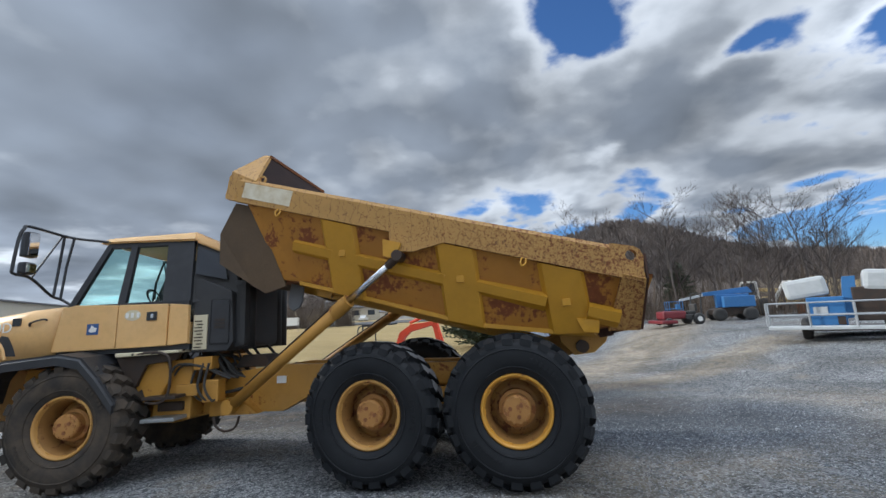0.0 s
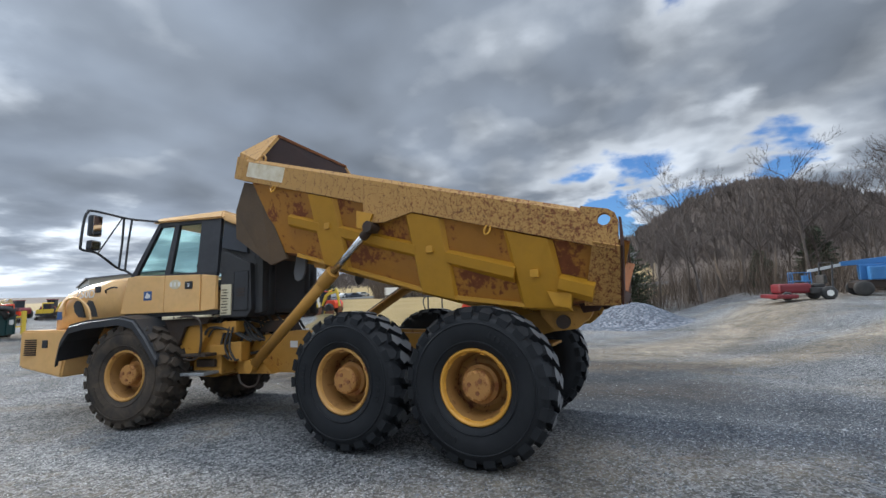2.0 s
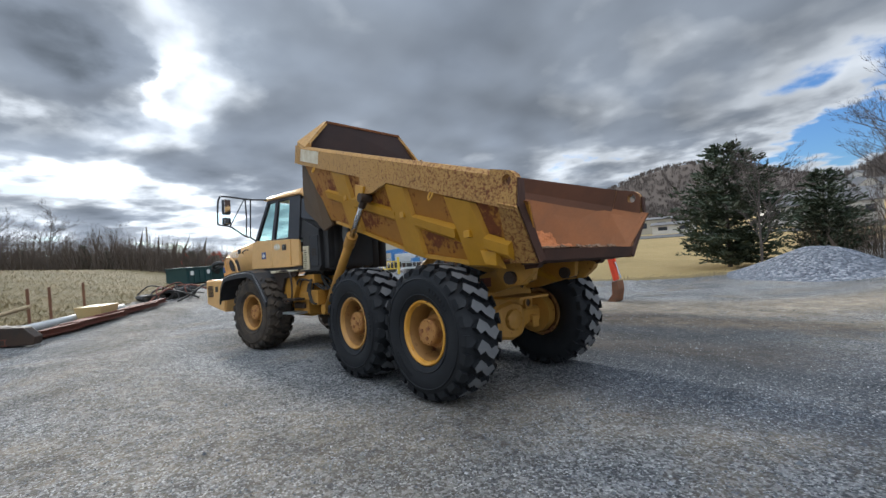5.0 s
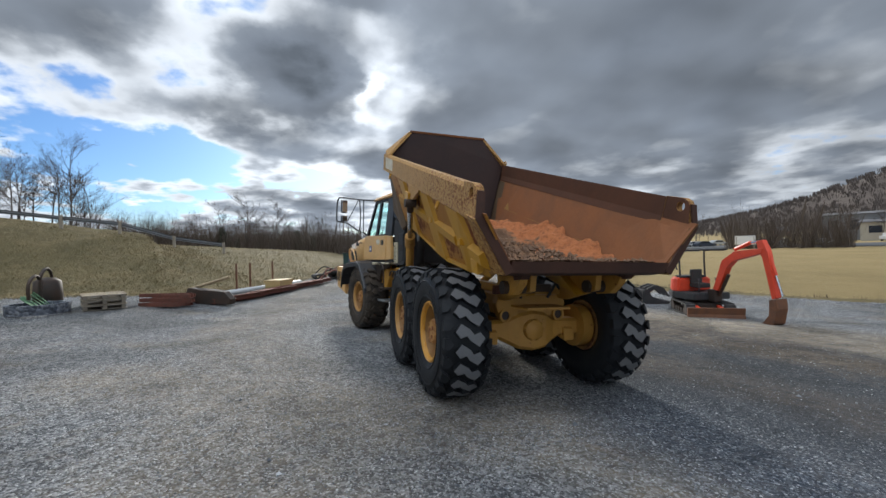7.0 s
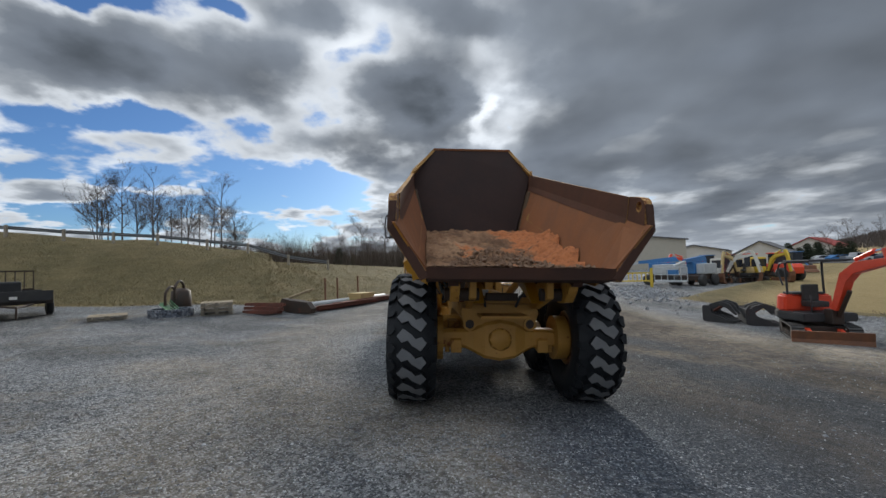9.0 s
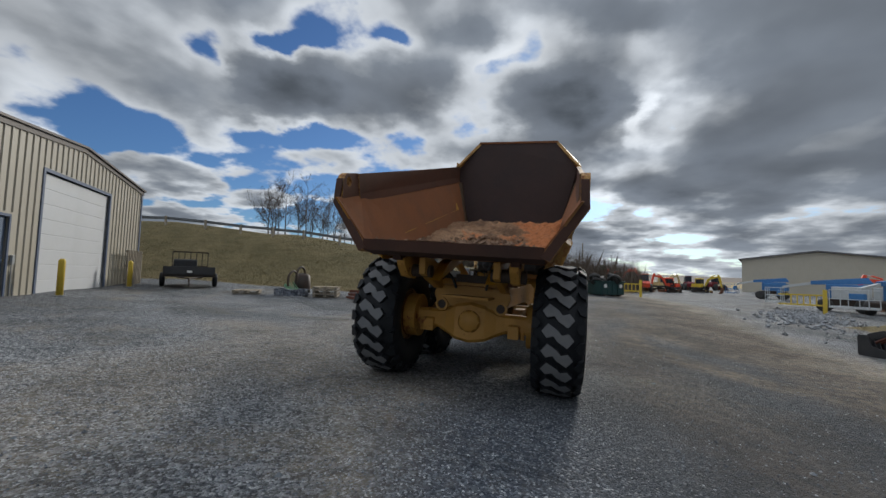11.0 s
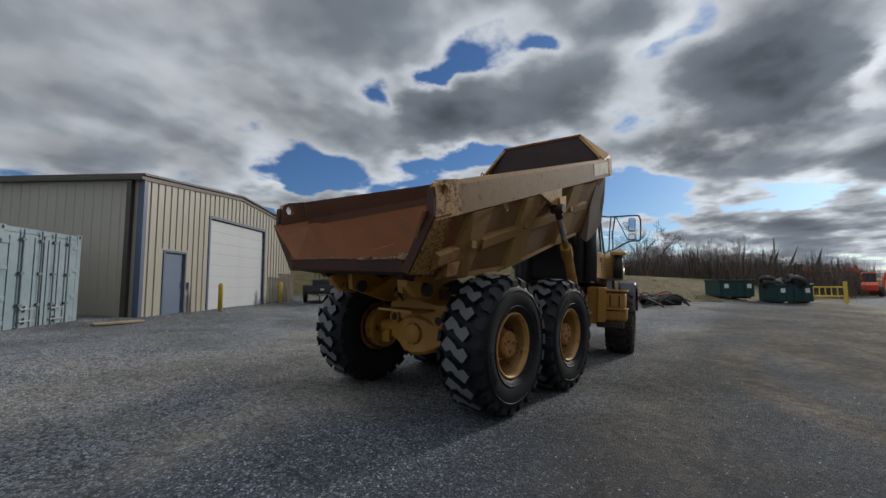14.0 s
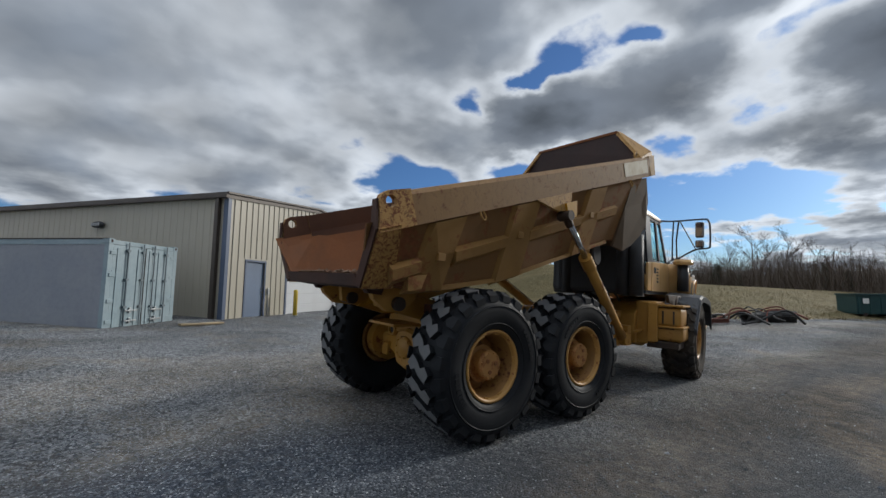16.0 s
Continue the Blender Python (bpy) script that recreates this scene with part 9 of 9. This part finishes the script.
def make_rubble():
    """Broken stone and bits of concrete dumped where the yard meets the lifts."""
    rng = random.Random(21)
    bm = bmesh.new()
    random.seed(21)
    for _ in range(420):
        x, y = rng.gauss(-20.5, 3.2), 0.0
        y = 13.0 + (-x - 20.5) * 0.42 + rng.gauss(0, 1.0)
        clod(bm, Vector((x, y, height(x, y) + 0.03)), rng.choice((0.04, 0.06, 0.08, 0.11, 0.15)))
    tagged(part("rubble", bm, "rubble", None), "scattered pale broken stone and concrete rubble", "rubble", kind="stuff")


make_rubble()


# ---- trees ----
def limb(bm, p, d, length, r, level, top, rng):
    """One bent, tapered branch with its side shoots."""
    steps = 4 if level < 2 else 2
    pts, rad = [p.copy()], [r]
    for i in range(steps):
        d = (d + Vector((rng.uniform(-1, 1), rng.uniform(-1, 1), rng.uniform(-0.3, 0.9))) * (0.13 + 0.05 * level)).normalized()
        pts.append(pts[-1] + d * (length / steps))
        rad.append(r * (1 - 0.75 * (i + 1) / steps))
    k = 6 if level == 0 else (4 if level == 1 else 3)
    ref = d.orthogonal().normalized()
    loops = []
    for q, rr in zip(pts, rad):
        b = d.cross(ref)
        loops.append([bm.verts.new(q + (ref * math.cos(2 * math.pi * j / k) + b * math.sin(2 * math.pi * j / k)) * max(rr, 0.004)) for j in range(k)])
    for u, v in zip(loops, loops[1:]):
        for j in range(k):
            bm.faces.new((u[j], u[(j + 1) % k], v[(j + 1) % k], v[j]))
    return pts, rad


def bare_tree(seed, h):
    """Meshes of a leafless tree: trunk and crown."""
    rng = random.Random(seed)
    tb, cb = bmesh.new(), bmesh.new()
    pts, rad = limb(tb, Vector((0, 0, -0.3)), Vector((rng.uniform(-0.06, 0.06), rng.uniform(-0.06, 0.06), 1)), h * 0.82, h * 0.0115, 0, True, rng)
    def grow(p, d, ln, r, level):
        q, rr = limb(cb, p, d, ln, r, level, False, rng)
        if level >= 4:
            return
        for _ in range((7, 5, 4, 3)[level - 1]):
            i = rng.randint(1, len(q) - 1)
            base = q[i]
            dd = (d + Vector((rng.uniform(-1, 1), rng.uniform(-1, 1), rng.uniform(-0.25, 0.7))) * 0.85).normalized()
            grow(base, dd, ln * rng.uniform(0.38, 0.62), max(r * 0.42, 0.006), level + 1)
    for n in range(11):
        t = 0.30 + 0.70 * n / 10
        i = min(len(pts) - 2, int(t * (len(pts) - 1)))
        f = t * (len(pts) - 1) - i
        p = pts[i].lerp(pts[i + 1], min(1, f))
        a = rng.uniform(0, 2 * math.pi)
        d = Vector((math.cos(a), math.sin(a), rng.uniform(0.5, 1.3))).normalized()
        grow(p, d, h * rng.uniform(0.22, 0.36) * (1.15 - 0.5 * t), h * 0.0050 * (1.25 - 0.6 * t), 1)
    return tb, cb


def conifer(seed, h, w):
    """Meshes of an eastern cedar-like evergreen: trunk and ragged crown of needle sprays."""
    rng = random.Random(seed)
    tb, cb = bmesh.new(), bmesh.new()
    tube(tb, (0, 0, -0.3), (0, 0, h * 0.96), h * 0.018, 7, 0.02)
    n = 420
    lead = [(Vector((0, 0, 0)), 1.0), (Vector((w * 0.10, w * 0.05, 0)), 0.90), (Vector((-w * 0.12, w * 0.02, 0)), 0.82), (Vector((w * 0.20, -w * 0.08, 0)), 0.66)]
    for i in range(n):
        off, top = lead[i % 4] if i % 3 else lead[0]
        t = rng.random() ** 1.15
        z = h * top * (0.02 + 0.96 * t)
        a = rng.uniform(0, 2 * math.pi)
        lump = 0.80 + 0.45 * noise.noise(Vector((math.cos(a) * 1.6, math.sin(a) * 1.6, z * 0.55 + seed)))
        reach = w * 0.42 * min(1.0, 0.72 + t) * (1 - t) ** 0.62 * lump * rng.uniform(0.6, 1.1) + 0.20
        out = Vector((math.cos(a), math.sin(a), 0))
        axis_ = off * min(1.0, 2.2 * t)
        start = Vector((0, 0, z)) + axis_ + out * 0.05
        tip = start + out * reach + Vector((0, 0, reach * rng.uniform(0.05, 0.55)))
        tube(cb, start, tip, 0.02, 3, 0.006)
        side = out.cross(Vector((0, 0, 1)))
        m_ = 9 + int(9 * reach / (w * 0.4))
        for k in range(m_):
            q = start.lerp(tip, 0.15 + 0.88 * (k + rng.random()) / m_)
            for s in (-1, 1):
                d = (out * rng.uniform(0.3, 1.0) + side * s * rng.uniform(0.1, 1.0) + Vector((0, 0, rng.uniform(-0.25, 0.8)))).normalized()
                ln = rng.uniform(0.25, 0.60) * (h / 9)
                nrm = d.cross(Vector((rng.uniform(-1, 1), rng.uniform(-1, 1), rng.uniform(-1, 1)))).normalized() * ln * 0.15
                v = [cb.verts.new(q), cb.verts.new(q + d * ln * 0.5 + nrm), cb.verts.new(q + d * ln), cb.verts.new(q + d * ln * 0.5 - nrm)]
                cb.faces.new(v)
    return tb, cb


def plant(name, made, m, label, crown_mat, group):
    tb, cb = made
    t = root(name, m, label, "tree", group)
    part("trunk", tb, "bark", t)
    part("crown", cb, crown_mat, t)
    return t


bare = [plant("bare_tree", bare_tree(s, h), on_ground(x, y, 0), "leafless winter tree with fine grey-brown twigs", "twig", "bare trees") for s, h, x, y in ((1, 9.0, 6.6, 31.0), (2, 10.2, 10.5, 36.0), (3, 8.2, 13.8, 34.5), (4, 9.4, 19.0, 40.0))]
random.seed(8)
spots = []
for n in range(34):
    az, d = random.uniform(-34, -3), random.uniform(36, 75)
    h = heading(az)
    spots.append((0.1 + h.x * d, -6 + h.y * d, random.uniform(0.75, 1.15)))
for n in range(24):
    az, d = random.uniform(115, 129), random.uniform(38, 50)
    h = heading(az)
    spots.append((5 + h.x * d, h.y * d, random.uniform(0.48, 0.7)))
for n in range(30):
    az, d = random.uniform(88, 116), random.uniform(50, 95)
    h = heading(az)
    spots.append((5 + h.x * d, h.y * d, random.uniform(0.42, 0.75)))
for n in range(8):
    az, d = random.uniform(-48, -33), random.uniform(60, 95)
    h = heading(az)
    spots.append((0.1 + h.x * d, -6 + h.y * d, random.uniform(0.7, 1.0)))
for n in range(26):
    az, d = random.uniform(22, 43), random.uniform(120, 175)
    h = heading(az)
    spots.append((h.x * d, h.y * d, random.uniform(0.7, 1.15)))
for n, (x, y, s) in enumerate(spots):
    copy_thing(bare[n % 4], on_ground(x, y, random.uniform(0, 360)) @ Matrix.Scale(s, 4))
tree = plant("bare_tree", bare_tree(9, 9.0), on_ground(4.95, 25.7), "slender pale leafless tree at the yard edge", "twig", "bare trees")
tree = plant("bare_tree", bare_tree(12, 6.8), on_ground(-1.6, 22.6), "thin bare sapling before the evergreen", "twig", "bare trees")

big_conifer = plant("evergreen_tree", conifer(5, 7.7, 9.4), on_ground(-3.9, 26.2), "large ragged dark green evergreen by the gravel heap", "needle", "evergreens")
copy_thing(big_conifer, on_ground(0.2, 30.0, 130) @ Matrix.Scale(0.72, 4))
small_conifer = plant("evergreen_tree", conifer(6, 5.0, 3.4), on_ground(14.3, 37.5), "dark green evergreen in the winter thicket", "needle", "evergreens")
random.seed(15)
for n in range(28):
    az, d = (random.uniform(82, 101), random.uniform(50, 85)) if n > 5 else (random.uniform(-24, -8), random.uniform(42, 60))
    h = heading(az)
    copy_thing(small_conifer, on_ground(5 + h.x * d, -2 + h.y * d, random.uniform(0, 360)) @ Matrix.Scale(random.uniform(0.45, 0.8) if n < 6 else random.uniform(0.28, 0.52), 4))


for n in range(7):
    h = heading(41.5 + n * 0.8)
    d = random.uniform(105, 140)
    copy_thing(big_conifer, on_ground(h.x * d, h.y * d, random.uniform(0, 360)) @ Matrix.Scale(random.uniform(0.42, 0.6), 4))


def make_brush():
    """Leafless scrub: sheaves of thin stems along the wood's edge and on the far bank."""
    rng = random.Random(3)
    bm = bmesh.new()

    def sheaf(x, y, h, k):
        z = height(x, y)
        for _ in range(k):
            a = rng.uniform(0, 6.283)
            lean = Vector((math.cos(a), math.sin(a), 0)) * rng.uniform(0.1, 0.5) * h
            p = Vector((x + rng.uniform(-0.5, 0.5), y + rng.uniform(-0.5, 0.5), z - 0.1))
            tip = p + lean + Vector((0, 0, h * rng.uniform(0.6, 1.1)))
            wd = Vector((-math.sin(a), math.cos(a), 0)) * 0.008 * h ** 0.5
            m_ = p.lerp(tip, 0.55) + Vector((rng.uniform(-0.1, 0.1), rng.uniform(-0.1, 0.1), 0)) * h
            v = [bm.verts.new(q) for q in (p - wd, p + wd, m_ + wd * 0.7, tip, m_ - wd * 0.7)]
            bm.faces.new(v)
            for _ in range(3):
                q = p.lerp(tip, rng.uniform(0.35, 0.9))
                e = q + Vector((rng.uniform(-1, 1), rng.uniform(-1, 1), rng.uniform(0.2, 1))) * h * 0.22
                v = [bm.verts.new(o) for o in (q - wd * 0.4, q + wd * 0.4, e)]
                bm.faces.new(v)

    for _ in range(620):
        az, d = rng.uniform(-34, 2), rng.uniform(33, 64)
        h = heading(az)
        sheaf(0.1 + h.x * d, -6 + h.y * d, rng.uniform(1.5, 4.2), 9)
    for _ in range(170):
        az, d = rng.uniform(25, 35), rng.uniform(88, 104)
        h = heading(az)
        sheaf(2 + h.x * d, -5 + h.y * d, rng.uniform(3.5, 8.5), 16)
    for _ in range(2000):
        az, d = rng.uniform(80, 117), rng.uniform(48, 90)
        h = heading(az)
        sheaf(5 + h.x * d, h.y * d, rng.uniform(1.8, 4.4), 13)
    for _ in range(900):
        x = rng.uniform(-15, 2)
        y = 11.5 + rng.random() * 12
        if -0.2 < field_off(x, y) < 1.7:
            sheaf(x, y, rng.uniform(0.10, 0.32), 14)
    tagged(part("brushwood", bm, "brush", None), "tangle of leafless brown scrub along the wood edge", "brushwood", kind="stuff")


make_brush()


def make_hill_wood():
    """Bare woodland on the hills: thousands of far, twiggy crowns."""
    rng = random.Random(7)
    verts, faces = [], []
    count = 0
    while count < 9500:
        az = rng.uniform(-45, 50)
        d = rng.uniform(170, 1000)
        h = heading(az)
        x, y = h.x * d, h.y * d
        z = height(x, y)
        if z < 7 + rng.uniform(0, 6):
            continue
        count += 1
        hh = rng.uniform(4.5, 8.5)
        for _ in range(5):
            a = rng.uniform(0, 6.283)
            w_ = rng.uniform(0.3, 0.9)
            ox, oy = rng.uniform(-2.5, 2.5), rng.uniform(-2.5, 2.5)
            b = len(verts)
            lx, ly = rng.uniform(-2, 2), rng.uniform(-2, 2)
            verts += [(x + ox - w_ * 0.25 * math.cos(a), y + oy - w_ * 0.25 * math.sin(a), z - 0.5), (x + ox + w_ * 0.25 * math.cos(a), y + oy + w_ * 0.25 * math.sin(a), z - 0.5), (x + ox + lx + w_ * math.cos(a), y + oy + ly + w_ * math.sin(a), z + hh * 0.6), (x + ox + lx, y + oy + ly, z + hh * rng.uniform(0.8, 1.1)), (x + ox + lx - w_ * math.cos(a), y + oy + ly - w_ * math.sin(a), z + hh * 0.55)]
            faces.append((b, b + 1, b + 2, b + 3, b + 4))
    me = bpy.data.meshes.new("hill_woodland")
    me.from_pydata(verts, [], faces)
    me.materials.append(M["hill_brush"])
    tagged(new("hill_woodland", me), "grey-brown leafless woodland covering the distant hills", "woodland", kind="stuff")


make_hill_wood()


# ---- loose stones and grass, last ----
def make_stones():
    rng = random.Random(2)
    bm_v, bm_f = [], []
    for _ in range(42000):
        a, r = rng.uniform(0, 6.283), 0.6 + 8.4 * rng.random() ** 0.85
        x, y = 2.2 + r * math.cos(a), -0.6 + r * math.sin(a) * 1.15
        if bank_off(x, y)[0] > -0.5 or (abs(y) < 1.6 and -8 < x < 1.2 and rng.random() < 0.6):
            continue
        s = rng.choice((0.005, 0.006, 0.008, 0.010, 0.013))
        if rng.random() < 0.004:
            s = rng.uniform(0.02, 0.035)
        z = height(x, y) + s * 0.2
        b = len(bm_v)
        th = rng.uniform(0, 3.14)
        for px, py, pz in ((1, 0, 0), (-0.9, 0.2, 0), (0.1, 0.8, 0.1), (-0.1, -0.85, 0), (0.1, 0.05, 0.8)):
            u, v = px * s * rng.uniform(0.7, 1.3), py * s * rng.uniform(0.7, 1.3)
            bm_v.append((x + u * math.cos(th) - v * math.sin(th), y + u * math.sin(th) + v * math.cos(th), z + pz * s * rng.uniform(0.6, 1.1)))
        bm_f += [(b, b + 2, b + 4), (b + 2, b + 1, b + 4), (b + 1, b + 3, b + 4), (b + 3, b, b + 4)]
    me = bpy.data.meshes.new("loose_gravel")
    me.from_pydata(bm_v, [], bm_f)

    def build(n, s, co):
        isl = n.add("ShaderNodeNewGeometry").outputs["Random Per Island"]
        link(n, n.ramp(isl, [(0.0, (0.045, 0.050, 0.057)), (0.45, (0.12, 0.132, 0.147)), (0.80, (0.22, 0.235, 0.25)), (0.95, (0.34, 0.355, 0.365)), (1.0, (0.52, 0.53, 0.53))]), s["Base Color"])
        s["Roughness"].default_value = 0.85

    M["loose_gravel"] = material("loose_gravel", build)
    me.materials.append(M["loose_gravel"])
    tagged(new("loose_gravel", me), "loose blue-grey gravel stones strewn over the yard", "gravel", kind="stuff")


make_stones()


def make_grass():
    rng = random.Random(6)
    verts, faces = [], []
    for _ in range(26000):
        seg = rng.randint(2, 8)
        (ax, ay), (bx, by) = FOOT[seg], FOOT[seg + 1]
        t = rng.random()
        dx, dy = bx - ax, by - ay
        n = math.hypot(dx, dy)
        off = 0.1 + 9.5 * rng.random() ** 1.5
        x, y = ax + dx * t - dy / n * off, ay + dy * t + dx / n * off
        if bank_off(x, y)[0] < 0.05:
            continue
        z = height(x, y)
        h = rng.uniform(0.03, 0.09)
        a = rng.uniform(0, 6.283)
        b = len(verts)
        w_ = rng.uniform(0.012, 0.03)
        verts += [(x - w_ * math.cos(a), y - w_ * math.sin(a), z - 0.02), (x + w_ * math.cos(a), y + w_ * math.sin(a), z - 0.02), (x + rng.uniform(-0.1, 0.1), y + rng.uniform(-0.1, 0.1), z + h)]
        faces.append((b, b + 1, b + 2))
    me = bpy.data.meshes.new("dry_grass")
    me.from_pydata(verts, [], faces)
    me.materials.append(M["grass_dry"])
    tagged(new("dry_grass", me), "short dry straw-coloured grass on the bank", "grass", kind="stuff")


make_grass()
